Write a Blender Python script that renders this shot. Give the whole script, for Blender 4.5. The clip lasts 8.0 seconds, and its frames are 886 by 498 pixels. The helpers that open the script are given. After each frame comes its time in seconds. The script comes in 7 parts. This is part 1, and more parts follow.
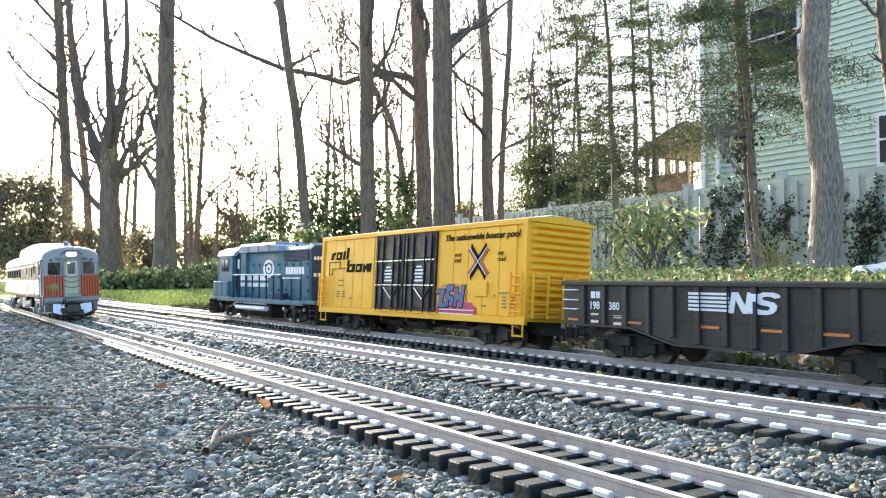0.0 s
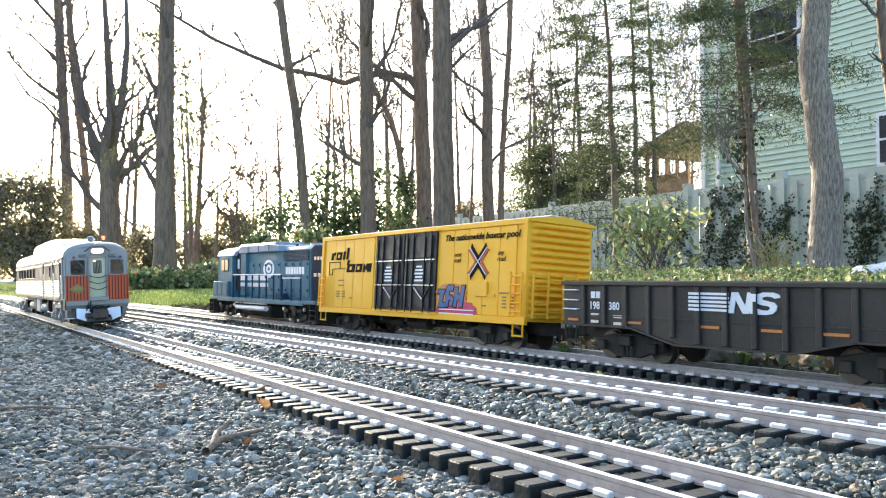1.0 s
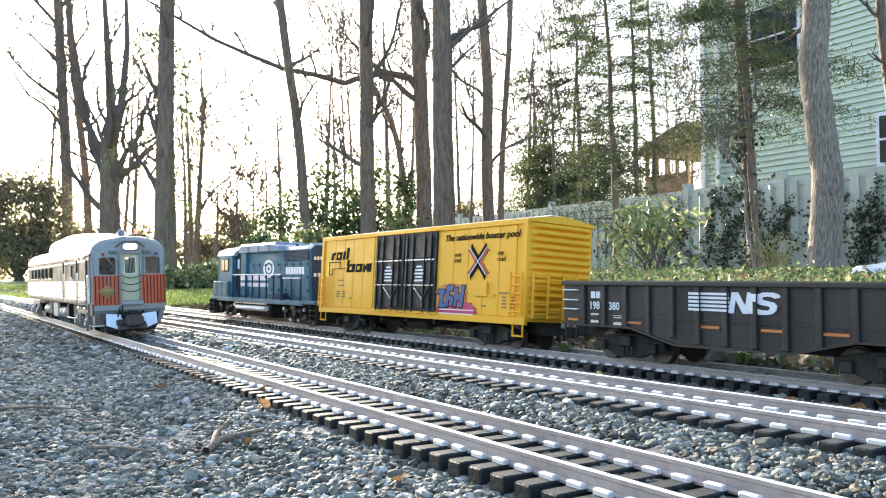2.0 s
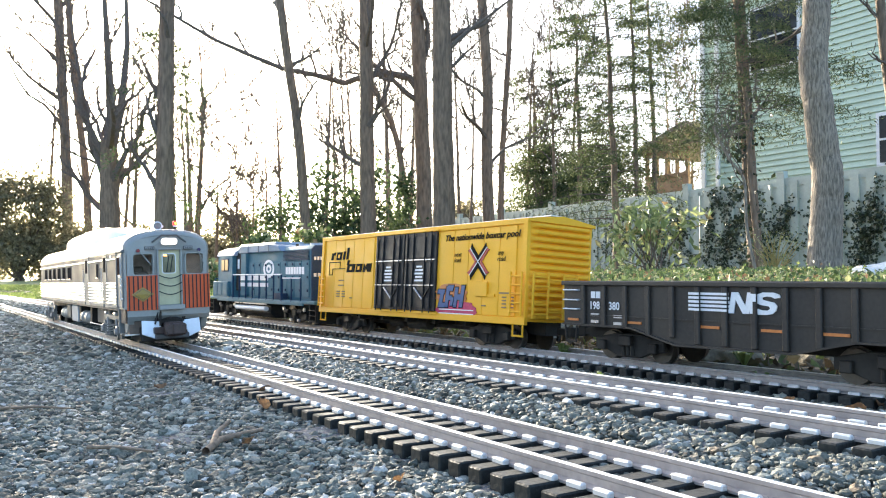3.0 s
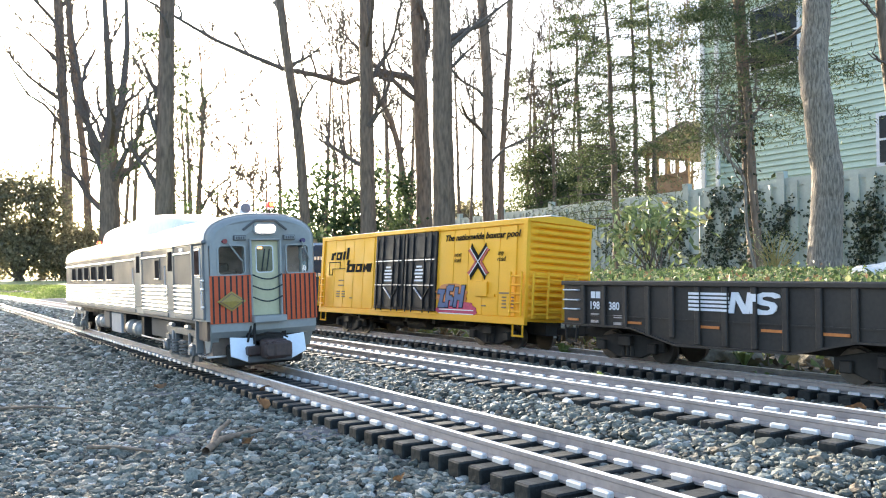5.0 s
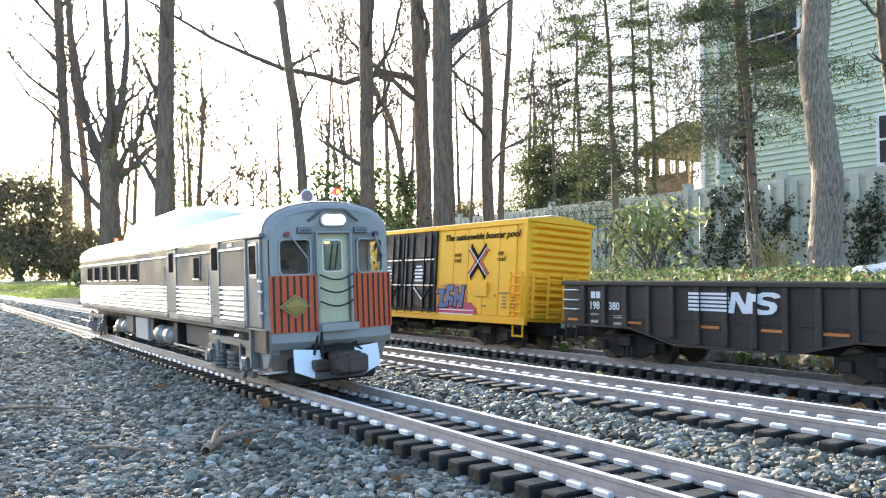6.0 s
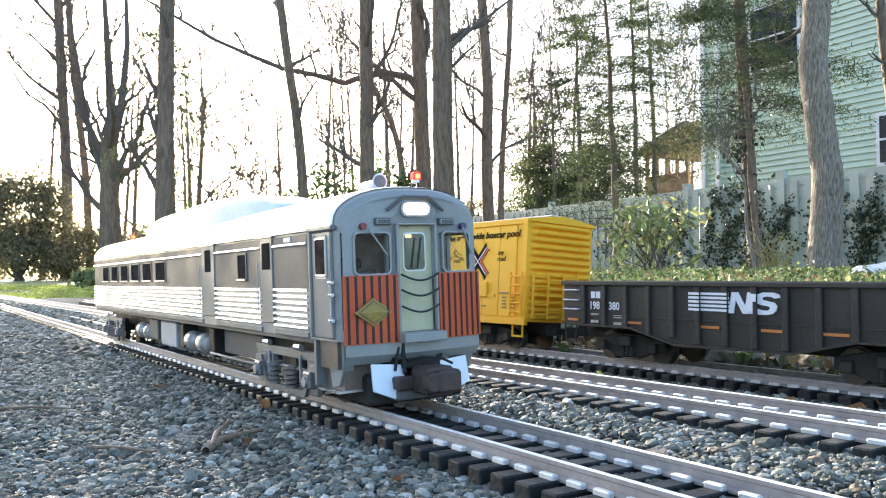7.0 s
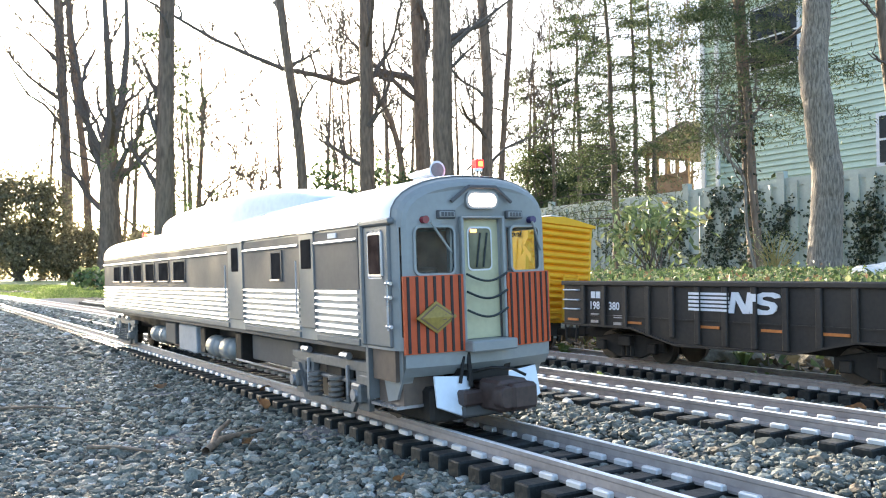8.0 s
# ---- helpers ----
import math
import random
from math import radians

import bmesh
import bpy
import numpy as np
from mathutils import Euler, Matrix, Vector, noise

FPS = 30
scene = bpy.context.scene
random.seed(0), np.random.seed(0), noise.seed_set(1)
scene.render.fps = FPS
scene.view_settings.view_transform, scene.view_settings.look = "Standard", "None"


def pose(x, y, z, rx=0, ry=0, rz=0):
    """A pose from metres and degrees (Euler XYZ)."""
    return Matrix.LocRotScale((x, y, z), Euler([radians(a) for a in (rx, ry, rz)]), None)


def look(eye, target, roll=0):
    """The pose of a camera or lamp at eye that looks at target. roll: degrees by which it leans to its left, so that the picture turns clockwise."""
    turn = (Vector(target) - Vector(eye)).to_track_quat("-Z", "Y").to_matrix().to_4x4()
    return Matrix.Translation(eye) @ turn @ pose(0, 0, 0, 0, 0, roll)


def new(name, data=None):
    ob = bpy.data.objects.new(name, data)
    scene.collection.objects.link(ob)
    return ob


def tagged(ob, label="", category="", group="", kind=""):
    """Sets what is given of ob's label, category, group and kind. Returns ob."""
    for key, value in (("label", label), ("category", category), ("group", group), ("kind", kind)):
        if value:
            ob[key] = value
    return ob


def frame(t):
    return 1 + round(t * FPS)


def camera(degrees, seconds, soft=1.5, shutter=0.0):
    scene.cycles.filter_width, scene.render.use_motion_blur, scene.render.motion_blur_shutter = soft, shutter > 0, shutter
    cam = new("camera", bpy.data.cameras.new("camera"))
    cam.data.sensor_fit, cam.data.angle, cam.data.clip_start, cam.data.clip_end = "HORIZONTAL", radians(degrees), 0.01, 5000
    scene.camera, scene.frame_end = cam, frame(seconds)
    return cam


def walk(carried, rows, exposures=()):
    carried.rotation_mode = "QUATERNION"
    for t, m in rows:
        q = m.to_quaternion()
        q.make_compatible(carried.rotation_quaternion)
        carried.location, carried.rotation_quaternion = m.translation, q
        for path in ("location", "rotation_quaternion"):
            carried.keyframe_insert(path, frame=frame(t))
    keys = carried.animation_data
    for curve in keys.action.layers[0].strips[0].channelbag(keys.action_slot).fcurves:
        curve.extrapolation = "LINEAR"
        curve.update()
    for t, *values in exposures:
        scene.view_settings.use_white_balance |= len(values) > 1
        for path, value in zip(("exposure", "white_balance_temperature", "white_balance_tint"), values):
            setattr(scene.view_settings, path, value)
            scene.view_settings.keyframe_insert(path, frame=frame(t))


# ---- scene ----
# camera: stands still on the ballast, 10 cm over the ground, tilted up two degrees
cam = camera(56.81, 8.0, soft=1.1)
EYE = look((0, 0, 0.10), (0, 0.9994, 0.10 + 0.0345))
walk(cam, [(0.0, EYE), (8.0, EYE)], exposures=[(0.0, 2.48, 7350, 7), (8.0, 2.48, 7350, 7)])

# low spring sun behind the trees, hazy bright sky
SUN_TURN, SUN_UP = radians(-24.0), radians(13.0)
world = bpy.data.worlds.new("sky")
scene.world = world
world.use_nodes = True
wn = world.node_tree.nodes
sky = wn.new("ShaderNodeTexSky")
sky.sky_type = "NISHITA"
sky.sun_disc = False
sky.sun_elevation, sky.sun_rotation = SUN_UP, SUN_TURN
sky.air_density, sky.dust_density, sky.ozone_density = 0.7, 3.0, 2.5
wn["Background"].inputs["Strength"].default_value = 0.15
world.node_tree.links.new(sky.outputs["Color"], wn["Background"].inputs["Color"])
sun_data = bpy.data.lights.new("sun", "SUN")
sun_data.energy, sun_data.angle, sun_data.color = 5.0, radians(0.6), (1.0, 0.94, 0.86)
sun = new("sun", sun_data)
sun_way = Vector((math.sin(SUN_TURN) * math.cos(SUN_UP), math.cos(SUN_TURN) * math.cos(SUN_UP), math.sin(SUN_UP)))
sun.matrix_world = look(sun_way * 50, (0, 0, 0))


# ---- materials ----
def rgb(c, k=1.0):
    return (min(1, c[0] * k), min(1, c[1] * k), min(1, c[2] * k), 1)


def material(name, colour, rough=0.6, metal=0.0, grain=0.0, grain_size=300.0, stain=0.0, stain_size=20.0,
             bump=0.0, vary=0.0, ramp=None, spec=0.5, coords="Object", stretch=(1, 1, 1), through_light=0.0):
    """A painted or natural surface: fine grain and larger stains on the colour, a fine relief, and a shade of its own for each piece."""
    m = bpy.data.materials.new(name)
    m.use_nodes = True
    nt = m.node_tree
    bsdf = nt.nodes["Principled BSDF"]
    bsdf.inputs["Roughness"].default_value = rough
    bsdf.inputs["Metallic"].default_value = metal
    bsdf.inputs["Specular IOR Level"].default_value = spec
    tc = nt.nodes.new("ShaderNodeTexCoord")
    mp = nt.nodes.new("ShaderNodeMapping")
    mp.inputs["Scale"].default_value = stretch
    nt.links.new(tc.outputs[coords], mp.inputs["Vector"])
    geo = nt.nodes.new("ShaderNodeNewGeometry")

    def noise_at(scale, detail):
        n = nt.nodes.new("ShaderNodeTexNoise")
        n.inputs["Scale"].default_value, n.inputs["Detail"].default_value = scale, detail
        nt.links.new(mp.outputs["Vector"], n.inputs["Vector"])
        return n.outputs["Fac"]

    def mix(a, b, fac, kind="MIX"):
        n = nt.nodes.new("ShaderNodeMix")
        n.data_type, n.blend_type = "RGBA", kind
        for sock, v in ((n.inputs[0], fac), (n.inputs[6], a), (n.inputs[7], b)):
            if isinstance(v, (tuple, float, int)):
                sock.default_value = v
            else:
                nt.links.new(v, sock)
        return n.outputs[2]

    def spread(sock, lo, hi, a, b):
        n = nt.nodes.new("ShaderNodeMapRange")
        for i, v in enumerate((lo, hi, a, b)):
            n.inputs[i + 1].default_value = v
        nt.links.new(sock, n.inputs[0])
        return n.outputs[0]

    if ramp:
        r = nt.nodes.new("ShaderNodeValToRGB")
        r.color_ramp.interpolation = "LINEAR"
        while len(r.color_ramp.elements) < len(ramp):
            r.color_ramp.elements.new(0.5)
        for e, (p, c) in zip(r.color_ramp.elements, ramp):
            e.position, e.color = p, rgb(c)
        nt.links.new(geo.outputs["Random Per Island"], r.inputs["Fac"])
        col = r.outputs["Color"]
    else:
        col = rgb(colour)
    if vary:
        info = nt.nodes.new("ShaderNodeObjectInfo")
        v = spread(info.outputs["Random"], 0, 1, 1 - vary, 1 + vary)
        cc = nt.nodes.new("ShaderNodeCombineColor")
        for s in cc.inputs:
            nt.links.new(v, s)
        col = mix(col, cc.outputs[0], 1.0, "MULTIPLY")
    if grain:
        g = spread(noise_at(grain_size, 3), 0.3, 0.7, 1 - grain, 1 + grain)
        cc = nt.nodes.new("ShaderNodeCombineColor")
        for s in cc.inputs:
            nt.links.new(g, s)
        col = mix(col, cc.outputs[0], 1.0, "MULTIPLY")
    if stain:
        g = spread(noise_at(stain_size, 5), 0.35, 0.75, 0, stain)
        col = mix(col, rgb((0.16, 0.13, 0.1), 0.7), g)
        nt.links.new(spread(noise_at(stain_size * 1.7, 4), 0.3, 0.7, max(0.02, rough - 0.12), min(1, rough + 0.15)), bsdf.inputs["Roughness"])
    if isinstance(col, tuple):
        bsdf.inputs["Base Color"].default_value = col
    else:
        nt.links.new(col, bsdf.inputs["Base Color"])
    if bump:
        b = nt.nodes.new("ShaderNodeBump")
        b.inputs["Strength"].default_value = min(1, bump)
        b.inputs["Distance"].default_value = 0.6 / grain_size
        nt.links.new(noise_at(grain_size, 4), b.inputs["Height"])
        nt.links.new(b.outputs["Normal"], bsdf.inputs["Normal"])
    if through_light:
        tr = nt.nodes.new("ShaderNodeBsdfTranslucent")
        ms = nt.nodes.new("ShaderNodeMixShader")
        ms.inputs[0].default_value = through_light
        if isinstance(col, tuple):
            tr.inputs["Color"].default_value = col
        else:
            nt.links.new(col, tr.inputs["Color"])
        nt.links.new(bsdf.outputs[0], ms.inputs[1])
        nt.links.new(tr.outputs[0], ms.inputs[2])
        nt.links.new(ms.outputs[0], nt.nodes["Material Output"].inputs["Surface"])
    return m


def glowing(name, colour, strength):
    m = bpy.data.materials.new(name)
    m.use_nodes = True
    b = m.node_tree.nodes["Principled BSDF"]
    b.inputs["Base Color"].default_value = rgb(colour)
    b.inputs["Emission Color"].default_value = rgb(colour)
    b.inputs["Emission Strength"].default_value = strength
    return m


def glass(name, tint=(0.9, 0.95, 0.95), rough=0.03):
    m = bpy.data.materials.new(name)
    m.use_nodes = True
    b = m.node_tree.nodes["Principled BSDF"]
    b.inputs["Base Color"].default_value = rgb(tint)
    b.inputs["Transmission Weight"].default_value = 1.0
    b.inputs["Roughness"].default_value = rough
    b.inputs["IOR"].default_value = 1.2
    return m


M_GRAVEL = material("gravel_stone", (0.3, 0.3, 0.32), 0.72, spec=0.4, grain=0.3, grain_size=700, bump=0.5, ramp=[
    (0.0, (0.038, 0.040, 0.032)), (0.3, (0.102, 0.106, 0.084)), (0.6, (0.178, 0.182, 0.147)), (0.80, (0.275, 0.28, 0.232)),
    (0.88, (0.34, 0.34, 0.295)), (0.905, (0.19, 0.14, 0.09)), (0.93, (0.25, 0.20, 0.14)), (0.95, (0.34, 0.34, 0.31)), (1.0, (0.60, 0.58, 0.53))])
M_BED = material("gravel_bed", (0.11, 0.115, 0.125), 0.9, grain=0.5, grain_size=140, stain=0.5, stain_size=3, bump=1.0)
M_RAIL = material("rail_metal", (0.95, 0.94, 0.92), 0.55, metal=0.6, grain=0.08, grain_size=200, stain=0.10, stain_size=25)
M_RAILSIDE = material("rail_side_tarnish", (0.44, 0.375, 0.345), 0.5, metal=0.2, grain=0.15, grain_size=200, stain=0.3, stain_size=25)
# near-white, so the sun's glint beside the rails is in the colour
M_PLATE_GLINT = material("tie_plate_glint", (0.85, 0.84, 0.82), 0.5, metal=0.5, grain=0.06, grain_size=300, stain=0.12, stain_size=60)
M_TIE = material("tie_plastic", (0.017, 0.0195, 0.0185), 0.55, spec=0.35, grain=0.3, grain_size=400, bump=0.3, vary=0.3, stain=0.06, stain_size=30)
M_BARK = material("bark", (0.23, 0.155, 0.105), 0.9, grain=0.4, grain_size=26, stain=0.4, stain_size=3, bump=1.0, stretch=(1, 1, 0.22))
M_BARK_PALE = material("bark_pale", (0.27, 0.215, 0.165), 0.9, grain=0.6, grain_size=75, stain=0.35, stain_size=4, bump=1.0, stretch=(1, 1, 0.16))
M_TWIG = material("twig_bark", (0.14, 0.11, 0.09), 0.9, grain=0.3, grain_size=40)
M_SWITCH = material("yellow_stems", (0.42, 0.33, 0.13), 0.8, grain=0.2, grain_size=40)
M_FENCE = material("fence_paint", (0.50, 0.55, 0.48), 0.6, grain=0.06, grain_size=30, stain=0.25, stain_size=2.5, vary=0.05)
M_SIDING = material("siding_paint", (0.55, 0.66, 0.53), 0.6, grain=0.05, grain_size=20, stain=0.12, stain_size=1.0, vary=0.04)
M_WHITE = material("white_paint", (0.8, 0.8, 0.8), 0.5, grain=0.04, grain_size=30, stain=0.1, stain_size=2)
M_BROWN = material("brown_wood", (0.24, 0.14, 0.08), 0.7, grain=0.3, grain_size=25, stain=0.3, stain_size=3, vary=0.15)
M_ROOF = material("shingle_roof", (0.16, 0.13, 0.11), 0.9, grain=0.3, grain_size=30, stain=0.2, stain_size=2)
M_PANE = material("window_pane", (0.012, 0.014, 0.016), 0.08, spec=0.4)
M_EVERGREEN = material("evergreen_leaf", (0.05, 0.08, 0.03), 0.45, through_light=0.4, ramp=[
    (0.0, (0.035, 0.06, 0.025)), (0.6, (0.08, 0.12, 0.045)), (1.0, (0.17, 0.21, 0.08))])
M_HEMLOCK = material("hemlock_needles", (0.05, 0.08, 0.03), 0.6, through_light=0.35, ramp=[
    (0.0, (0.045, 0.065, 0.03)), (0.6, (0.095, 0.125, 0.05)), (1.0, (0.19, 0.21, 0.09))])
M_OLIVE = material("olive_brush", (0.1, 0.09, 0.04), 0.8, through_light=0.4, ramp=[
    (0.0, (0.14, 0.122, 0.076)), (0.6, (0.26, 0.232, 0.142)), (1.0, (0.40, 0.36, 0.225))])
M_IVY = material("ivy_leaf", (0.02, 0.035, 0.015), 0.4, through_light=0.15, ramp=[
    (0.0, (0.018, 0.03, 0.015)), (0.7, (0.045, 0.065, 0.03)), (1.0, (0.11, 0.125, 0.06))])
M_RHODO = material("rhododendron_leaf", (0.2, 0.26, 0.08), 0.4, through_light=0.4, ramp=[
    (0.0, (0.12, 0.16, 0.06)), (0.5, (0.3, 0.36, 0.14)), (0.85, (0.55, 0.56, 0.28)), (1.0, (0.35, 0.22, 0.1))])
M_COVER = material("ground_cover_leaf", (0.14, 0.22, 0.06), 0.5, through_light=0.35, ramp=[
    (0.0, (0.05, 0.08, 0.03)), (0.45, (0.13, 0.185, 0.06)), (0.75, (0.27, 0.31, 0.11)), (0.88, (0.46, 0.44, 0.22)), (0.94, (0.36, 0.20, 0.10)), (1.0, (0.22, 0.13, 0.07))])
M_GRASS = material("grass_blade", (0.2, 0.32, 0.06), 0.6, through_light=0.4, ramp=[
    (0.0, (0.15, 0.20, 0.05)), (0.7, (0.27, 0.34, 0.09)), (1.0, (0.45, 0.45, 0.18))])


# ---- mesh helpers ----
def mesh_of(name, verts, faces, mat, smooth=False):
    me = bpy.data.meshes.new(name)
    me.from_pydata([tuple(v) for v in verts], [], [tuple(f) for f in faces])
    if mat:
        me.materials.append(mat)
    if smooth:
        me.polygons.foreach_set("use_smooth", [True] * len(me.polygons))
    me.update()
    return me


def thing(name, label, category, group="", kind="", m=None):
    ob = tagged(new(name), label, category, group, kind)
    ob.empty_display_size = 0.02
    if m is not None:
        ob.matrix_basis = m
    return ob


def part(name, bm, mat, parent, label="", smooth=False):
    """Links a bmesh as one mesh object under a thing or part."""
    me = bpy.data.meshes.new(name)
    bm.to_mesh(me)
    bm.free()
    me.materials.append(mat)
    if smooth:
        me.polygons.foreach_set("use_smooth", [True] * len(me.polygons))
    ob = new(name, me)
    ob.parent = parent
    return tagged(ob, label)


def arrays_part(name, verts, faces, mat, parent=None, label="", smooth=False):
    ob = new(name, mesh_of(name, verts, faces, mat, smooth))
    ob.parent = parent
    return tagged(ob, label)


def add_box(bm, x0, x1, y0, y1, z0, z1, bevel=0.0, m=None):
    """A box, with its edges rounded off by bevel."""
    made = bmesh.ops.create_cube(bm, size=1.0)["verts"]
    bmesh.ops.transform(bm, verts=made, matrix=Matrix.Translation(((x0 + x1) / 2, (y0 + y1) / 2, (z0 + z1) / 2))
                        @ Matrix.Diagonal((abs(x1 - x0), abs(y1 - y0), abs(z1 - z0), 1)))
    if bevel:
        edges = list({e for v in made for e in v.link_edges})
        made = [v for v in bmesh.ops.bevel(bm, geom=edges, offset=bevel, segments=1, affect="EDGES", profile=0.7)["verts"]]
    if m is not None:
        vs = {v for v in made}
        bmesh.ops.transform(bm, verts=list(vs), matrix=m)
    return bm


def box(x0, x1, y0, y1, z0, z1, bevel=0.0):
    return add_box(bmesh.new(), x0, x1, y0, y1, z0, z1, bevel)


def add_rod(bm, a, b, r, r2=None, seg=8):
    """A round bar from a to b."""
    a, b = Vector(a), Vector(b)
    way = b - a
    m = Matrix.Translation((a + b) / 2) @ way.to_track_quat("Z", "Y").to_matrix().to_4x4()
    bmesh.ops.create_cone(bm, cap_ends=True, segments=seg, radius1=r, radius2=r if r2 is None else r2, depth=way.length, matrix=m)
    return bm


def rod(a, b, r, r2=None, seg=8):
    return add_rod(bmesh.new(), a, b, r, r2, seg)


def prism(outline, axis, a, b, bevel=0.0):
    """An outline (2D points) pushed along an axis from a to b. The outline lies in the two other axes, in order."""
    bm = bmesh.new()

    def at(p, k):
        v = [p[0], p[1]]
        v.insert(axis, k)
        return v
    lo = [bm.verts.new(at(p, a)) for p in outline]
    hi = [bm.verts.new(at(p, b)) for p in outline]
    n = len(outline)
    bm.faces.new(lo)
    bm.faces.new(hi[::-1])
    for i in range(n):
        bm.faces.new((lo[i], hi[i], hi[(i + 1) % n], lo[(i + 1) % n]))
    bmesh.ops.recalc_face_normals(bm, faces=bm.faces)
    if bevel:
        bmesh.ops.bevel(bm, geom=list(bm.edges), offset=bevel, segments=1, affect="EDGES", profile=0.7)
    return bm


def tube(path, radii, seg=6):
    """Verts and faces of a tapered tube along a path of points."""
    path = np.asarray(path, float)
    n = len(path)
    t = np.gradient(path, axis=0)
    t /= np.linalg.norm(t, axis=1, keepdims=True) + 1e-12
    ref = np.where(np.abs(t[:, 2:3]) < 0.9, np.array([[0, 0, 1.0]]), np.array([[1.0, 0, 0]]))
    u = np.cross(t, ref)
    u /= np.linalg.norm(u, axis=1, keepdims=True)
    v = np.cross(t, u)
    ang = np.arange(seg) * 2 * np.pi / seg
    ring = u[:, None, :] * np.cos(ang)[None, :, None] + v[:, None, :] * np.sin(ang)[None, :, None]
    verts = (path[:, None, :] + ring * np.asarray(radii, float)[:, None, None]).reshape(-1, 3)
    i, j = np.meshgrid(np.arange(n - 1), np.arange(seg), indexing="ij")
    k = (j + 1) % seg
    faces = np.stack([i * seg + j, i * seg + k, (i + 1) * seg + k, (i + 1) * seg + j], -1).reshape(-1, 4)
    return verts, faces


def joined(pieces):
    verts, faces, off = [], [], 0
    for v, f in pieces:
        verts.append(v)
        faces.append(np.asarray(f) + off)
        off += len(v)
    return np.concatenate(verts), [tuple(r) for f in faces for r in f.tolist()]


def leaves(points, size, rng, droop=0.4, slim=0.5):
    """A bent leaf of two triangles pairs at each point, turned at random."""
    p = np.asarray(points, float)
    n = len(p)
    size = size * rng.uniform(0.6, 1.4, (n, 1))
    a = rng.normal(size=(n, 3))
    a[:, 2] -= droop
    a /= np.linalg.norm(a, axis=1, keepdims=True)
    b = np.cross(a, rng.normal(size=(n, 3)))
    b /= np.linalg.norm(b, axis=1, keepdims=True) + 1e-9
    c = np.cross(a, b)
    v = np.stack([p, p + size * (0.5 * a + slim * b + 0.12 * c), p + size * a, p + size * (0.5 * a - slim * b + 0.12 * c)], 1).reshape(-1, 3)
    k = np.arange(n)[:, None] * 4
    return v, np.concatenate([k + [0, 1, 2], k + [0, 2, 3]], 1).reshape(-1, 3)


# ---- ground ----
TURN = radians(125.0)
ALONG = Vector((math.cos(TURN), math.sin(TURN), 0))
ACROSS = Vector((ALONG.y, -ALONG.x, 0))


def ground_height(x, y):
    """Height of the ground: flat ballast, a dip at the siding, then a low bank up to the fence."""
    q = x * ACROSS.x + y * ACROSS.y
    def ease(a, b):
        k = np.clip((q - a) / (b - a), 0, 1)
        return k * k * (3 - 2 * k)
    own = np.abs((x + 0.2199) * 0.8363 + (y - 0.8281) * 0.5483)
    bed = 0.0055 * np.clip((0.021 - own) / 0.003, 0, 1)
    lift = 0.0040 * np.clip((y - 0.42) / 0.28, 0, 1) * np.clip((0.17 - own) / 0.12, 0, 1)
    side = np.clip((x / np.maximum(y, 0.3) + 0.1) / 0.3, 0, 1)
    return np.maximum(bed, lift) + 0.0005 + 0.0105 * ease(0.30, 0.36) - 0.0125 * ease(0.50, 0.62) + 0.0085 * ease(0.74, 1.0) + side * 0.12 * ease(1.4, 6.5) + 0.06 * ease(7, 15)


def build_ground():
    # one sheet, fine near the rails and coarse towards the horizon
    xs = np.concatenate([[-900, -300, -120, -50, -25], np.arange(-14, -2, 1.0), np.arange(-2, 2, 0.04), np.arange(2, 15, 1.0), [25, 50, 120, 300, 900]])
    ys = np.concatenate([[-900, -200, -40, -10, -3], np.arange(-1, 3, 0.04), np.arange(3, 30, 1.0), [40, 70, 150, 400, 900]])
    gx, gy = np.meshgrid(xs, ys)
    gz = ground_height(gx, gy)
    near = (np.abs(gx) < 2.2) & (gy < 3.2) & (gy > -1.2)
    gz = gz + near * np.random.RandomState(3).normal(0, 0.0012, gz.shape)
    n, k = len(ys), len(xs)
    i, j = np.meshgrid(np.arange(n - 1), np.arange(k - 1), indexing="ij")
    f = np.stack([i * k + j, i * k + j + 1, (i + 1) * k + j + 1, (i + 1) * k + j], -1).reshape(-1, 4)
    ob = new("ground", mesh_of("ground", np.stack([gx, gy, gz], -1).reshape(-1, 3), f.tolist(), M_GROUND, True))
    tagged(ob, "grey gravel ballast giving way to lawn and leaf litter", "ground", kind="structure")


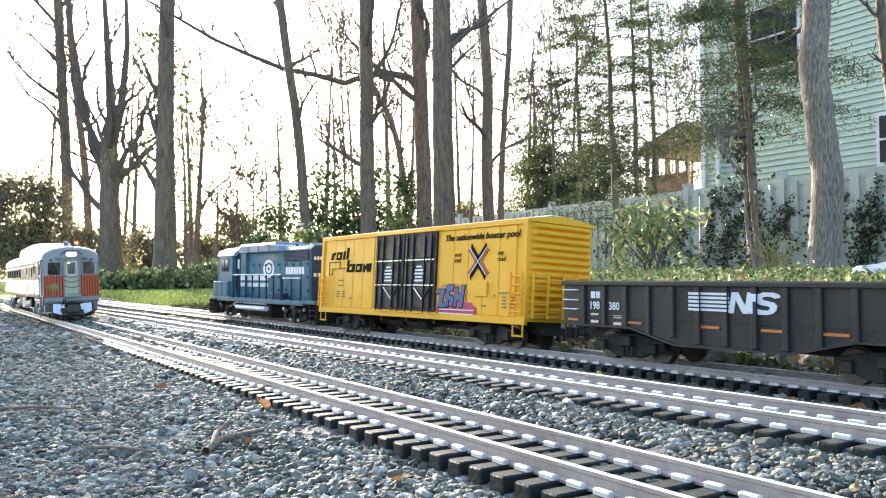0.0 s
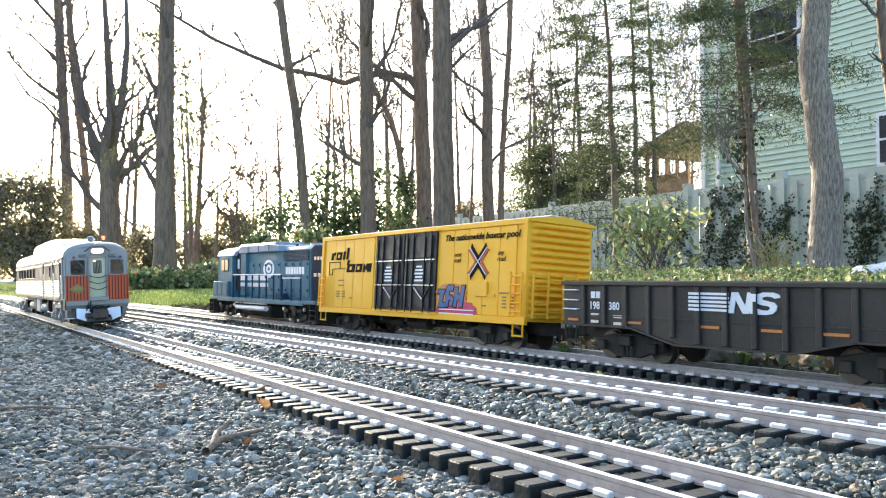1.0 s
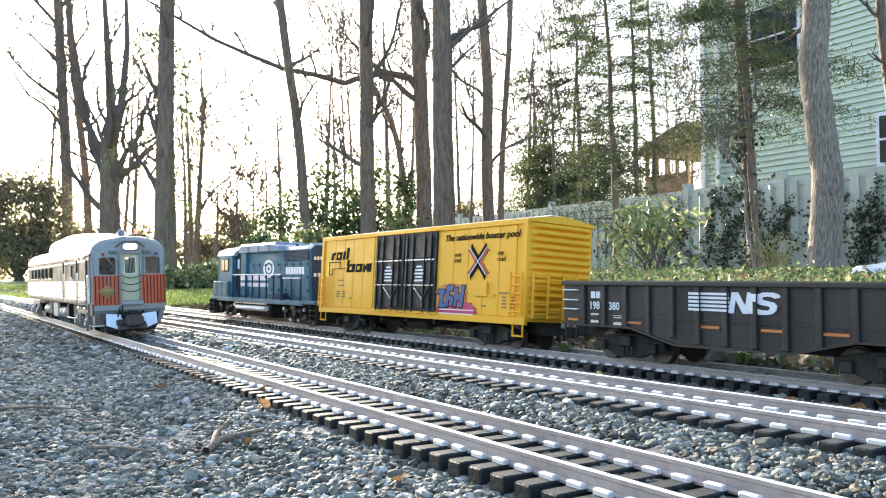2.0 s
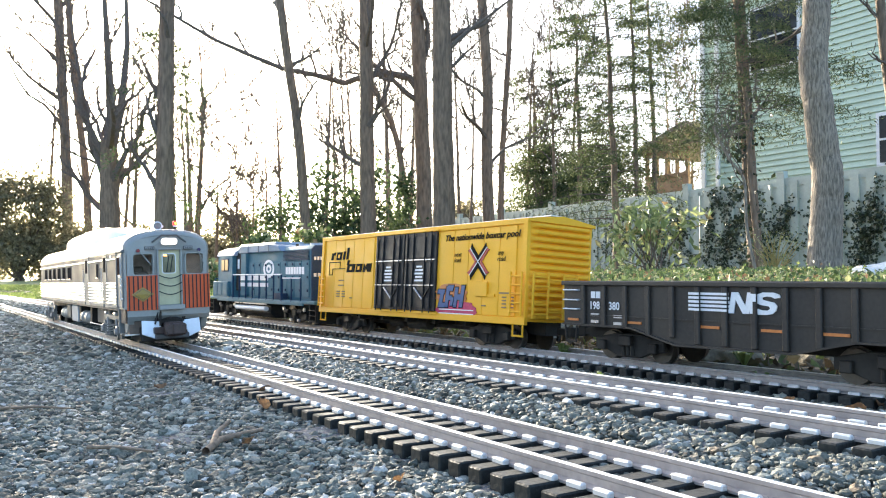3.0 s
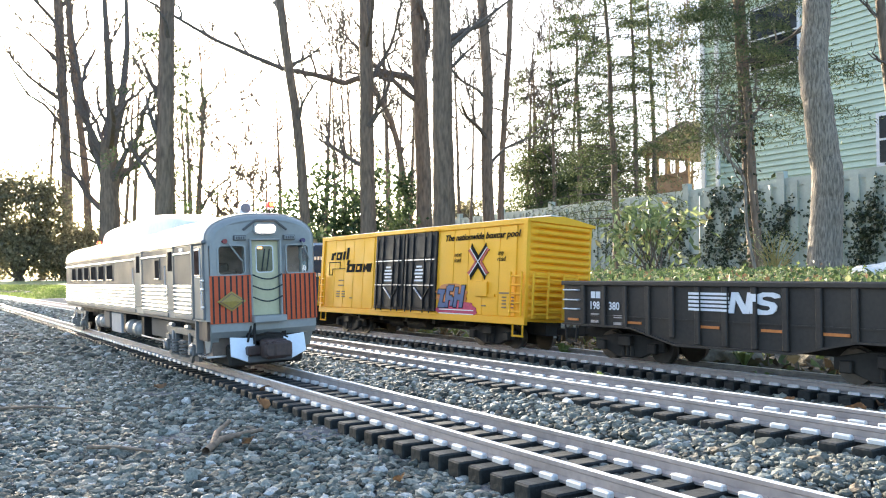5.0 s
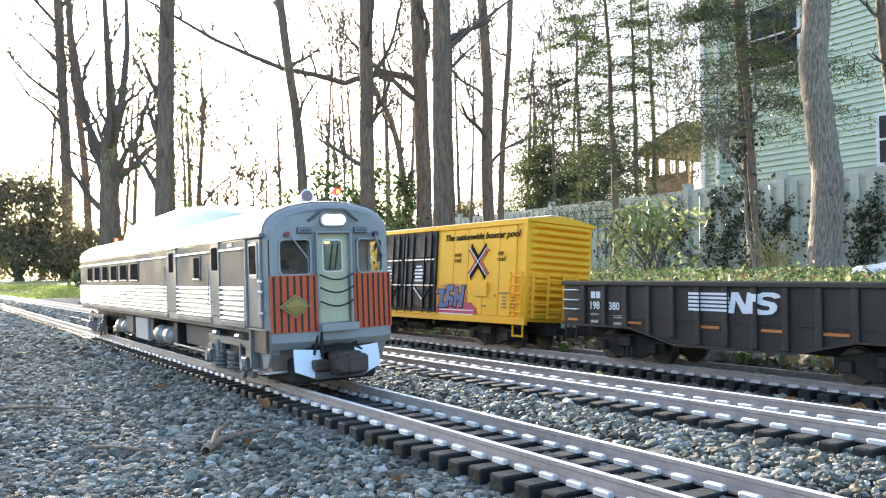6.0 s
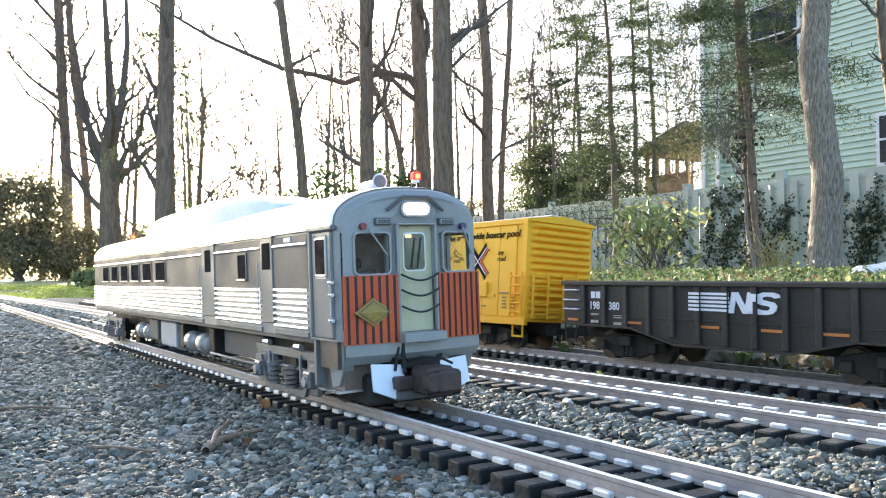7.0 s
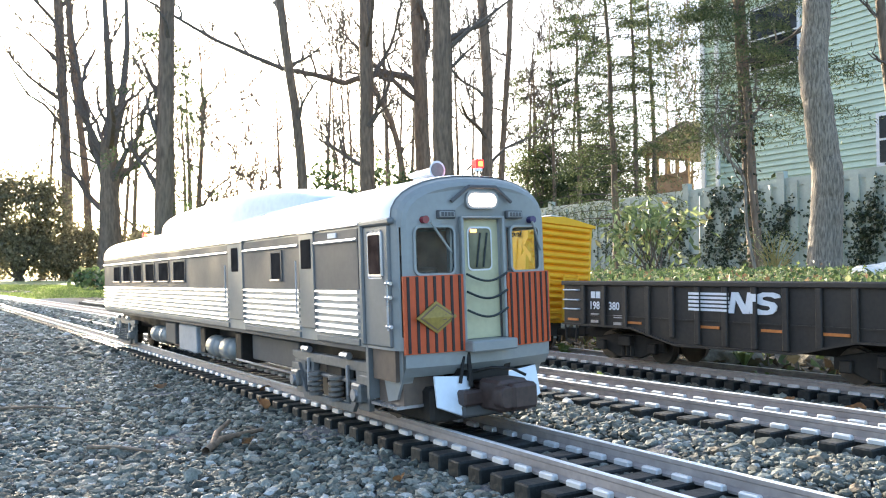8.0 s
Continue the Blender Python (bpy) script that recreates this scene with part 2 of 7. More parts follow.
def ground_material():
    """Gravel bed near the rails, dirt behind the siding, lawn and leaf litter beyond."""
    m = M_BED.copy()
    m.name = "ground_surface"
    nt = m.node_tree
    bsdf = nt.nodes["Principled BSDF"]
    old = bsdf.inputs["Base Color"].links[0].from_socket
    geo = nt.nodes.new("ShaderNodeNewGeometry")
    dot = nt.nodes.new("ShaderNodeVectorMath")
    dot.operation = "DOT_PRODUCT"
    dot.inputs[1].default_value = ACROSS
    nt.links.new(geo.outputs["Position"], dot.inputs[0])
    wob = nt.nodes.new("ShaderNodeTexNoise")
    wob.inputs["Scale"].default_value = 9.0
    nt.links.new(geo.outputs["Position"], wob.inputs["Vector"])
    add = nt.nodes.new("ShaderNodeMath")
    add.operation = "MULTIPLY_ADD"
    add.inputs[1].default_value = 0.12
    nt.links.new(wob.outputs["Fac"], add.inputs[0])
    nt.links.new(dot.outputs["Value"], add.inputs[2])
    def blend(col, other, a, b):
        mr = nt.nodes.new("ShaderNodeMapRange")
        mr.inputs[1].default_value, mr.inputs[2].default_value = a, b
        nt.links.new(add.outputs[0], mr.inputs[0])
        n = nt.nodes.new("ShaderNodeMix")
        n.data_type = "RGBA"
        nt.links.new(mr.outputs[0], n.inputs[0])
        nt.links.new(col, n.inputs[6])
        n.inputs[7].default_value = other
        return n.outputs[2]
    col = blend(old, (0.07, 0.055, 0.035, 1), 0.70, 0.78)
    col = blend(col, (0.11, 0.16, 0.05, 1), 1.0, 1.3)
    col = blend(col, (0.16, 0.13, 0.08, 1), 5.0, 8.0)
    nt.links.new(col, bsdf.inputs["Base Color"])
    return m


M_GROUND = ground_material()
build_ground()


def ico(sub):
    bm = bmesh.new()
    bmesh.ops.create_icosphere(bm, subdivisions=sub, radius=1.0)
    v = np.array([q.co[:] for q in bm.verts])
    f = np.array([[q.index for q in g.verts] for g in bm.faces])
    bm.free()
    return v, f


def stones(name, label, spots, size, rng, sub, sink=0.35):
    """Crushed stones, each lumpy, squashed and turned its own way."""
    tv, tf = ico(sub)
    n, k = len(spots), len(tv)
    lump = 1 + rng.uniform(-0.28, 0.22, (n, k, 1))
    v = tv[None] * lump * rng.uniform(0.6, 1.25, (n, 1, 3)) * (size * np.clip(rng.lognormal(0, 0.36, n), 0.4, 1.9))[:, None, None]
    a = rng.normal(size=(n, 4))
    a /= np.linalg.norm(a, axis=1, keepdims=True)
    w, x, y, z = a.T
    rot = np.stack([1 - 2 * (y * y + z * z), 2 * (x * y - z * w), 2 * (x * z + y * w), 2 * (x * y + z * w), 1 - 2 * (x * x + z * z),
                    2 * (y * z - x * w), 2 * (x * z - y * w), 2 * (y * z + x * w), 1 - 2 * (x * x + y * y)], 1).reshape(n, 3, 3)
    v = np.einsum("nij,nkj->nki", rot, v) * np.array([1.06, 1.06, 0.68]) + spots[:, None, :]
    faces = (tf[None] + (np.arange(n) * k)[:, None, None]).reshape(-1, 3)
    ob = new(name, mesh_of(name, v.reshape(-1, 3), faces.tolist(), M_GRAVEL))
    return tagged(ob, label, "gravel", kind="stuff")


def scatter(rng, step, d0, d1, wide=0.62):
    """Spots of a jittered lattice in the wedge of ground before the tripod, up to the far edge of the ballast."""
    gx, gy = np.meshgrid(np.arange(-d1 * wide, d1 * wide, step), np.arange(d0, d1, step))
    p = np.stack([gx.ravel(), gy.ravel()], 1) + rng.uniform(-0.5, 0.5, (gx.size, 2)) * step
    q = p[:, 0] * ACROSS.x + p[:, 1] * ACROSS.y
    keep = (np.abs(p[:, 0]) < wide * p[:, 1] + 0.03) & (q < 0.73 + 0.03 * np.sin(p[:, 0] * 9)) & (q > -0.9)
    keep &= ~((p[:, 1] > 2.6) & (q > 0.5))
    p = p[keep]
    z = ground_height(p[:, 0], p[:, 1])
    return np.column_stack([p, z])


rng = np.random.RandomState(11)
near_spots = scatter(rng, 0.0034, 0.24, 0.42)
stones("gravel", "blue-grey crushed stone ballast with pale and brown pebbles", near_spots + [0, 0, 0.0012], 0.0020, rng, 2)
mid_spots = scatter(rng, 0.0037, 0.42, 0.95)
stones("gravel", "blue-grey crushed stone ballast with pale and brown pebbles", mid_spots + [0, 0, 0.001], 0.0021, rng, 1)
far_spots = scatter(rng, 0.0072, 0.95, 3.2)
stones("gravel", "blue-grey crushed stone ballast with pale and brown pebbles", far_spots + [0, 0, 0.001], 0.0040, rng, 1)

big_spots = scatter(rng, 0.016, 0.25, 1.3)
big_spots = big_spots[rng.random_sample(len(big_spots)) < 0.75]
own = np.abs((big_spots[:, 0] + 0.2199) * 0.8363 + (big_spots[:, 1] - 0.8281) * 0.5483)
stones("gravel", "larger crushed stones lying on the ballast", big_spots[own > 0.05] + [0, 0, 0.0016], 0.0029, rng, 2)


# ---- railway tracks ----
GAUGE = 0.047
TIE_STEP = 0.0177


def rail_outline(h):
    return [(-0.0035, 0), (0.0035, 0), (0.0035, 0.0012), (0.0008, 0.0022), (0.0008, h - 0.0028), (0.0015, h - 0.0022), (0.0015, h - 0.0004),
            (0.0010, h), (-0.0010, h), (-0.0015, h - 0.0004), (-0.0015, h - 0.0022), (-0.0008, h - 0.0028), (-0.0008, 0.0022), (-0.0035, 0.0012)]


def make_track(label, x, y, z, heading, start, end):
    """Two rails on separate plastic ties; z is the top of the rails, start and end run along the track."""
    t = thing("railway_track", label, "track", "garden railway tracks", "", pose(x, y, z, 0, 0, heading))
    for side in (-1, 1):
        bm = prism([(a + side * GAUGE / 2, b - 0.0084) for a, b in rail_outline(0.0084)], 0, start, end)
        ob = part("rail", bm, M_RAIL, t, "worn metal rail with a bright head")
        ob.data.materials.append(M_RAILSIDE)
        for poly in ob.data.polygons:
            poly.material_index = 0 if poly.center.z > -0.0009 else 1
    tie = box(-0.0052, 0.0052, -0.0445, 0.0445, -0.0165, -0.0076, 0.0008)
    # raised plates beside each rail, coloured pale for the glints on the ties
    for side in (-1, 1):
        for k in (-1, 1):
            add_box(tie, -0.0049, 0.0049, side * GAUGE / 2 + k * 0.0053 - 0.0019, side * GAUGE / 2 + k * 0.0053 + 0.0019, -0.0082, -0.0050, 0.0007)
    me = bpy.data.meshes.new("tie")
    tie.to_mesh(me)
    tie.free()
    me.materials.append(M_TIE)
    me.materials.append(M_PLATE_GLINT)
    for poly in me.polygons:
        if poly.center.z > -0.0075:
            poly.material_index = 1
    r = random.Random(int(z * 1e5))
    s = start
    while s < min(end, start + 290 * TIE_STEP):
        o = new("tie", me)
        o.parent = t
        o.matrix_basis = pose(s, r.uniform(-0.0006, 0.0006), r.uniform(-0.0004, 0.0002), 0, 0, r.uniform(-0.8, 0.8))
        s += TIE_STEP
    return t


make_track("front garden railway track with black plastic ties in gravel", -0.2199, 0.8281, 0.018, 123.25, -1.15, 3.9)
make_track("middle garden railway track with black plastic ties in gravel", 0.3596, 0.2518, 0.025, 125.0, -0.55, 4.6)
make_track("siding track with black plastic ties under the freight cars", 0.1373, 0.9759, 0.0148, 124.54, -1.1, 2.6)


# ---- fence and house ----
def build_fence():
    """A painted board fence in panels between posts, with a cap rail, running away from the house side."""
    a, b = Vector((8.93, 11.48, 0)), Vector((-1.5, 30.0, 0))
    run = (b - a).normalized()
    turn = math.degrees(math.atan2(run.y, run.x))
    f = thing("fence", "pale painted vertical board fence overgrown with ivy", "fence", m=pose(a.x, a.y, 0.12, 0, 0, turn))
    length = (b - a).length
    n = int(length / 2.44)
    board = mesh_of("board", *boxes_arrays([(-0.083, 0.083, -0.011, 0.011, 0.0, 1.74)]), M_FENCE)
    post = mesh_of("post", *boxes_arrays([(-0.085, 0.085, -0.06, 0.06, 0.0, 1.98), (-0.075, 0.075, -0.075, 0.075, 1.98, 2.02)]), M_FENCE)
    rail = mesh_of("fence_rail", *boxes_arrays([(0.06, 2.38, -0.03, 0.03, -0.08, 0.08)]), M_FENCE)
    for i in range(n + 1):
        s = i * 2.44
        o = new("post", post)
        o.parent = f
        o.matrix_basis = pose(s, 0, 0)
        if i == n:
            break
        for z in (0.25, 1.80):
            o = new("fence_rail", rail)
            o.parent = f
            o.matrix_basis = pose(s, 0, z)
        for k in range(15):
            o = new("board", board)
            o.parent = f
            o.matrix_basis = pose(s + 0.14 + k * 0.1545, 0.045 * (k % 2), 0.06)


def boxes_arrays(list_of_boxes):
    verts, faces = [], []
    for x0, x1, y0, y1, z0, z1 in list_of_boxes:
        k = len(verts)
        verts += [(x, y, z) for z in (z0, z1) for x, y in ((x0, y0), (x1, y0), (x1, y1), (x0, y1))]
        faces += [(k, k + 3, k + 2, k + 1), (k + 4, k + 5, k + 6, k + 7)]
        faces += [(k + i, k + (i + 1) % 4, k + 4 + (i + 1) % 4, k + 4 + i) for i in range(4)]
    return verts, faces


def build_house():
    """Two-storey house with lapped siding; local x runs along the wall from its corner, y is the outside."""
    corner = Vector((8.38, 26.3, 0.1))
    turn = math.degrees(math.atan2(-0.873, 0.488))
    h = thing("house", "two-storey house clad in pale green lapped siding", "house", m=pose(*corner, 0, 0, turn))
    part("wall", box(0.0, 14.0, 0.05, 9.0, -0.3, 9.6), M_SIDING, h, "pale green siding wall")
    clap = mesh_of("siding_board", [(0, 0.055, 0), (0, 0.0, 0), (0, 0.05, 0.172), (14, 0.055, 0), (14, 0.0, 0), (14, 0.05, 0.172)],
                   [(0, 1, 4, 3), (1, 2, 5, 4), (0, 2, 1), (3, 4, 5)], M_SIDING)
    for k in range(56):
        o = new("siding_board", clap)
        o.parent = h
        o.matrix_basis = pose(0, -0.02, k * 0.172)
    part("corner_board", box(-0.03, 0.13, -0.06, 0.1, -0.3, 9.6), M_WHITE, h, "white corner board")
    part("roof", prism([(-0.5, 9.5), (4.5, 12.5), (9.5, 9.5), (9.5, 9.7), (4.5, 12.75), (-0.5, 9.7)], 0, -0.5, 14.5), M_ROOF, h, "dark shingle roof")
    part("gutter", box(-0.3, 14.3, -0.62, -0.48, 9.42, 9.56), M_WHITE, h)
    part("downspout", box(0.62, 0.76, -0.12, -0.04, 0.0, 9.5, 0.01), M_WHITE, h, "white downspout")
    for x0, x1, z0, z1 in ((2.0, 3.6, 6.2, 8.0), (6.02, 7.3, 2.95, 4.15), (7.6, 8.9, 6.3, 8.1)):
        w = part("window", box(x0 - 0.1, x1 + 0.1, -0.06, 0.04, z0 - 0.1, z1 + 0.1), M_WHITE, h, "white framed window")
        part("pane", box(x0, x1, -0.075, -0.055, z0, (z0 + z1) / 2 - 0.03), M_PANE, w)
        part("pane", box(x0, x1, -0.075, -0.055, (z0 + z1) / 2 + 0.03, z1), M_PANE, w)
    # screened wooden porch beyond the corner
    p = thing("porch", "brown timber porch with a low shingle roof", "porch", m=pose(corner.x - 0.25, corner.y + 0.5, 0.1, 0, 0, turn + 180))
    part("skirting", box(0.0, 2.0, 0.0, 0.1, -0.2, 3.42), M_BROWN, p, "brown boarded skirting")
    part("roof", prism([(-0.1, 4.95), (2.35, 4.25), (2.35, 4.4), (-0.1, 5.1)], 1, -2.9, 0.4), M_ROOF, p)
    part("beam", box(0.0, 2.0, 0.0, 0.12, 4.15, 4.3), M_BROWN, p)
    for k in range(5):
        part("porch_post", box(0.02 + k * 0.47, 0.11 + k * 0.47, 0.0, 0.11, 3.42, 4.15), M_BROWN, p)
    part("handrail", box(0.0, 2.0, -0.02, 0.13, 3.38, 3.48), M_BROWN, p)
    part("back_wall", box(0.0, 2.0, -2.7, -2.6, 0.0, 3.7), M_BROWN, p)


build_fence()
build_house()


# ---- trees and shrubs ----
def branch_out(pieces, tips, start, way, length, radius, depth, r, wander=0.22, up=0.12, seg=5, thin=0.009):
    """A wandering limb that forks into thinner ones."""
    n = 4 + depth
    p, d = Vector(start), Vector(way).normalized()
    path, rad = [p.copy()], [radius]
    for i in range(n):
        d = (d + Vector((r.gauss(0, wander), r.gauss(0, wander), r.gauss(0, wander) + up))).normalized()
        p = p + d * (length / n)
        path.append(p.copy())
        rad.append(max(thin, radius * (1 - 0.72 * (i + 1) / n)))
        if depth > 0 and i >= 1:
            for k in range(1 if r.random() < 0.75 else 2):
                side = Vector((r.gauss(0, 1), r.gauss(0, 1), r.gauss(0.3, 0.6))).normalized()
                branch_out(pieces, tips, p, (d * 0.75 + side * 0.75), length * r.uniform(0.35, 0.6), max(thin * 1.25, rad[-1] * r.uniform(0.5, 0.75)), depth - 1, r, wander, up, max(3, seg - 1), thin)
    tips += path[1:]
    pieces.append(tube([q[:] for q in path], rad, seg))


def bare_tree(label, trunk, radius, mat, seed, limbs=7, depth=2, low=0.35, limb_len=2.2, forks=(), taper=0.24, flare=0.32):
    """A leafless tree: a trunk along the given points, flared at the foot, with forking limbs."""
    r = random.Random(seed)
    trunk = [(trunk[0][0], trunk[0][1], float(ground_height(trunk[0][0], trunk[0][1])))] + trunk[1:]
    thin = 0.00044 * trunk[0][1]
    t = thing("tree", label, "tree", "bare woodland trees", "", pose(*trunk[0]))
    pts = [Vector(p) - Vector(trunk[0]) for p in trunk]
    fine, rad = [], []
    for i in range(len(pts) - 1):
        a, b, c, d = pts[max(0, i - 1)], pts[i], pts[i + 1], pts[min(len(pts) - 1, i + 2)]
        for k in range(6):
            u = k / 6
            fine.append(0.5 * (2 * b + (c - a) * u + (2 * a - 5 * b + 4 * c - d) * u * u + (3 * b - a - 3 * c + d) * u ** 3) + Vector((r.gauss(0, 0.008), r.gauss(0, 0.008), 0)) * radius * 4)
    fine.append(pts[-1])
    n = len(fine)
    top = fine[-1].z
    rad = [radius * (1 - taper * p.z / top) + radius * flare * math.exp(-max(0, p.z) / (radius * 2.2)) for p in fine]
    fine[0].z -= 0.15
    # furrowed bark: ridges that run up the trunk and wander
    rs = np.random.RandomState(seed)
    fp = np.array([p[:] for p in fine])
    k = np.linspace(0, n - 1, n * 3)
    fp = np.stack([np.interp(k, np.arange(n), fp[:, i]) for i in range(3)], 1)
    seg = 26
    tv, tf = tube(fp, np.interp(k, np.arange(n), rad), seg)
    ridge = rs.uniform(-1, 1, (1, seg)) * 0.6 + rs.uniform(-1, 1, (len(fp), seg)) * 0.4
    ring = tv.reshape(len(fp), seg, 3)
    tv = (fp[:, None] + (ring - fp[:, None]) * (1 + 0.06 * ridge[:, :, None])).reshape(-1, 3)
    arrays_part("trunk", tv, tf.tolist(), mat, t, smooth=True)
    pieces, tips = [], []
    for k in range(limbs):
        f = low + (1 - low) * (k + r.random() * 0.8) / limbs
        i = min(n - 1, int(f * (n - 1)))
        a = r.uniform(0, 2 * math.pi)
        branch_out(pieces, tips, fine[i], (math.cos(a), math.sin(a), r.uniform(0.4, 1.3)), limb_len * r.uniform(0.6, 1.3), max(thin * 1.6, rad[i] * r.uniform(0.3, 0.55)), depth, r, thin=thin)
    for path, rr in forks:
        q = [Vector(p) - Vector(trunk[0]) for p in path]
        pieces.append(tube([p[:] for p in q], [rr * (1 - 0.7 * i / (len(q) - 1)) for i in range(len(q))], 8))
        for i in range(1, len(q)):
            branch_out(pieces, tips, q[i], (q[i] - q[i - 1]) + Vector((r.gauss(0, 0.3), r.gauss(0, 0.3), 0.3)), limb_len * 0.45, max(thin * 1.3, rr * 0.35), 1, r, thin=thin)
    if pieces:
        v, f = joined(pieces)
        tagged(arrays_part("branchwork", v, f, M_TWIG, t, "bare forking limbs and twigs"), kind="stuff")
    return t


def shrub(name, label, category, centre, spread, mat, leaf, count, seed, stems=9, lumps=14, slim=0.5, droop=0.4, stem_mat=None):
    """A leafy shrub: stems from the foot and clumps of separate leaves with gaps between the clumps."""
    rs = np.random.RandomState(seed)
    r = random.Random(seed)
    c = Vector(centre)
    w, d, h = spread
    h, c.z = h + c.z - float(ground_height(c.x, c.y)), float(ground_height(c.x, c.y))
    t = thing(name, label, category, "woodland shrubs", "", pose(c.x, c.y, c.z))
    pieces, clumps = [], []
    for k in range(lumps):
        a, s = r.uniform(0, 2 * math.pi), math.sqrt(r.random())
        clumps.append((w * s * math.cos(a), d * s * math.sin(a), h * (0.08 + 0.9 * r.random() ** 0.9 * (1.05 - 0.3 * s))))
    for k in range(min(stems, lumps)):
        q = clumps[k]
        mid = (q[0] * 0.4 + r.gauss(0, w * 0.06), q[1] * 0.4, q[2] * 0.55)
        pieces.append(tube([(r.gauss(0, w * 0.08), r.gauss(0, d * 0.08), -0.05), mid, q], [h * 0.014, h * 0.010, h * 0.004], 5))
    v, f = joined(pieces)
    tagged(arrays_part("stem_work", v, f, stem_mat or M_TWIG, t), kind="stuff")
    pts = []
    for q in clumps:
        rad = 0.32 * min(w, h) * r.uniform(0.6, 1.2)
        m = rs.normal(size=(count // lumps, 3)) * np.array([rad, rad, rad * 0.75]) * 0.8
        pts.append(m + np.array(q))
    p = np.concatenate(pts)
    p = p[p[:, 2] > 0.0]
    v, f = leaves(p, leaf, rs, droop, slim)
    tagged(arrays_part("foliage", v, f.tolist(), mat, t), kind="stuff")
    return t


def conifer(label, foot, height, radius, mat, seed, low=0.1, reach=1.6, boughs=46, leaf=0.09, density=26, lean=(0, 0), sag=0.32, slim=0.15):
    """A conifer: a straight trunk with thin, drooping boughs that carry sprays of needles."""
    r = random.Random(seed)
    rs = np.random.RandomState(seed)
    low_z = float(ground_height(foot[0], foot[1]))
    height, foot = height + foot[2] - low_z, (foot[0], foot[1], low_z)
    t = thing("conifer", label, "tree", "conifers by the fence", "", pose(*foot))
    path = [(lean[0] * k / 8 + r.gauss(0, 0.02), lean[1] * k / 8, height * k / 8 - (0.2 if k == 0 else 0)) for k in range(9)]
    v, f = tube(path, [radius * (1.25 if k == 0 else 1 - 0.09 * k) for k in range(9)], 10)
    arrays_part("trunk", v, f.tolist(), M_BARK, t, smooth=True)
    pieces, pts = [], []
    for k in range(boughs):
        g = low + (1 - low) * k / boughs
        a = r.uniform(0, 2 * math.pi)
        ln = reach * (1.1 - 0.6 * g) * r.uniform(0.5, 1.25)
        base = Vector((lean[0] * g, lean[1] * g, height * g))
        out = Vector((math.cos(a), math.sin(a), 0))
        q = [base + out * ln * s + Vector((0, 0, ln * (0.16 * s - sag * s * s))) + Vector((r.gauss(0, 0.03), r.gauss(0, 0.03), 0)) * s for s in (0, 0.25, 0.5, 0.75, 1.0)]
        pieces.append(tube([p[:] for p in q], [radius * 0.16 * (1 - 0.2 * i) for i in range(5)], 4))
        for i in range(density):
            s = r.uniform(0.3, 1.0)
            j = min(3, int(s * 4))
            p = q[j].lerp(q[j + 1], s * 4 - j)
            side = Vector((-out.y, out.x, 0)) * r.gauss(0, 0.14 * ln)
            pts.append((p + side + Vector((0, 0, r.gauss(-0.03, 0.04))))[:])
    v, f = joined(pieces)
    tagged(arrays_part("branchwork", v, f, M_TWIG, t), kind="stuff")
    v, f = leaves(pts, leaf, rs, 0.3, slim)
    tagged(arrays_part("foliage", v, f.tolist(), mat, t, "green needle sprays"), kind="stuff")
    return t


bare_tree("stout forked bare tree with rough bark", [(-7.70, 19.00, 0.14), (-7.75, 19.00, 1.56), (-7.80, 19.00, 3.27)], 0.249, M_BARK, 1, limbs=7, depth=2, low=0.55, forks=[([(-7.79, 19.00, 3.01), (-7.74, 19.00, 3.94), (-7.85, 19.00, 5.40), (-7.98, 19.00, 7.14)], 0.157), ([(-7.72, 19.00, 3.14), (-7.51, 19.00, 4.07), (-7.39, 19.00, 5.53), (-7.45, 19.00, 7.14)], 0.131), ([(-7.83, 19.00, 2.22), (-8.22, 19.00, 3.40), (-8.51, 19.00, 4.87), (-8.80, 19.00, 6.60)], 0.085)], limb_len=2.5)
bare_tree("tall bare woodland tree with dark furrowed bark", [(-10.95, 24.00, 0.15), (-11.07, 24.00, 3.27), (-11.28, 24.00, 6.29), (-11.46, 24.00, 9.33)], 0.166, M_BARK, 2, limbs=10, depth=2, low=0.4, limb_len=2.6)
bare_tree("tall bare woodland tree with dark furrowed bark", [(-11.18, 26.00, 0.15), (-11.41, 26.00, 3.54), (-11.87, 26.00, 7.17), (-12.09, 26.00, 10.10)], 0.126, M_BARK, 3, limbs=10, depth=2, low=0.45, limb_len=2.4)
bare_tree("straight dark tree trunk with short broken side boughs", [(-4.10, 12.00, 0.14), (-4.10, 12.00, 1.35), (-4.09, 12.00, 2.94), (-4.09, 12.00, 4.71)], 0.137, M_BARK, 4, limbs=6, depth=2, low=0.25, limb_len=0.8)
bare_tree("tall bare woodland tree with dark furrowed bark", [(-6.66, 22.00, 0.21), (-6.57, 22.00, 2.24), (-6.50, 22.00, 4.54), (-6.62, 22.00, 6.70)], 0.099, M_BARK, 5, limbs=10, depth=2, low=0.3, limb_len=1.8, taper=0.85)
bare_tree("slender leaning bare woodland tree", [(-2.28, 14.00, 0.19), (-2.47, 14.00, 2.44), (-2.69, 14.00, 3.91), (-2.87, 14.00, 5.29)], 0.092, M_BARK, 6, limbs=4, depth=1, low=0.4, limb_len=1.0)
bare_tree("tall bare woodland tree with dark furrowed bark", [(-1.27, 14.00, 0.19), (-1.30, 14.00, 1.95), (-1.32, 14.00, 3.71), (-1.35, 14.00, 5.48)], 0.140, M_BARK, 7, limbs=5, depth=2, low=0.3, limb_len=1.5)
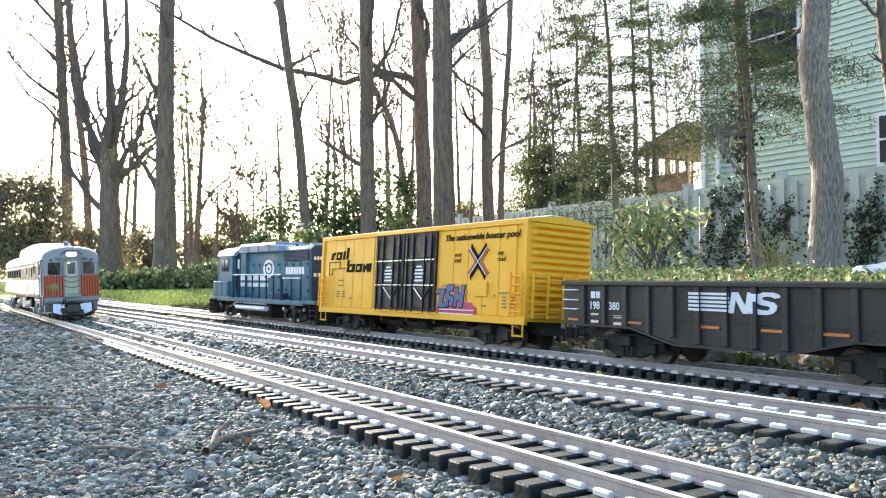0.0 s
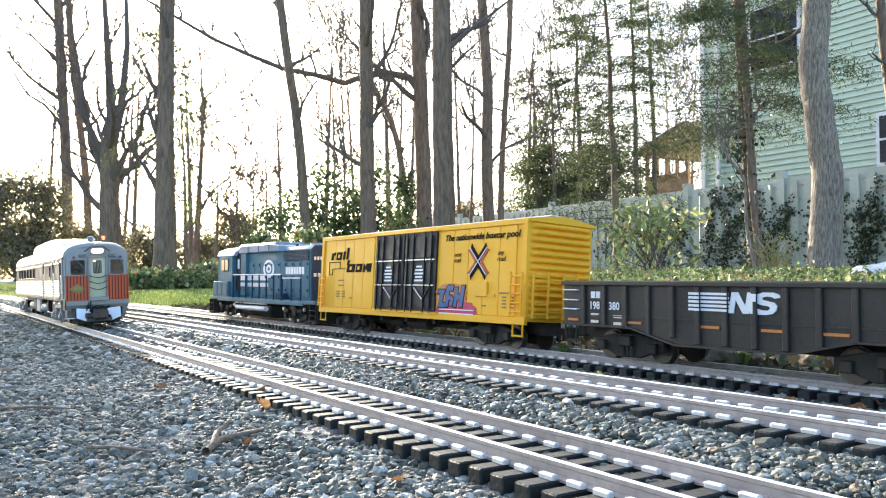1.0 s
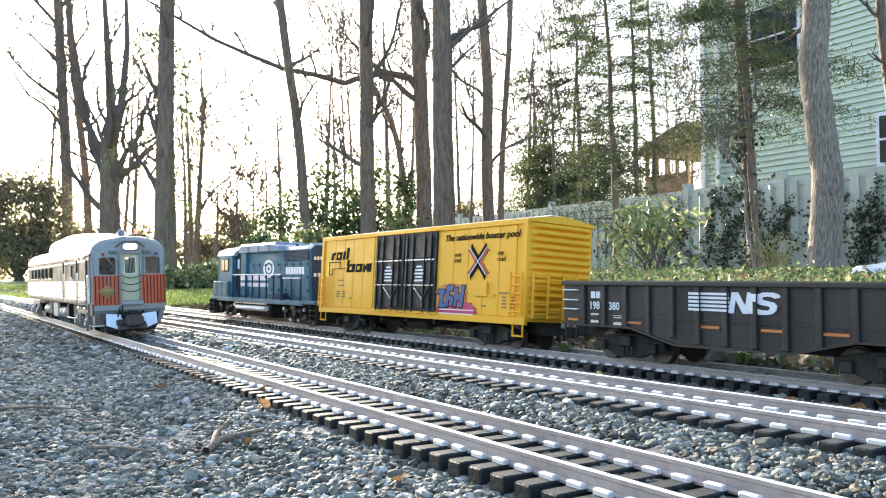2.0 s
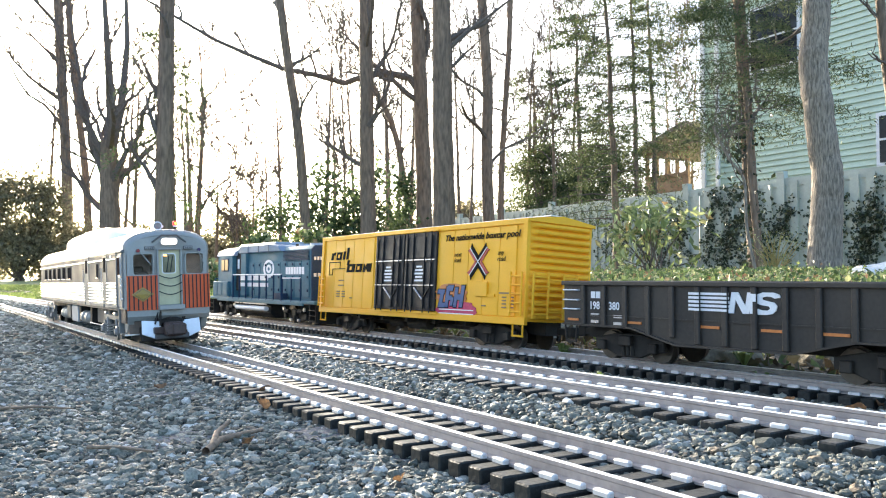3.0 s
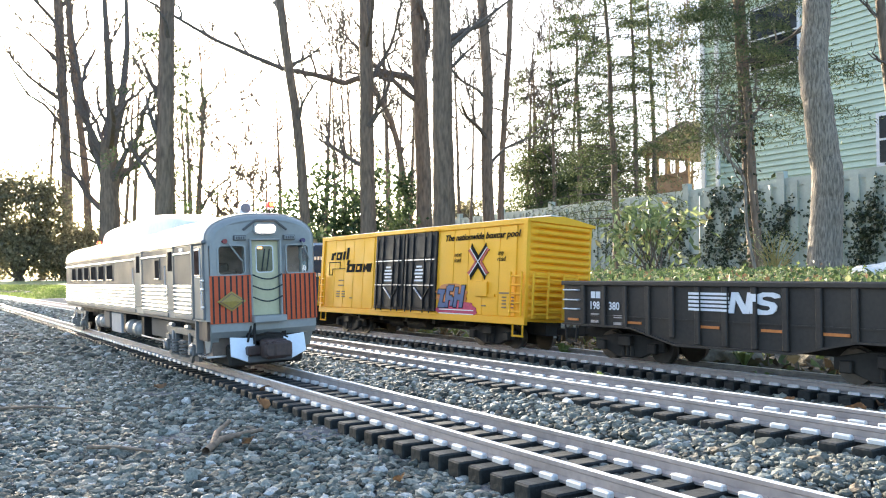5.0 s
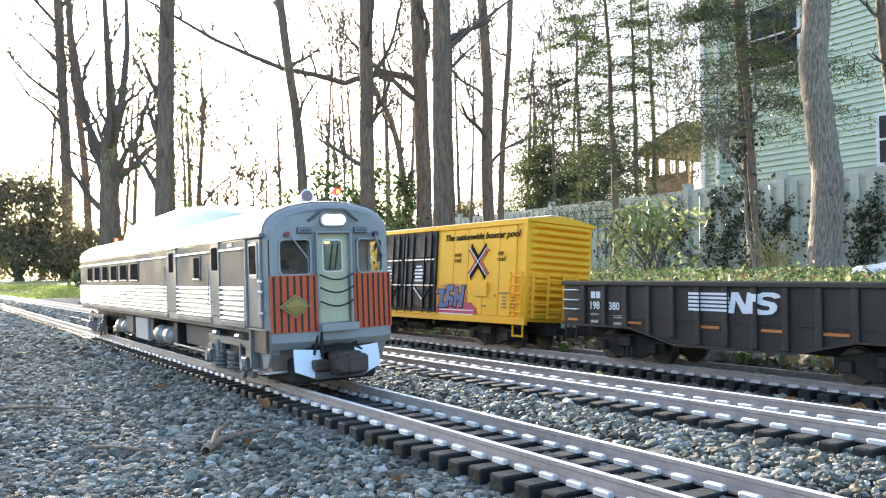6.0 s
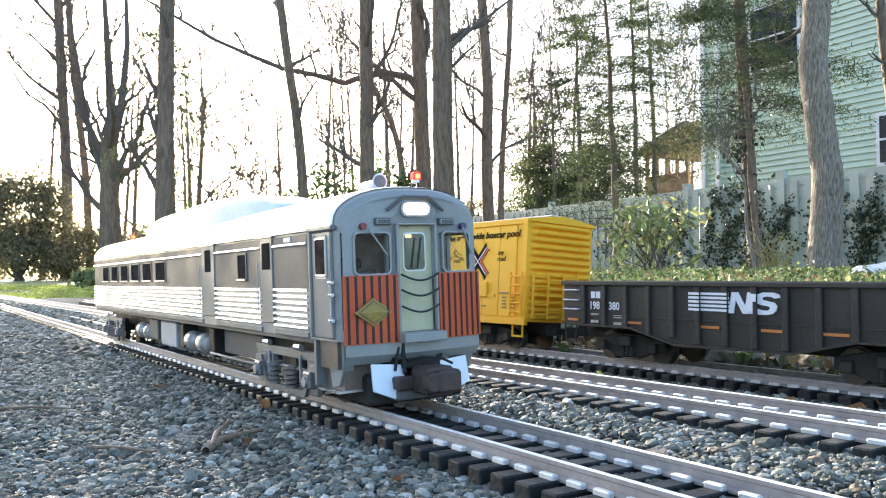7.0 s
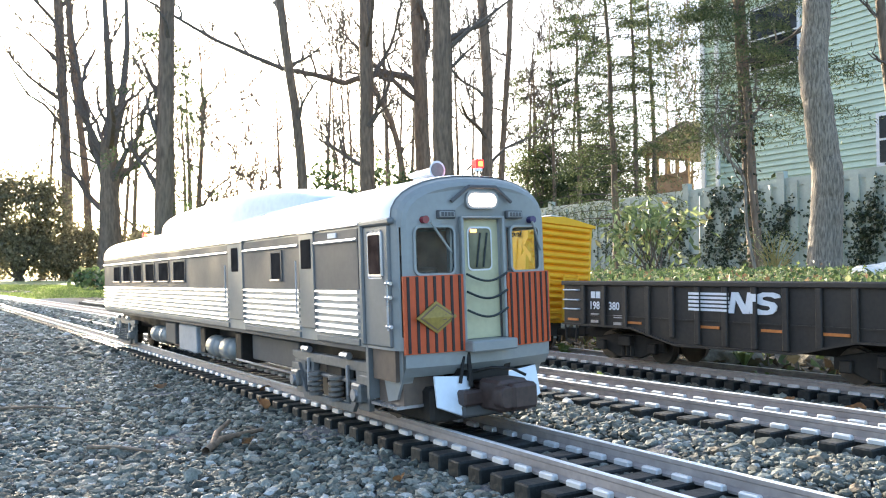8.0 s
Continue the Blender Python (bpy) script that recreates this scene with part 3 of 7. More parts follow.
bare_tree("twin-stemmed bare tree with a long level limb", [(-0.33, 15.00, 0.19), (-0.35, 15.00, 1.77), (-0.42, 15.00, 3.65), (-0.51, 15.00, 5.87)], 0.155, M_BARK, 8, limbs=3, depth=2, low=0.5, limb_len=1.5, forks=[([(-0.44, 15.00, 3.55), (-0.62, 15.00, 3.78), (-0.98, 15.00, 3.86), (-1.40, 15.00, 3.83), (-1.81, 15.00, 3.68), (-2.34, 15.00, 3.83), (-2.96, 15.00, 3.95), (-3.59, 15.00, 4.21), (-4.22, 15.00, 4.49), (-4.85, 15.00, 4.86), (-5.59, 15.00, 5.29)], 0.078)])
bare_tree("thick straight tree trunk with furrowed bark", [(0.02, 13.00, 0.18), (0.01, 13.00, 1.55), (-0.01, 13.00, 3.18), (-0.04, 13.00, 5.10)], 0.184, M_BARK, 9, limbs=2, depth=2, low=0.55, limb_len=1.2, forks=[([(0.10, 13.00, 3.77), (0.42, 13.00, 4.05), (0.78, 13.00, 4.32), (1.19, 13.00, 4.64)], 0.045)])
bare_tree("tall bare woodland tree with dark furrowed bark", [(0.95, 16.00, 0.20), (0.86, 16.00, 2.21), (0.87, 16.00, 3.89), (0.72, 16.00, 6.25)], 0.121, M_BARK, 10, limbs=6, depth=2, low=0.3, limb_len=1.7)
bare_tree("tall bare woodland tree with dark furrowed bark", [(1.20, 17.00, 0.21), (1.22, 17.00, 2.35), (1.37, 17.00, 4.72), (1.44, 17.00, 6.40)], 0.070, M_BARK, 11, limbs=5, depth=2, low=0.35, limb_len=1.3)
bare_tree("tree trunk wrapped in ivy near the foot", [(4.22, 11.00, 0.20), (4.14, 11.00, 1.32), (4.07, 11.00, 2.70), (3.99, 11.00, 4.33)], 0.095, M_BARK, 12, limbs=3, depth=1, low=0.5, limb_len=1.0)
bare_tree("thick bowed tree trunk with pale furrowed bark", [(3.72, 8.00, 0.13), (3.75, 8.00, 0.60), (3.76, 8.00, 1.16), (3.69, 8.00, 1.77), (3.65, 8.00, 2.22), (3.68, 8.00, 2.61), (3.70, 8.00, 3.18)], 0.152, M_BARK_PALE, 13, limbs=2, depth=1, low=0.86, limb_len=0.6, taper=0.18, flare=0.10)
bare_tree("tall bare woodland tree with dark furrowed bark", [(5.63, 10.00, 0.19), (5.52, 10.00, 2.12), (5.42, 10.00, 3.10), (5.38, 10.00, 3.95)], 0.069, M_BARK, 14, limbs=2, depth=1, limb_len=0.5)
bare_tree("slender crooked bare woodland tree", [(-0.57, 17.00, 0.21), (-0.85, 17.00, 2.35), (-1.11, 17.00, 3.41), (-1.52, 17.00, 4.24), (-1.70, 17.00, 5.20)], 0.070, M_BARK, 15, limbs=8, depth=1, low=0.2, limb_len=1.0)
bare_tree("thin pale crooked sapling before the fence", [(3.06, 8.00, 0.16), (2.97, 8.00, 0.60), (2.95, 8.00, 1.05), (2.80, 8.00, 1.27), (2.65, 8.00, 1.58)], 0.017, M_BARK_PALE, 16, limbs=7, depth=1, low=0.4, limb_len=0.7)
bare_tree("slender bare sapling in the wood", [(-2.65, 20.00, 0.20), (-2.67, 20.00, 3.13), (-2.77, 20.00, 6.10)], 0.055, M_BARK, 30, limbs=9, depth=2, low=0.25, limb_len=1.2, taper=0.88)
bare_tree("slender bare sapling in the wood", [(-2.49, 21.00, 0.20), (-2.55, 21.00, 3.43), (-2.69, 21.00, 6.69)], 0.051, M_BARK, 31, limbs=9, depth=2, low=0.25, limb_len=1.2, taper=0.88)
bare_tree("slender bare sapling in the wood", [(-5.20, 24.00, 0.22), (-5.18, 24.00, 2.32), (-5.26, 24.00, 4.44)], 0.050, M_BARK, 32, limbs=9, depth=2, low=0.25, limb_len=1.2, taper=0.88)
bare_tree("slender bare sapling in the wood", [(-6.56, 26.00, 0.23), (-6.55, 26.00, 2.33), (-6.65, 26.00, 4.44)], 0.054, M_BARK, 33, limbs=9, depth=2, low=0.25, limb_len=1.2, taper=0.88)
bare_tree("slender bare sapling in the wood", [(-5.86, 25.00, 0.22), (-5.80, 25.00, 1.98), (-5.85, 25.00, 3.75)], 0.052, M_BARK, 34, limbs=9, depth=2, low=0.25, limb_len=1.2, taper=0.88)
bare_tree("slender bare sapling in the wood", [(-2.12, 20.00, 0.20), (-2.26, 20.00, 3.34), (-2.48, 20.00, 6.52)], 0.055, M_BARK, 35, limbs=9, depth=2, low=0.25, limb_len=1.2, taper=0.88)
bare_tree("slender bare sapling in the wood", [(-1.27, 22.00, 0.21), (-1.14, 22.00, 3.74), (-1.10, 22.00, 7.32)], 0.061, M_BARK, 36, limbs=9, depth=2, low=0.25, limb_len=1.2, taper=0.88)
bare_tree("slender bare sapling in the wood", [(0.70, 22.00, 0.21), (0.81, 22.00, 3.59), (0.83, 22.00, 7.01)], 0.053, M_BARK, 37, limbs=9, depth=2, low=0.25, limb_len=1.2, taper=0.88)
bare_tree("slender bare sapling in the wood", [(-12.22, 25.00, 0.22), (-12.00, 25.00, 3.37), (-11.89, 25.00, 6.55)], 0.078, M_BARK, 39, limbs=9, depth=2, low=0.25, limb_len=1.2, taper=0.88)
bare_tree("slender bare sapling in the wood", [(-6.68, 24.00, 0.22), (-6.62, 24.00, 2.07), (-6.65, 24.00, 3.94)], 0.058, M_BARK, 40, limbs=9, depth=2, low=0.25, limb_len=1.2, taper=0.88)
bare_tree("slender bare sapling in the wood", [(-6.26, 20.00, 0.20), (-6.33, 20.00, 2.51), (-6.48, 20.00, 4.84)], 0.062, M_BARK, 41, limbs=9, depth=2, low=0.25, limb_len=1.2, taper=0.88)
bare_tree("slender bare sapling in the wood", [(-10.20, 26.00, 0.23), (-9.97, 26.00, 4.04), (-9.85, 26.00, 7.90)], 0.072, M_BARK, 42, limbs=9, depth=2, low=0.25, limb_len=1.2, taper=0.88)
conifer("tall thin hemlock with sparse drooping needle sprays", (2.55, 12.00, 0.21), 4.62, 0.062, M_HEMLOCK, 51, lean=(-0.17, 0), low=0.15, reach=1.2, boughs=70, density=190, leaf=0.055, slim=0.11)
conifer("tall thin hemlock with sparse drooping needle sprays", (5.77, 24.00, 0.31), 8.90, 0.099, M_HEMLOCK, 52, lean=(-0.22, 0), low=0.35, reach=2.1, boughs=60, density=170, leaf=0.083)
conifer("tall thin hemlock with sparse drooping needle sprays", (6.57, 25.00, 0.32), 9.28, 0.103, M_HEMLOCK, 53, lean=(-0.26, 0), low=0.62, reach=1.7, boughs=44, density=99, leaf=0.083)
conifer("tall thin hemlock with sparse drooping needle sprays", (4.24, 25.00, 0.32), 7.90, 0.103, M_HEMLOCK, 54, lean=(-0.14, 0), low=0.3, reach=2.3, boughs=66, density=190, leaf=0.090)
conifer("tall thin hemlock with sparse drooping needle sprays", (3.18, 27.00, 0.34), 6.67, 0.112, M_HEMLOCK, 55, lean=(-0.19, 0), low=0.3, reach=1.9, boughs=56, density=160, leaf=0.090)
conifer("hemlock with long boughs hanging before the house", (4.10, 10.60, 0.19), 4.66, 0.044, M_HEMLOCK, 56, lean=(-0.33, 0), low=0.38, reach=1.9, boughs=130, density=240, leaf=0.054, slim=0.11)
conifer("old spruce with ragged needle boughs", (-4.60, 14.00, 0.17), 4.2, 0.048, M_EVERGREEN, 57, lean=(-0.10, 0), low=0.22, reach=0.80, boughs=30, density=70, leaf=0.060, sag=0.50, slim=0.16)
conifer("old spruce with ragged needle boughs", (-4.36, 12.60, 0.14), 3.9, 0.035, M_EVERGREEN, 58, lean=(0.06, 0), low=0.30, reach=1.0, boughs=26, density=80, leaf=0.060, sag=0.55, slim=0.16)
shrub("holly_bush", "dark green holly bush with small glossy leaves", "shrub", (-1.70, 15.00, 0.17), (0.88, 0.62, 2.21), M_EVERGREEN, 0.068, 5100, 61, lumps=50, stems=14)
shrub("holly_bush", "dark green holly bush with small glossy leaves", "shrub", (-3.19, 16.00, 0.18), (0.61, 0.43, 1.70), M_EVERGREEN, 0.063, 2700, 62, lumps=30)
shrub("holly_bush", "dark green holly bush with small glossy leaves", "shrub", (-0.73, 16.50, 0.18), (0.39, 0.27, 2.09), M_EVERGREEN, 0.063, 1800, 63, lumps=22)
shrub("yew_hedge", "tall yew and brush thicket behind the fence", "shrub", (3.10, 26.00, 0.40), (1.15, 0.80, 4.30), M_HEMLOCK, 0.115, 16000, 64, lumps=90, slim=0.16, stems=16)
shrub("yew_hedge", "tall yew and brush thicket behind the fence", "shrub", (5.05, 26.00, 0.40), (1.35, 0.95, 4.55), M_HEMLOCK, 0.115, 24000, 65, lumps=110, slim=0.16, stems=18)
shrub("brush", "olive-brown leafy brush at the lawn edge", "shrub", (-10.36, 20.00, 0.11), (1.15, 0.80, 2.70), M_OLIVE, 0.066, 18500, 66, lumps=110, stems=14)
shrub("brush", "olive-brown leafy brush at the lawn edge", "shrub", (-9.80, 22.00, 0.12), (1.10, 0.75, 1.37), M_OLIVE, 0.06, 14000, 67, lumps=40)
shrub("rhododendron", "rhododendron with pale yellow-green leaves by the fence", "shrub", (2.59, 10.00, 0.11), (0.59, 0.41, 0.97), M_RHODO, 0.126, 570, 68, lumps=26, stems=16, slim=0.22, droop=0.8)
shrub("forsythia", "tangle of thin yellowish stems by the tree", "shrub", (3.85, 9.50, 0.13), (0.32, 0.23, 0.63), M_RHODO, 0.027, 360, 69, lumps=40, stems=40, slim=0.2, stem_mat=M_SWITCH)
shrub("groundcover_shrub", "low leafy evergreen bush at the lawn edge", "shrub", (-2.20, 5.60, -0.01), (0.30, 0.18, 0.15), M_COVER, 0.030, 2600, 80, lumps=40, stems=12)
shrub("groundcover_shrub", "low leafy evergreen bush at the lawn edge", "shrub", (-1.95, 6.00, -0.01), (0.32, 0.18, 0.16), M_COVER, 0.030, 2600, 81, lumps=40, stems=12)
shrub("groundcover_shrub", "low leafy evergreen bush at the lawn edge", "shrub", (-1.75, 6.60, 0.00), (0.34, 0.20, 0.22), M_COVER, 0.032, 2600, 82, lumps=40, stems=12)
shrub("groundcover_shrub", "low leafy evergreen bush at the lawn edge", "shrub", (-1.84, 8.50, 0.05), (0.25, 0.18, 0.56), M_COVER, 0.054, 1560, 83, lumps=24, stems=12)
shrub("groundcover_shrub", "low leafy evergreen bush at the lawn edge", "shrub", (-1.45, 9.00, 0.06), (0.26, 0.19, 0.61), M_COVER, 0.054, 1560, 84, lumps=24, stems=12)
shrub("far_brush", "hazy leafless brush in the far wood", "shrub", (-7.42, 30.00, 0.20), (0.79, 0.56, 2.61), M_OLIVE, 0.108, 4500, 90, lumps=30, stems=26)
shrub("far_brush", "hazy leafless brush in the far wood", "shrub", (-11.04, 30.00, 0.20), (0.88, 0.62, 1.78), M_OLIVE, 0.108, 4500, 91, lumps=30, stems=26)
shrub("far_brush", "hazy leafless brush in the far wood", "shrub", (-9.79, 32.00, 0.21), (1.13, 0.79, 2.01), M_OLIVE, 0.108, 4500, 92, lumps=30, stems=26)
shrub("far_brush", "hazy leafless brush in the far wood", "shrub", (0.50, 28.00, 0.20), (1.15, 0.81, 2.63), M_OLIVE, 0.108, 4500, 93, lumps=30, stems=26)
shrub("far_brush", "hazy leafless brush in the far wood", "shrub", (-2.15, 30.00, 0.20), (1.41, 0.99, 2.40), M_OLIVE, 0.108, 4500, 94, lumps=30, stems=26)
shrub("far_brush", "hazy leafless brush in the far wood", "shrub", (-18.61, 34.00, 0.22), (1.40, 0.98, 2.49), M_OLIVE, 0.108, 4500, 95, lumps=30, stems=26)
bare_tree("thin bare tree far back in the wood", [(-11.35, 30.00, 0.24), (-11.28, 30.00, 4.44), (-11.17, 30.00, 8.68)], 0.103, M_BARK, 122, limbs=9, depth=2, low=0.25, limb_len=2.2, taper=0.88)
bare_tree("thin bare tree far back in the wood", [(-8.26, 27.00, 0.23), (-8.41, 27.00, 3.82), (-8.60, 27.00, 7.44)], 0.102, M_BARK, 123, limbs=9, depth=2, low=0.25, limb_len=2.2, taper=0.88)
bare_tree("thin bare tree far back in the wood", [(-5.87, 30.00, 0.24), (-6.02, 30.00, 4.02), (-6.22, 30.00, 7.83)], 0.093, M_BARK, 125, limbs=9, depth=2, low=0.25, limb_len=2.2, taper=0.88)
bare_tree("thin bare tree far back in the wood", [(-3.89, 27.00, 0.23), (-3.80, 27.00, 4.19), (-3.67, 27.00, 8.20)], 0.093, M_BARK, 126, limbs=9, depth=2, low=0.25, limb_len=2.2, taper=0.88)
bare_tree("thin bare tree far back in the wood", [(-1.68, 26.00, 0.23), (-1.80, 26.00, 4.77), (-1.96, 26.00, 9.36)], 0.108, M_BARK, 127, limbs=9, depth=2, low=0.25, limb_len=2.2, taper=0.88)
bare_tree("thin bare tree far back in the wood", [(-1.18, 29.00, 0.24), (-1.07, 29.00, 4.70), (-0.91, 29.00, 9.21)], 0.090, M_BARK, 128, limbs=9, depth=2, low=0.25, limb_len=2.2, taper=0.88)
bare_tree("thin bare tree far back in the wood", [(0.58, 27.00, 0.23), (0.47, 27.00, 4.57), (0.32, 27.00, 8.96)], 0.074, M_BARK, 129, limbs=9, depth=2, low=0.25, limb_len=2.2, taper=0.88)
bare_tree("thin bare tree far back in the wood", [(2.62, 26.00, 0.23), (2.74, 26.00, 4.04), (2.90, 26.00, 7.90)], 0.081, M_BARK, 130, limbs=9, depth=2, low=0.25, limb_len=2.2, taper=0.88)
bare_tree("thin bare tree far back in the wood", [(3.46, 25.00, 0.22), (3.38, 25.00, 4.33), (3.26, 25.00, 8.48)], 0.078, M_BARK, 131, limbs=9, depth=2, low=0.25, limb_len=2.2, taper=0.88)
bare_tree("thin bare tree far back in the wood", [(4.21, 27.00, 0.23), (4.34, 27.00, 4.95), (4.52, 27.00, 9.72)], 0.074, M_BARK, 132, limbs=9, depth=2, low=0.25, limb_len=2.2, taper=0.88)
bare_tree("thin bare tree far back in the wood", [(8.40, 30.00, 0.24), (8.31, 30.00, 4.34), (8.18, 30.00, 8.47)], 0.083, M_BARK, 133, limbs=9, depth=2, low=0.25, limb_len=2.2, taper=0.88)
bare_tree("thin bare tree far back in the wood", [(9.02, 30.00, 0.24), (9.19, 30.00, 4.65), (9.40, 30.00, 9.10)], 0.072, M_BARK, 134, limbs=9, depth=2, low=0.25, limb_len=2.2, taper=0.88)

def build_cover():
    """Ground ivy and litter on the bank, ivy on the fence, and the lawn."""
    rs = np.random.RandomState(5)
    n = 42000
    d = rs.uniform(1.6, 14, n) ** 1.0
    b = rs.uniform(0.12, 0.62, n)
    x, y = b * d, d
    q = x * ACROSS.x + y * ACROSS.y
    lump = np.sin(x * 5.1 + y * 2.3) * np.sin(y * 4.7 - x * 3.1)
    keep = (q > 1.25) & (q < 13.6)
    p = np.stack([x, y, ground_height(x, y) + np.abs(rs.normal(0, 0.022, n)) + 0.025 * np.maximum(0, lump)], 1)[keep]
    v, f = leaves(p, 0.024, rs, -0.1, 0.4)
    tagged(new("ground_ivy", mesh_of("ground_ivy", v, f.tolist(), M_COVER)), "green ivy ground cover with fallen leaves on the bank", "ground cover", kind="stuff")
    # lawn
    n = 60000
    d = rs.uniform(2.2, 9, n)
    b = rs.uniform(-0.62, -0.18, n)
    x, y = b * d, d
    q = x * ACROSS.x + y * ACROSS.y
    keep = (q > 0.85 + 0.05 * np.sin(x * 7)) | ((q > 0.5) & (y > 3.6))
    keep &= q < 4.2
    x, y = x[keep], y[keep]
    z = ground_height(x, y)
    m = len(x)
    h = rs.uniform(0.006, 0.020, m)
    a = rs.uniform(0, 2 * np.pi, m)
    w = 0.0035 + 0.001 * y
    base = np.stack([x, y, z], 1)
    side = np.stack([np.cos(a) * w, np.sin(a) * w, np.zeros(m)], 1)
    tip = base + np.stack([rs.normal(0, 0.008, m), rs.normal(0, 0.008, m), h], 1)
    v = np.stack([base - side, base + side, tip], 1).reshape(-1, 3)
    f = np.arange(m)[:, None] * 3 + [0, 1, 2]
    tagged(new("grass", mesh_of("grass", v, f.tolist(), M_GRASS)), "bright green spring lawn grass", "grass", kind="stuff")

    # far edge of the wood: hazy brush along the horizon
    n = 11000
    b, d = rs.uniform(-0.75, 0.75, n), rs.normal(42, 4, n)
    h = np.abs(rs.normal(0, 1.0, n)) * (1.2 + 0.6 * np.sin(b * 23) + 0.4 * np.sin(b * 61))
    v, f = leaves(np.stack([b * d, d, 0.05 + h], 1), 0.20, rs, -0.3, 0.25)
    tagged(new("far_woods", mesh_of("far_woods", v, f.tolist(), M_OLIVE)), "hazy brown brush at the far edge of the wood", "woods", kind="stuff")
    # litter and low growth behind the siding
    n = 9000
    s, q = rs.uniform(-0.9, 2.6, n), 0.765 + np.abs(rs.normal(0, 0.28, n))
    x, y = s * ALONG.x + q * ACROSS.x, s * ALONG.y + q * ACROSS.y
    p = np.stack([x, y, ground_height(x, y) + np.abs(rs.normal(0, 0.006, n))], 1)
    v, f = leaves(p, 0.014, rs, 0.1, 0.4)
    tagged(new("leaf_litter", mesh_of("leaf_litter", v, f.tolist(), M_LITTER)), "brown leaf litter and weeds behind the siding", "leaf litter", kind="stuff")


M_LITTER = material("leaf_litter", (0.1, 0.07, 0.04), 0.85, through_light=0.2, ramp=[
    (0.0, (0.03, 0.025, 0.015)), (0.5, (0.09, 0.07, 0.04)), (0.75, (0.16, 0.11, 0.06)), (0.85, (0.08, 0.11, 0.035)), (1.0, (0.16, 0.2, 0.07))])
build_cover()


# ---- ivy on the fence, rocks, sticks and weeds ----
def build_fence_ivy():
    """Ivy in hanging patches over the fence boards."""
    rs = np.random.RandomState(9)
    a, run = np.array([8.93, 11.48]), np.array([-0.4907, 0.8713])
    out = np.array([-0.8713, -0.4907])
    pts = []
    for s0, half, top, n in ((0.4, 1.3, 2.0, 2600), (2.3, 1.0, 1.9, 1700), (3.6, 0.7, 1.7, 1100), (5.0, 0.6, 1.8, 1300), (6.3, 0.75, 1.95, 1900), (8.1, 0.5, 1.8, 1000),
                             (9.6, 0.45, 1.6, 600), (11.4, 0.6, 1.5, 600), (13.2, 0.7, 1.4, 600)):
        for k in range(9):
            # each runner climbs the boards and sends leaves out around it
            s, z = s0 + rs.normal(0, half * 0.85), 0.0
            m = n // 9
            zz = rs.uniform(0.05, 1, m) ** 0.8 * top * rs.uniform(0.55, 1.0)
            ss = s + np.cumsum(rs.normal(0, 0.05, m))[np.argsort(np.argsort(zz))] * 0.5 + rs.normal(0, 0.07, m)
            xy = a[None] + ss[:, None] * run[None] + (0.05 + np.abs(rs.normal(0, 0.05, m)))[:, None] * out[None]
            pts.append(np.column_stack([xy, 0.15 + zz]))
    v, f = leaves(np.concatenate(pts), 0.056, rs, 0.6, 0.45)
    tagged(new("fence_ivy", mesh_of("fence_ivy", v, f.tolist(), M_IVY)), "dark ivy climbing over the pale fence boards", "ivy", kind="stuff")
    # ivy round the foot of the slim trunk
    p = np.column_stack([rs.normal(4.12, 0.13, 420), rs.normal(10.85, 0.1, 420), rs.uniform(0.2, 2.6, 420) ** 1.0])
    p[:, 0] -= 0.06 * p[:, 2]
    v, f = leaves(p, 0.07, rs, 0.5, 0.45)
    tagged(new("trunk_ivy", mesh_of("trunk_ivy", v, f.tolist(), M_IVY)), "dark ivy wrapped round a slim trunk", "ivy", kind="stuff")


def rock(label, x, y, z, size, mat, seed):
    r = np.random.RandomState(seed)
    v, f = ico(3)
    v = v * (1 + 0.16 * np.sin(v[:, :1] * 3 + seed) * np.cos(v[:, 1:2] * 4) + r.uniform(-0.05, 0.05, (len(v), 1)))
    ob = new("rock", mesh_of("rock", v * np.array(size), f.tolist(), mat))
    ob.matrix_basis = pose(x, y, z, 0, 0, seed * 37 % 360)
    return tagged(ob, label, "rock", "rocks behind the siding")


def stick(label, path, r0):
    v, f = tube(path, [r0 * (1 - 0.5 * k / (len(path) - 1)) for k in range(len(path))], 7)
    ob = new("stick", mesh_of("stick", v, f.tolist(), M_STICK, True))
    return tagged(ob, label, "stick", "sticks on the gravel")


def weed(x, y, z, size, n, seed):
    """A small tuft of green leaves between the stones."""
    rs = np.random.RandomState(seed)
    t = thing("weed", "small green weed tuft between the stones", "weed", "weeds by the tracks", "", pose(x, y, z))
    for k in range(n):
        a, h = rs.uniform(0, 6.28), size * rs.uniform(0.5, 1.2)
        out = np.array([math.cos(a), math.sin(a), 0]) * size * rs.uniform(0.3, 0.9)
        w = np.array([-math.sin(a), math.cos(a), 0]) * size * 0.16
        m, tip = out * 0.5 + [0, 0, h * 0.8], out + [0, 0, h * 0.75]
        arrays_part("leaf", [(0, 0, 0), tuple(m - w), tuple(tip), tuple(m + w), tuple(m + [0, 0, 0.0006])], [(0, 1, 4), (1, 2, 4), (2, 3, 4), (3, 0, 4)], M_COVER, t)


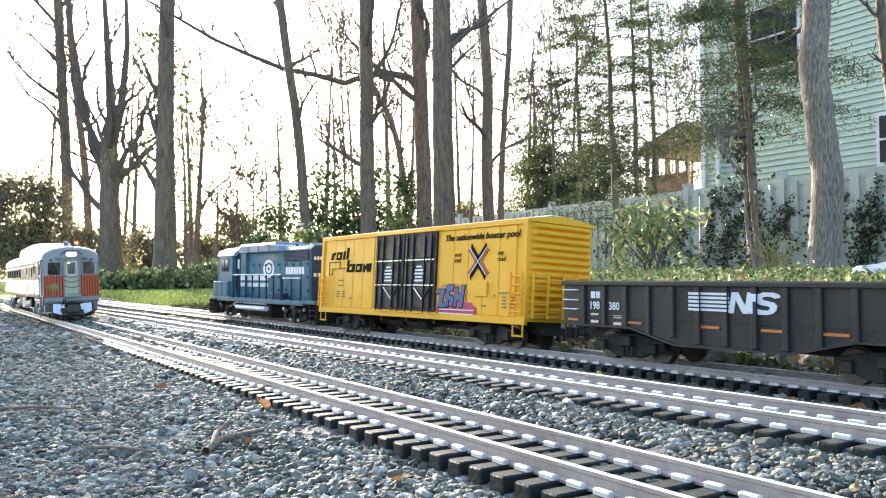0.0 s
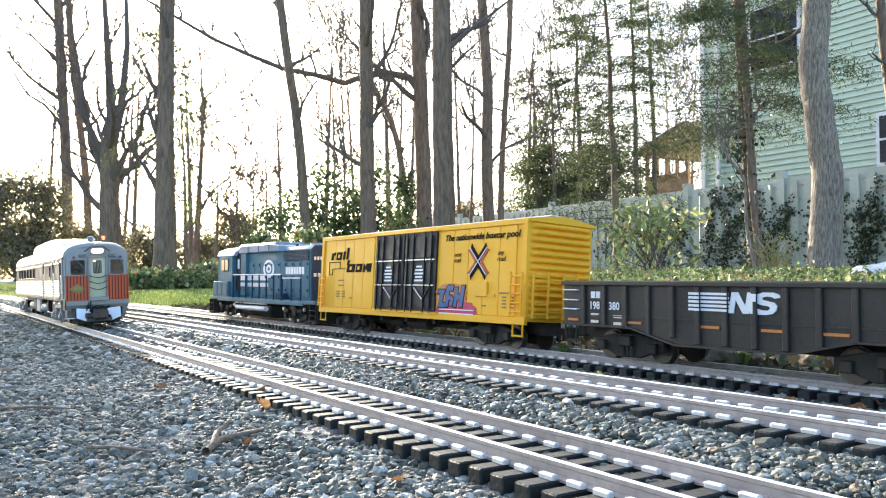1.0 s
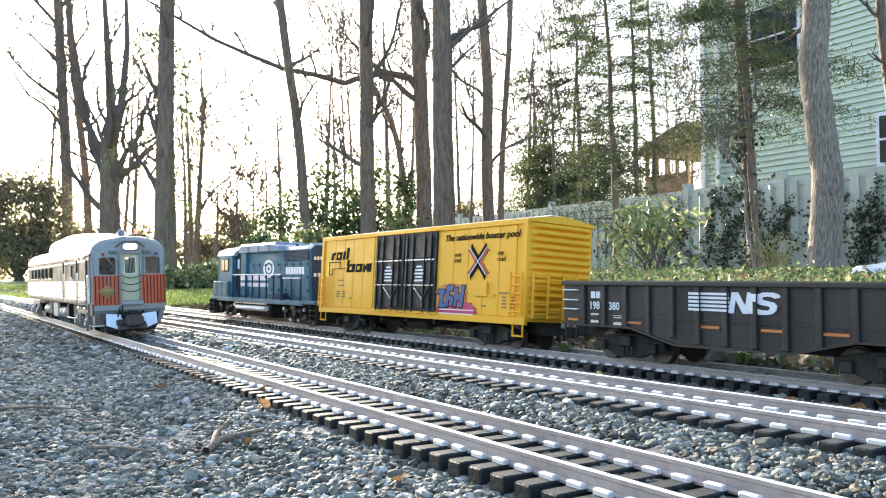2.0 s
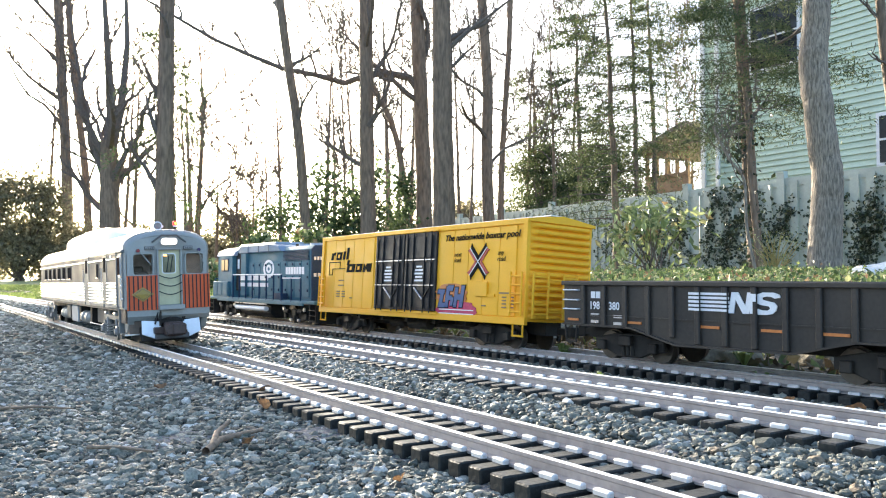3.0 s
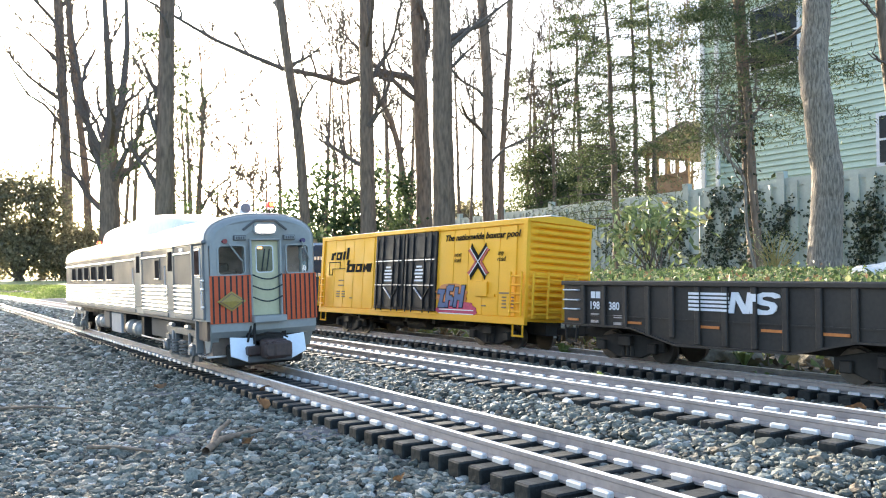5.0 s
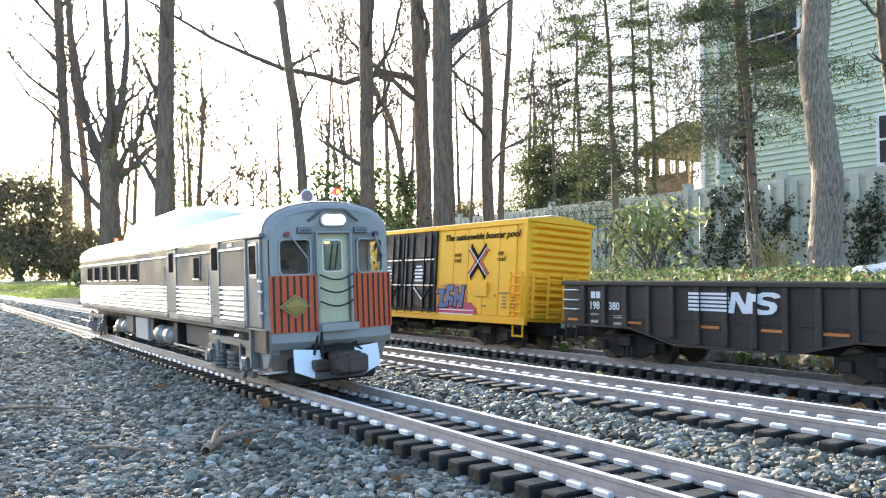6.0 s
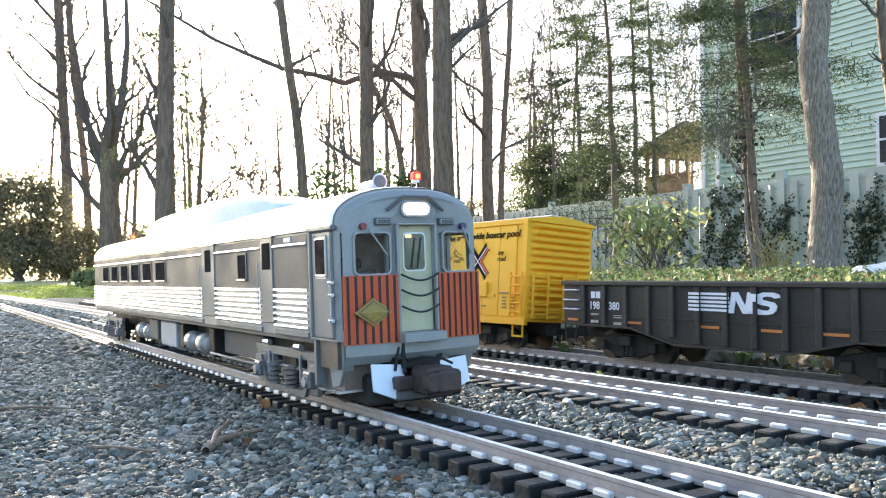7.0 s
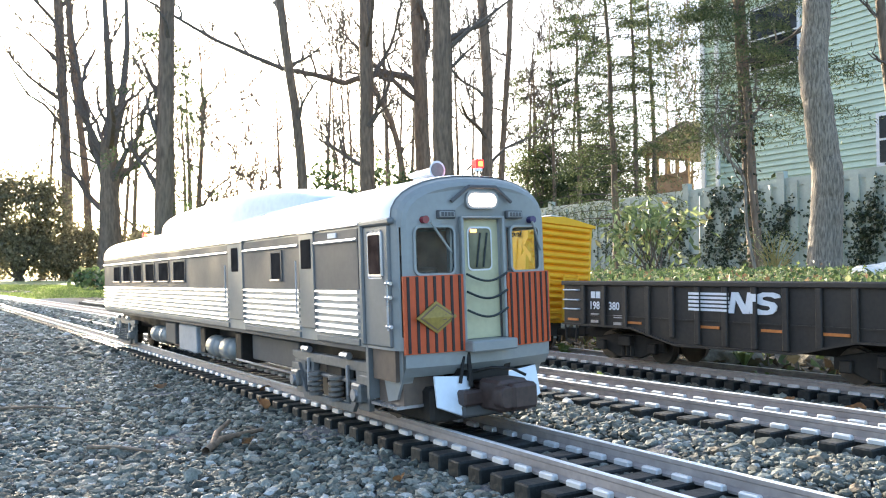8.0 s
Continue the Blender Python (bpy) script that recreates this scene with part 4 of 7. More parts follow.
def fallen_leaf(x, y, z, size, turn, seed):
    rs = random.Random(seed)
    vs, fs = [], []
    for i in range(7):
        u = i / 6
        w = size * 0.42 * math.sin(math.pi * min(1, u * 1.05 + 0.02)) ** 0.8
        for k in (-1, 0, 1):
            vs.append((size * (u - 0.5), k * w, size * (0.22 * abs(k) + 0.18 * math.sin(u * 4 + seed)) + rs.uniform(0, 0.0006)))
    for i in range(6):
        for k in (0, 1):
            b = i * 3 + k
            fs.append((b, b + 3, b + 4, b + 1))
    ob = new("fallen_leaf", mesh_of("fallen_leaf", vs, fs, M_DRYLEAF, True))
    ob.matrix_basis = pose(x, y, z, rs.uniform(-20, 20), rs.uniform(-20, 20), turn)
    return tagged(ob, "curled dry brown leaf lying on the gravel", "leaf", "dry leaves")


M_STICK = material("dry_stick", (0.26, 0.18, 0.12), 0.8, grain=0.3, grain_size=250, stain=0.3, stain_size=50, bump=0.4)
M_DRYLEAF = material("dry_leaf", (0.3, 0.17, 0.09), 0.7, grain=0.25, grain_size=200, vary=0.35, through_light=0.3)
M_ROCK = material("brown_rock", (0.22, 0.18, 0.12), 0.9, grain=0.35, grain_size=120, stain=0.4, stain_size=15, bump=0.9)
M_PALEROCK = material("pale_rock", (0.7, 0.69, 0.67), 0.8, grain=0.15, grain_size=30, stain=0.25, stain_size=5, bump=0.8)
build_fence_ivy()
rock("large pale rock on the ivy bank", 2.69, 5.0, 0.09, (0.22, 0.16, 0.10), M_PALEROCK, 3)
rk = random.Random(21)
for k in range(34):
    s = -0.75 + 2.3 * rk.random()
    q = rk.uniform(0.79, 1.05)
    p = ALONG * s + ACROSS * q
    e = rk.uniform(0.012, 0.045)
    rock("rough brown rock in the bank behind the siding", p.x, p.y, float(ground_height(p.x, p.y)), (e * 1.4, e, e * 0.8), M_ROCK, 30 + k)
stick("forked dry brown stick lying on the gravel", [(-0.131, 0.456, 0.004), (-0.129, 0.479, 0.006), (-0.122, 0.5, 0.005), (-0.114, 0.52, 0.004)], 0.0024)
stick("forked dry brown stick lying on the gravel", [(-0.130, 0.466, 0.005), (-0.133, 0.486, 0.009), (-0.131, 0.506, 0.012)], 0.0022)
stick("thin straight dry twig lying on the gravel", [(-0.201, 0.467, 0.004), (-0.18, 0.461, 0.005), (-0.16, 0.455, 0.004)], 0.0013)
stick("thin straight dry twig lying on the gravel", [(-0.33, 0.60, 0.004), (-0.30, 0.606, 0.005), (-0.27, 0.603, 0.004)], 0.0012)
for k, (x, y, e) in enumerate(((-0.140, 0.655, 0.013), (-0.130, 0.596, 0.013), (-0.113, 0.479, 0.010), (-0.24, 0.70, 0.010), (0.26, 0.62, 0.012), (0.285, 0.57, 0.013), (0.33, 0.62, 0.012), (-0.02, 0.39, 0.008), (0.05, 0.33, 0.009))):
    fallen_leaf(x, y, float(ground_height(x, y)) + 0.0035, e, k * 67, k)
wire, wf = tube([(-0.048, 0.742, 0.0095), (-0.023, 0.752, 0.0125), (0.003, 0.760, 0.0180), (0.022, 0.756, 0.0160), (0.040, 0.748, 0.0100)], [0.0013] * 5, 6)
tagged(new("cable", mesh_of("cable", wire, wf.tolist(), M_TIE, True)), "short black cable bent over the gravel", "cable")
for k, (x, y, e, n) in enumerate(((0.127, 0.665, 0.012, 9), (0.145, 0.985, 0.022, 16), (0.285, 0.735, 0.016, 12), (0.02, 1.36, 0.02, 14), (0.385, 0.72, 0.024, 18), (0.08, 1.03, 0.012, 10), (-0.2, 1.55, 0.025, 16), (0.33, 0.9, 0.03, 16), (0.22, 1.15, 0.03, 16), (0.47, 0.78, 0.03, 18))):
    weed(x, y, float(ground_height(x, y)) + 0.002, e, n, 40 + k)


# ---- rolling stock: shared ----
M_YELLOW = material("boxcar_yellow", (0.98, 0.485, 0.03), 0.5, spec=0.25, grain=0.03, grain_size=500, stain=0.05, stain_size=18, vary=0.02)
M_BLACK = material("black_paint", (0.013, 0.013, 0.014), 0.5, spec=0.3, grain=0.15, grain_size=400, stain=0.12, stain_size=30)
M_GON = material("gondola_black", (0.037, 0.032, 0.028), 0.5, spec=0.35, grain=0.15, grain_size=300, stain=0.22, stain_size=14)
M_UNDER = material("underframe_black", (0.012, 0.0108, 0.010), 0.65, spec=0.3, grain=0.3, grain_size=300, stain=0.35, stain_size=25)
M_BLUE = material("locomotive_blue", (0.068, 0.185, 0.235), 0.6, spec=0.15, grain=0.08, grain_size=300, stain=0.15, stain_size=18)
M_NAVY = material("dark_blue_paint", (0.02, 0.05, 0.10), 0.6, spec=0.2, grain=0.1, grain_size=300, stain=0.15, stain_size=18)
M_LETTER = material("white_lettering", (0.8, 0.82, 0.84), 0.5, grain=0.05, grain_size=500)
M_INK = material("black_lettering", (0.010, 0.010, 0.010), 0.85, spec=0.1, grain=0.1, grain_size=400)
M_RED = material("red_marking", (0.40, 0.022, 0.016), 0.5, grain=0.05, grain_size=400)
M_ORANGE = material("orange_marking", (0.62, 0.2, 0.05), 0.5, grain=0.1, grain_size=400)
M_SPRAY_BLUE = material("spray_blue", (0.002, 0.075, 0.23), 0.5, grain=0.1, grain_size=300)
M_SPRAY_PINK = material("spray_pink", (0.52, 0.025, 0.10), 0.6, grain=0.25, grain_size=260)
M_WHEEL = material("wheel_steel", (0.13, 0.115, 0.10), 0.42, metal=0.8, grain=0.1, grain_size=300, stain=0.4, stain_size=60)
M_STEEL = material("brushed_steel", (0.62, 0.63, 0.66), 0.32, metal=0.85, grain=0.06, grain_size=250, stain=0.1, stain_size=20)
M_FLUTE = material("bright_fluting", (0.85, 0.85, 0.87), 0.25, metal=0.9, grain=0.04, grain_size=300)
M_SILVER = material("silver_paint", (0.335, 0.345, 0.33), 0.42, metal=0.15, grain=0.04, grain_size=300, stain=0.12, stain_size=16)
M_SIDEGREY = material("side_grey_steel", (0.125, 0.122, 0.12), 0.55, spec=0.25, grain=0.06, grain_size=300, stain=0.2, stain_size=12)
# silver roof raised to near-white: the low sun's glare is in the colour
M_ROOF_SUNLIT = material("roof_silver_sunlit", (0.86, 0.87, 0.88), 0.35, metal=0.0, grain=0.05, grain_size=200, stain=0.1, stain_size=14)
M_DARKGLASS = material("dark_window", (0.045, 0.040, 0.037), 0.5, spec=0.0, grain=0.3, grain_size=60)
M_CABGLASS = material("cab_window", (0.085, 0.055, 0.045), 0.45, spec=0.0, grain=0.4, grain_size=90)
M_STRIPE_OR = material("orange_red_board", (0.68, 0.098, 0.022), 0.45, grain=0.05, grain_size=300, stain=0.08, stain_size=40)
M_STRIPE_BK = material("black_stripe", (0.03, 0.018, 0.015), 0.5, grain=0.1, grain_size=300)
M_GOLD = material("gold_herald", (0.36, 0.24, 0.05), 0.4, grain=0.15, grain_size=500)
M_CREAM = material("pale_green_door", (0.60, 0.56, 0.35), 0.5, grain=0.05, grain_size=300, stain=0.1, stain_size=30)
M_CHAIN = material("chain_dark", (0.05, 0.055, 0.05), 0.5, metal=0.4, grain=0.2, grain_size=800)
M_PLOW = material("plow_white", (0.82, 0.87, 0.92), 0.25, grain=0.03, grain_size=300)
M_COUPLER = material("coupler_brown", (0.075, 0.045, 0.036), 0.5, grain=0.2, grain_size=300)
M_LAMP = glowing("headlight_lit", (1.0, 0.82, 0.80), 1.6)
M_BEACON = glowing("beacon_lit", (1.0, 0.02, 0.02), 0.7)
M_AMBER = glowing("cab_lamp_lit", (1.0, 0.4, 0.12), 1.2)
M_REDLENS = material("red_lens", (0.25, 0.02, 0.03), 0.15)
M_BLUELENS = material("blue_lens", (0.05, 0.03, 0.12), 0.15)


def joined_boxes(rows, bevel=0.0):
    bm = bmesh.new()
    for r in rows:
        add_box(bm, *r, bevel)
    return bm


def wheel_mesh(r):
    bm = bmesh.new()
    add_rod(bm, (0, -0.0028, 0), (0, 0.0028, 0), r, seg=20)
    add_rod(bm, (0, 0.0028, 0), (0, 0.0040, 0), r + 0.0016, seg=20)
    add_rod(bm, (0, -0.0036, 0), (0, -0.0026, 0), r * 0.72, r * 0.6, seg=20)
    add_rod(bm, (0, -0.0060, 0), (0, -0.0030, 0), r * 0.26, seg=10)
    return bm


def freight_truck(parent, x, y, rail, half=0.034, mat=None, r=0.0145):
    """A two-axle truck: bolster, two cast sideframes with springs and four wheels."""
    mat = mat or M_UNDER
    t = part("truck", joined_boxes([(x - 0.008, x + 0.008, y - 0.045, y + 0.045, rail + 0.016, rail + 0.026)], 0.001), mat, parent)
    for s in (-1, 1):
        yy = y + s * 0.035
        out = [(x - half - 0.012, rail + 0.022), (x - half - 0.012, rail + 0.012), (x - half + 0.004, rail + 0.010), (x - 0.014, rail + 0.004),
               (x + 0.014, rail + 0.004), (x + half - 0.004, rail + 0.010), (x + half + 0.012, rail + 0.012), (x + half + 0.012, rail + 0.022),
               (x + 0.016, rail + 0.028), (x - 0.016, rail + 0.028)]
        part("sideframe", prism(out, 1, yy - 0.003, yy + 0.003, 0.0008), mat, t)
        for k in (-0.006, 0.0, 0.006):
            part("spring", rod((x + k, yy + s * 0.0035, rail + 0.006), (x + k, yy + s * 0.0035, rail + 0.02), 0.0024), mat, t)
        for k in (-1, 1):
            part("axle_box", box(x + k * half - 0.005, x + k * half + 0.005, yy + s * 0.002, yy + s * 0.008, rail + 0.010, rail + 0.020, 0.001), mat, t)
            w = part("wheel", wheel_mesh(r), M_WHEEL, t)
            w.matrix_basis = pose(x + k * half, y + s * 0.0245, rail + r, 0, 0, 180 if s > 0 else 0)
    return t


def ladder(parent, x0, x1, y, z0, z1, rungs, mat, thick=0.0015, axis=0):
    """Two stiles with round rungs, standing proud of a wall."""
    bm = bmesh.new()
    for k in (x0, x1):
        a, b = ((k, y, z0), (k, y, z1)) if axis == 0 else ((y, k, z0), (y, k, z1))
        add_rod(bm, a, b, thick, seg=6)
    for i in range(rungs):
        z = z0 + (z1 - z0) * (i + 0.5) / rungs
        a, b = ((x0, y, z), (x1, y, z)) if axis == 0 else ((y, x0, z), (y, x1, z))
        add_rod(bm, a, b, thick * 0.8, seg=6)
    return part("ladder", bm, mat, parent)


def coupler(parent, x, y, z, way, mat):
    bm = joined_boxes([(x, x + way * 0.018, y - 0.004, y + 0.004, z - 0.004, z + 0.004),
                       (x + way * 0.014, x + way * 0.026, y - 0.008, y + 0.005, z - 0.006, z + 0.006)], 0.001)
    return part("coupler", bm, mat, parent)


def lettering(text, size, mat, parent, x, y, z, shear=0.0, bold=0.0, flip=True, name="lettering", squeeze=1.0):
    """Words in the built-in font, raised a hair from a side wall that faces +y."""
    cu = bpy.data.curves.new(name, "FONT")
    cu.body, cu.size, cu.extrude, cu.shear, cu.offset = text, size, 0.00012, shear, bold
    cu.resolution_u = 3
    tmp = bpy.data.objects.new(name, cu)
    me = bpy.data.meshes.new_from_object(tmp)
    bpy.data.objects.remove(tmp)
    me.materials.clear()
    me.materials.append(mat)
    ob = new(name, me)
    ob.parent = parent
    k = -1 if flip else 1
    ob.matrix_basis = Matrix(((k * squeeze, 0, 0, x), (0, 0, -k, y), (0, 1, 0, z), (0, 0, 0, 1)))
    return ob


def decal(name, outline, y0, y1, mat, parent, label=""):
    """A flat painted shape on a side wall, outline in (x, z)."""
    return part(name, prism([(a, b) for a, b in outline], 1, y0, y1), mat, parent, label)


def para(x0, x1, z0, z1, slant=0.0):
    """A slanted block; slant moves its top towards the reading direction (-x)."""
    return [(x0, z0), (x1, z0), (x1 - slant, z1), (x0 - slant, z1)]


# ---- yellow boxcar ----
def build_boxcar():
    """Local x runs away along the siding, the near side is y = 0, z = 0 is the sill."""
    c = thing("boxcar", "yellow model boxcar with black double doors and graffiti", "railway car", "freight train on the siding", "", pose(0.0941, 0.9461, 0.0446, 3.34, 0.26, 124.54))
    L, B, H = 0.535, -0.107, 0.1254
    part("body", box(0.0025, L - 0.0025, B + 0.0015, -0.0015, 0.004, H - 0.002, 0.001), M_YELLOW, c)
    ridge = [(B - 0.001, H - 0.004), (0.001, H - 0.004), (0.001, H - 0.0005), (-0.03, H + 0.0036), (B / 2, H + 0.0062), (B + 0.03, H + 0.0036), (B - 0.001, H - 0.0005)]
    part("roof", prism(ridge, 0, -0.001, L + 0.001, 0.0005), M_YELLOW, c, "yellow ribbed roof")
    for k in range(14):
        x = 0.02 + k * (L - 0.04) / 13
        part("roof_rib", prism([(0.0008, H - 0.0004), (-0.03, H + 0.0040), (B / 2, H + 0.0068), (B / 2, H + 0.005), (0.0008, H - 0.002)], 0, x - 0.0015, x + 0.0015), M_YELLOW, c)
    part("roof_walk", box(0.01, L - 0.01, B / 2 - 0.010, B / 2 + 0.010, H + 0.0066, H + 0.0078), M_STEEL, c)
    part("side_sill", box(0, L, -0.003, 0.0012, 0.0, 0.0085, 0.0006), M_YELLOW, c)
    part("top_chord", box(0, L, -0.003, 0.0010, H - 0.0072, H - 0.003, 0.0005), M_YELLOW, c)
    for x in (0.004, L - 0.004):
        part("corner_post", box(x - 0.004, x + 0.004, -0.004, 0.0008, 0.0, H - 0.004, 0.0006), M_YELLOW, c)
    for x in (0.036, 0.068, 0.100, 0.132, 0.164, 0.374, 0.406, 0.438, 0.470, 0.502):
        part("side_panel", box(x - 0.0158, x + 0.0158, -0.003, -0.0004, 0.009, H - 0.0075, 0.0007), M_YELLOW, c)
    # corrugated end
    for k in range(14):
        z = 0.0105 + k * 0.0082
        out = [(0.004, z - 0.0034), (-0.0022, z - 0.0025), (-0.0040, z - 0.0008), (-0.0040, z + 0.0009), (-0.0022, z + 0.0025), (0.004, z + 0.0034)]
        part("end_rib", end_rib(out, B + 0.004, -0.005), M_YELLOW, c)
    # black double doors
    for x0, x1 in ((0.1865, 0.2665), (0.2695, 0.3495)):
        d = part("door", box(x0, x1, -0.002, 0.0015, 0.0105, 0.1185, 0.0006), M_BLACK, c, "black sliding door with lock rods")
        for k in range(3):
            z = (0.014, 0.047, 0.083)[k]
            part("door_panel", box(x0 + 0.007, x1 - 0.007, 0.0012, 0.0022, z, z + 0.030, 0.0006), M_BLACK, d)
        for k in (0.010, 0.026, 0.055, 0.071):
            part("lock_rod", rod((x0 + k, 0.0032, 0.008), (x0 + k, 0.0032, 0.1185), 0.0010, seg=6), M_BLACK, d)
        part("door_bar", box(x0 + 0.003, x1 - 0.003, 0.002, 0.0032, 0.080, 0.0812), M_STEEL, d)
        part("door_bar", box(x0 + 0.003, x1 - 0.003, 0.002, 0.0032, 0.045, 0.0462), M_STEEL, d)
        part("brace", rod((x0 + 0.028, 0.0032, 0.026), (x0 + 0.05, 0.0032, 0.042), 0.0011, seg=6), M_STEEL, d)
        part("brace", rod((x0 + 0.028, 0.0032, 0.026), (x0 + 0.012, 0.0032, 0.042), 0.0009, seg=6), M_BLACK, d)
        for i in range(5):
            w = (0.014, 0.02, 0.022, 0.018, 0.022)[i]
            part("marking", box(x0 + 0.04 - w / 2, x0 + 0.04 + w / 2, 0.0022, 0.0025, 0.070 - i * 0.0048, 0.0725 - i * 0.0048), M_LETTER, d)
    part("door_track", box(0.18, 0.356, -0.001, 0.0030, 0.0065, 0.0092, 0.0004), M_YELLOW, c)
    part("door_track", box(0.18, 0.356, -0.001, 0.0030, 0.1188, 0.1210, 0.0004), M_YELLOW, c)
    # ladders, steps, grab irons
    ladder(c, 0.004, 0.024, 0.0040, 0.010, 0.062, 5, M_YELLOW)
    ladder(c, 0.512, 0.532, 0.0040, 0.010, 0.060, 5, M_YELLOW)
    ladder(c, -0.005, -0.028, -0.0068, 0.008, 0.062, 5, M_YELLOW, axis=1)
    ladder(c, -0.052, -0.074, -0.0068, 0.008, 0.062, 5, M_YELLOW, axis=1)
    for x in (0.014, 0.521):
        bm = rod((x - 0.009, -0.001, 0.002), (x - 0.009, -0.001, -0.013), 0.0011, seg=6)
        add_rod(bm, (x + 0.009, -0.001, 0.002), (x + 0.009, -0.001, -0.013), 0.0011, seg=6)
        add_rod(bm, (x - 0.010, -0.001, -0.013), (x + 0.010, -0.001, -0.013), 0.0013, seg=6)
        part("step", bm, M_YELLOW, c)
    for z in (0.016, 0.035, 0.054):
        part("grab_iron", rod((-0.0068, -0.028, z), (-0.0068, -0.052, z), 0.0009, seg=6), M_YELLOW, c)
    # lettering and marks
    lettering("The nationwide boxcar pool", 0.0112, M_INK, c, 0.1690, 0.0004, 0.1040, 0.25, 0.00028, squeeze=1.20)
    for words, x, z in (("next", 0.146, 0.083), ("load", 0.146, 0.0755), ("any", 0.055, 0.083), ("road", 0.056, 0.0755)):
        lettering(words, 0.0085, M_INK, c, x, 0.0004, z, 0.25)
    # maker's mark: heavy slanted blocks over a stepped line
    for x0, x1, z0, z1 in ((0.5005, 0.493, 0.086, 0.0975), (0.4925, 0.4865, 0.0935, 0.0985), (0.4825, 0.4645, 0.086, 0.0985), (0.4595, 0.4525, 0.086, 0.0995),
                           (0.4475, 0.4405, 0.086, 0.105), (0.4445, 0.4185, 0.0655, 0.0785), (0.4145, 0.3955, 0.0655, 0.0785), (0.3915, 0.3665, 0.0655, 0.0785)):
        decal("mark_block", para(x0, x1, z0, z1, 0.003), -0.0008, 0.0003, M_INK, c)
    for x0, x1, z0, z1 in ((0.4595, 0.4535, 0.1015, 0.104), (0.476, 0.470, 0.089, 0.0945), (0.434, 0.4275, 0.069, 0.0745), (0.4085, 0.402, 0.069, 0.0745)):
        decal("mark_block", para(x0, x1, z0, z1, 0.0015), -0.0008, 0.0005, M_YELLOW, c)
    decal("mark_block", para(0.4445, 0.4375, 0.0770, 0.0850, 0.003), -0.0008, 0.0003, M_INK, c)
    for tip in (((0.3830, 0.0655), (0.3765, 0.0655), (0.3800, 0.0700)), ((0.3855, 0.0785), (0.3790, 0.0785), (0.3815, 0.0740))):
        decal("mark_notch", tip, -0.0008, 0.0005, M_YELLOW, c)
    for x0, x1, z0, z1 in ((0.506, 0.505, 0.062, 0.0825), (0.506, 0.468, 0.0815, 0.0828), (0.468, 0.467, 0.072, 0.0828), (0.494, 0.493, 0.062, 0.072), (0.494, 0.45, 0.0708, 0.072), (0.506, 0.493, 0.061, 0.0622)):
        decal("mark_line", para(x0, x1, z0, z1), -0.0008, 0.0003, M_INK, c)
    # crossed arrows: four arms, each black above or below and red outwards, parted by a white line
    cx, cz, q = 0.0940, 0.0758, 0.90 * math.sqrt(0.5)
    for sx in (-1, 1):
        for sz in (-1, 1):
            def arm(rows):
                return [(cx + q * (sx * u - sx * v), cz + q * (sz * u + sz * v)) for u, v in rows]
            decal("arrow", arm([(-0.002, 0.0006), (0.0265, 0.0006), (0.0295, 0.0068), (0.0255, 0.0056), (-0.002, 0.0056)]), -0.0008, 0.0007, M_INK, c)
            decal("arrow", arm([(0.004, -0.0006), (0.0265, -0.0006), (0.0290, -0.0068), (0.0250, -0.0056), (0.004, -0.0056)]), -0.0008, 0.0005, M_RED, c)
            decal("arrow_line", arm([(0.0, -0.0006), (0.0272, -0.0006), (0.0272, 0.0006), (0.0, 0.0006)]), -0.0008, 0.0009, M_LETTER, c)
    part("placard", box(0.072, 0.0955, -0.0008, 0.0022, 0.032, 0.0505, 0.0006), M_YELLOW, c)
    part("placard", box(0.058, 0.072, -0.0008, 0.0012, 0.032, 0.035), M_YELLOW, c)
    for x0, w, z in [(0.050, 0.026, 0.036)] + [(0.044 - (i % 2) * 0.014, 0.008, 0.031 - 0.004 * (i // 2)) for i in range(8)] + [(0.47, 0.018, 0.052), (0.47, 0.018, 0.044)] \
            + [(0.475 - (i % 2) * 0.018, 0.01, 0.034 - 0.004 * (i // 2)) for i in range(6)] + [(0.43, 0.008, 0.024), (0.084, 0.008, 0.020)]:
        part("data_line", box(x0 - w, x0, -0.0008, 0.0002, z, z + 0.0016), M_BROWN, c)
    # spray paint: pink cloud, blue bubble blocks, white lines
    rs = random.Random(4)
    def blob(cx, cz, w, h, n=22, rough=0.12):
        return [(cx - w * math.cos(a) * (1 + rs.uniform(-rough, rough)), cz + h * math.sin(a) * (1 + rs.uniform(-rough, rough))) for a in [i * 2 * math.pi / n for i in range(n)]]
    decal("spray_paint", blob(0.137, 0.0145, 0.045, 0.0115), -0.0008, 0.0003, M_SPRAY_PINK, c, "pink spray paint cloud")
    decal("spray_paint", blob(0.150, 0.033, 0.035, 0.0165), -0.0008, 0.00025, M_ORANGE, c, "orange spray paint haze")
    # three clusters of slanted bars, each with a dark outline and a blue fill
    glyphs = (((0.1810, 0.1650, 0.0345, 0.0400, 0.002), (0.1765, 0.1690, 0.0225, 0.0370, 0.003), (0.1790, 0.1630, 0.0165, 0.0225, 0.002)),
              ((0.1635, 0.1560, 0.0170, 0.0440, 0.004), (0.1590, 0.1460, 0.0385, 0.0455, 0.003), (0.1590, 0.1490, 0.0265, 0.0325, 0.002), (0.1515, 0.1455, 0.0190, 0.0300, 0.003)),
              ((0.1440, 0.1375, 0.0175, 0.0430, 0.004), (0.1385, 0.1290, 0.0270, 0.0340, 0.002), (0.1310, 0.1240, 0.0175, 0.0455, 0.005)))
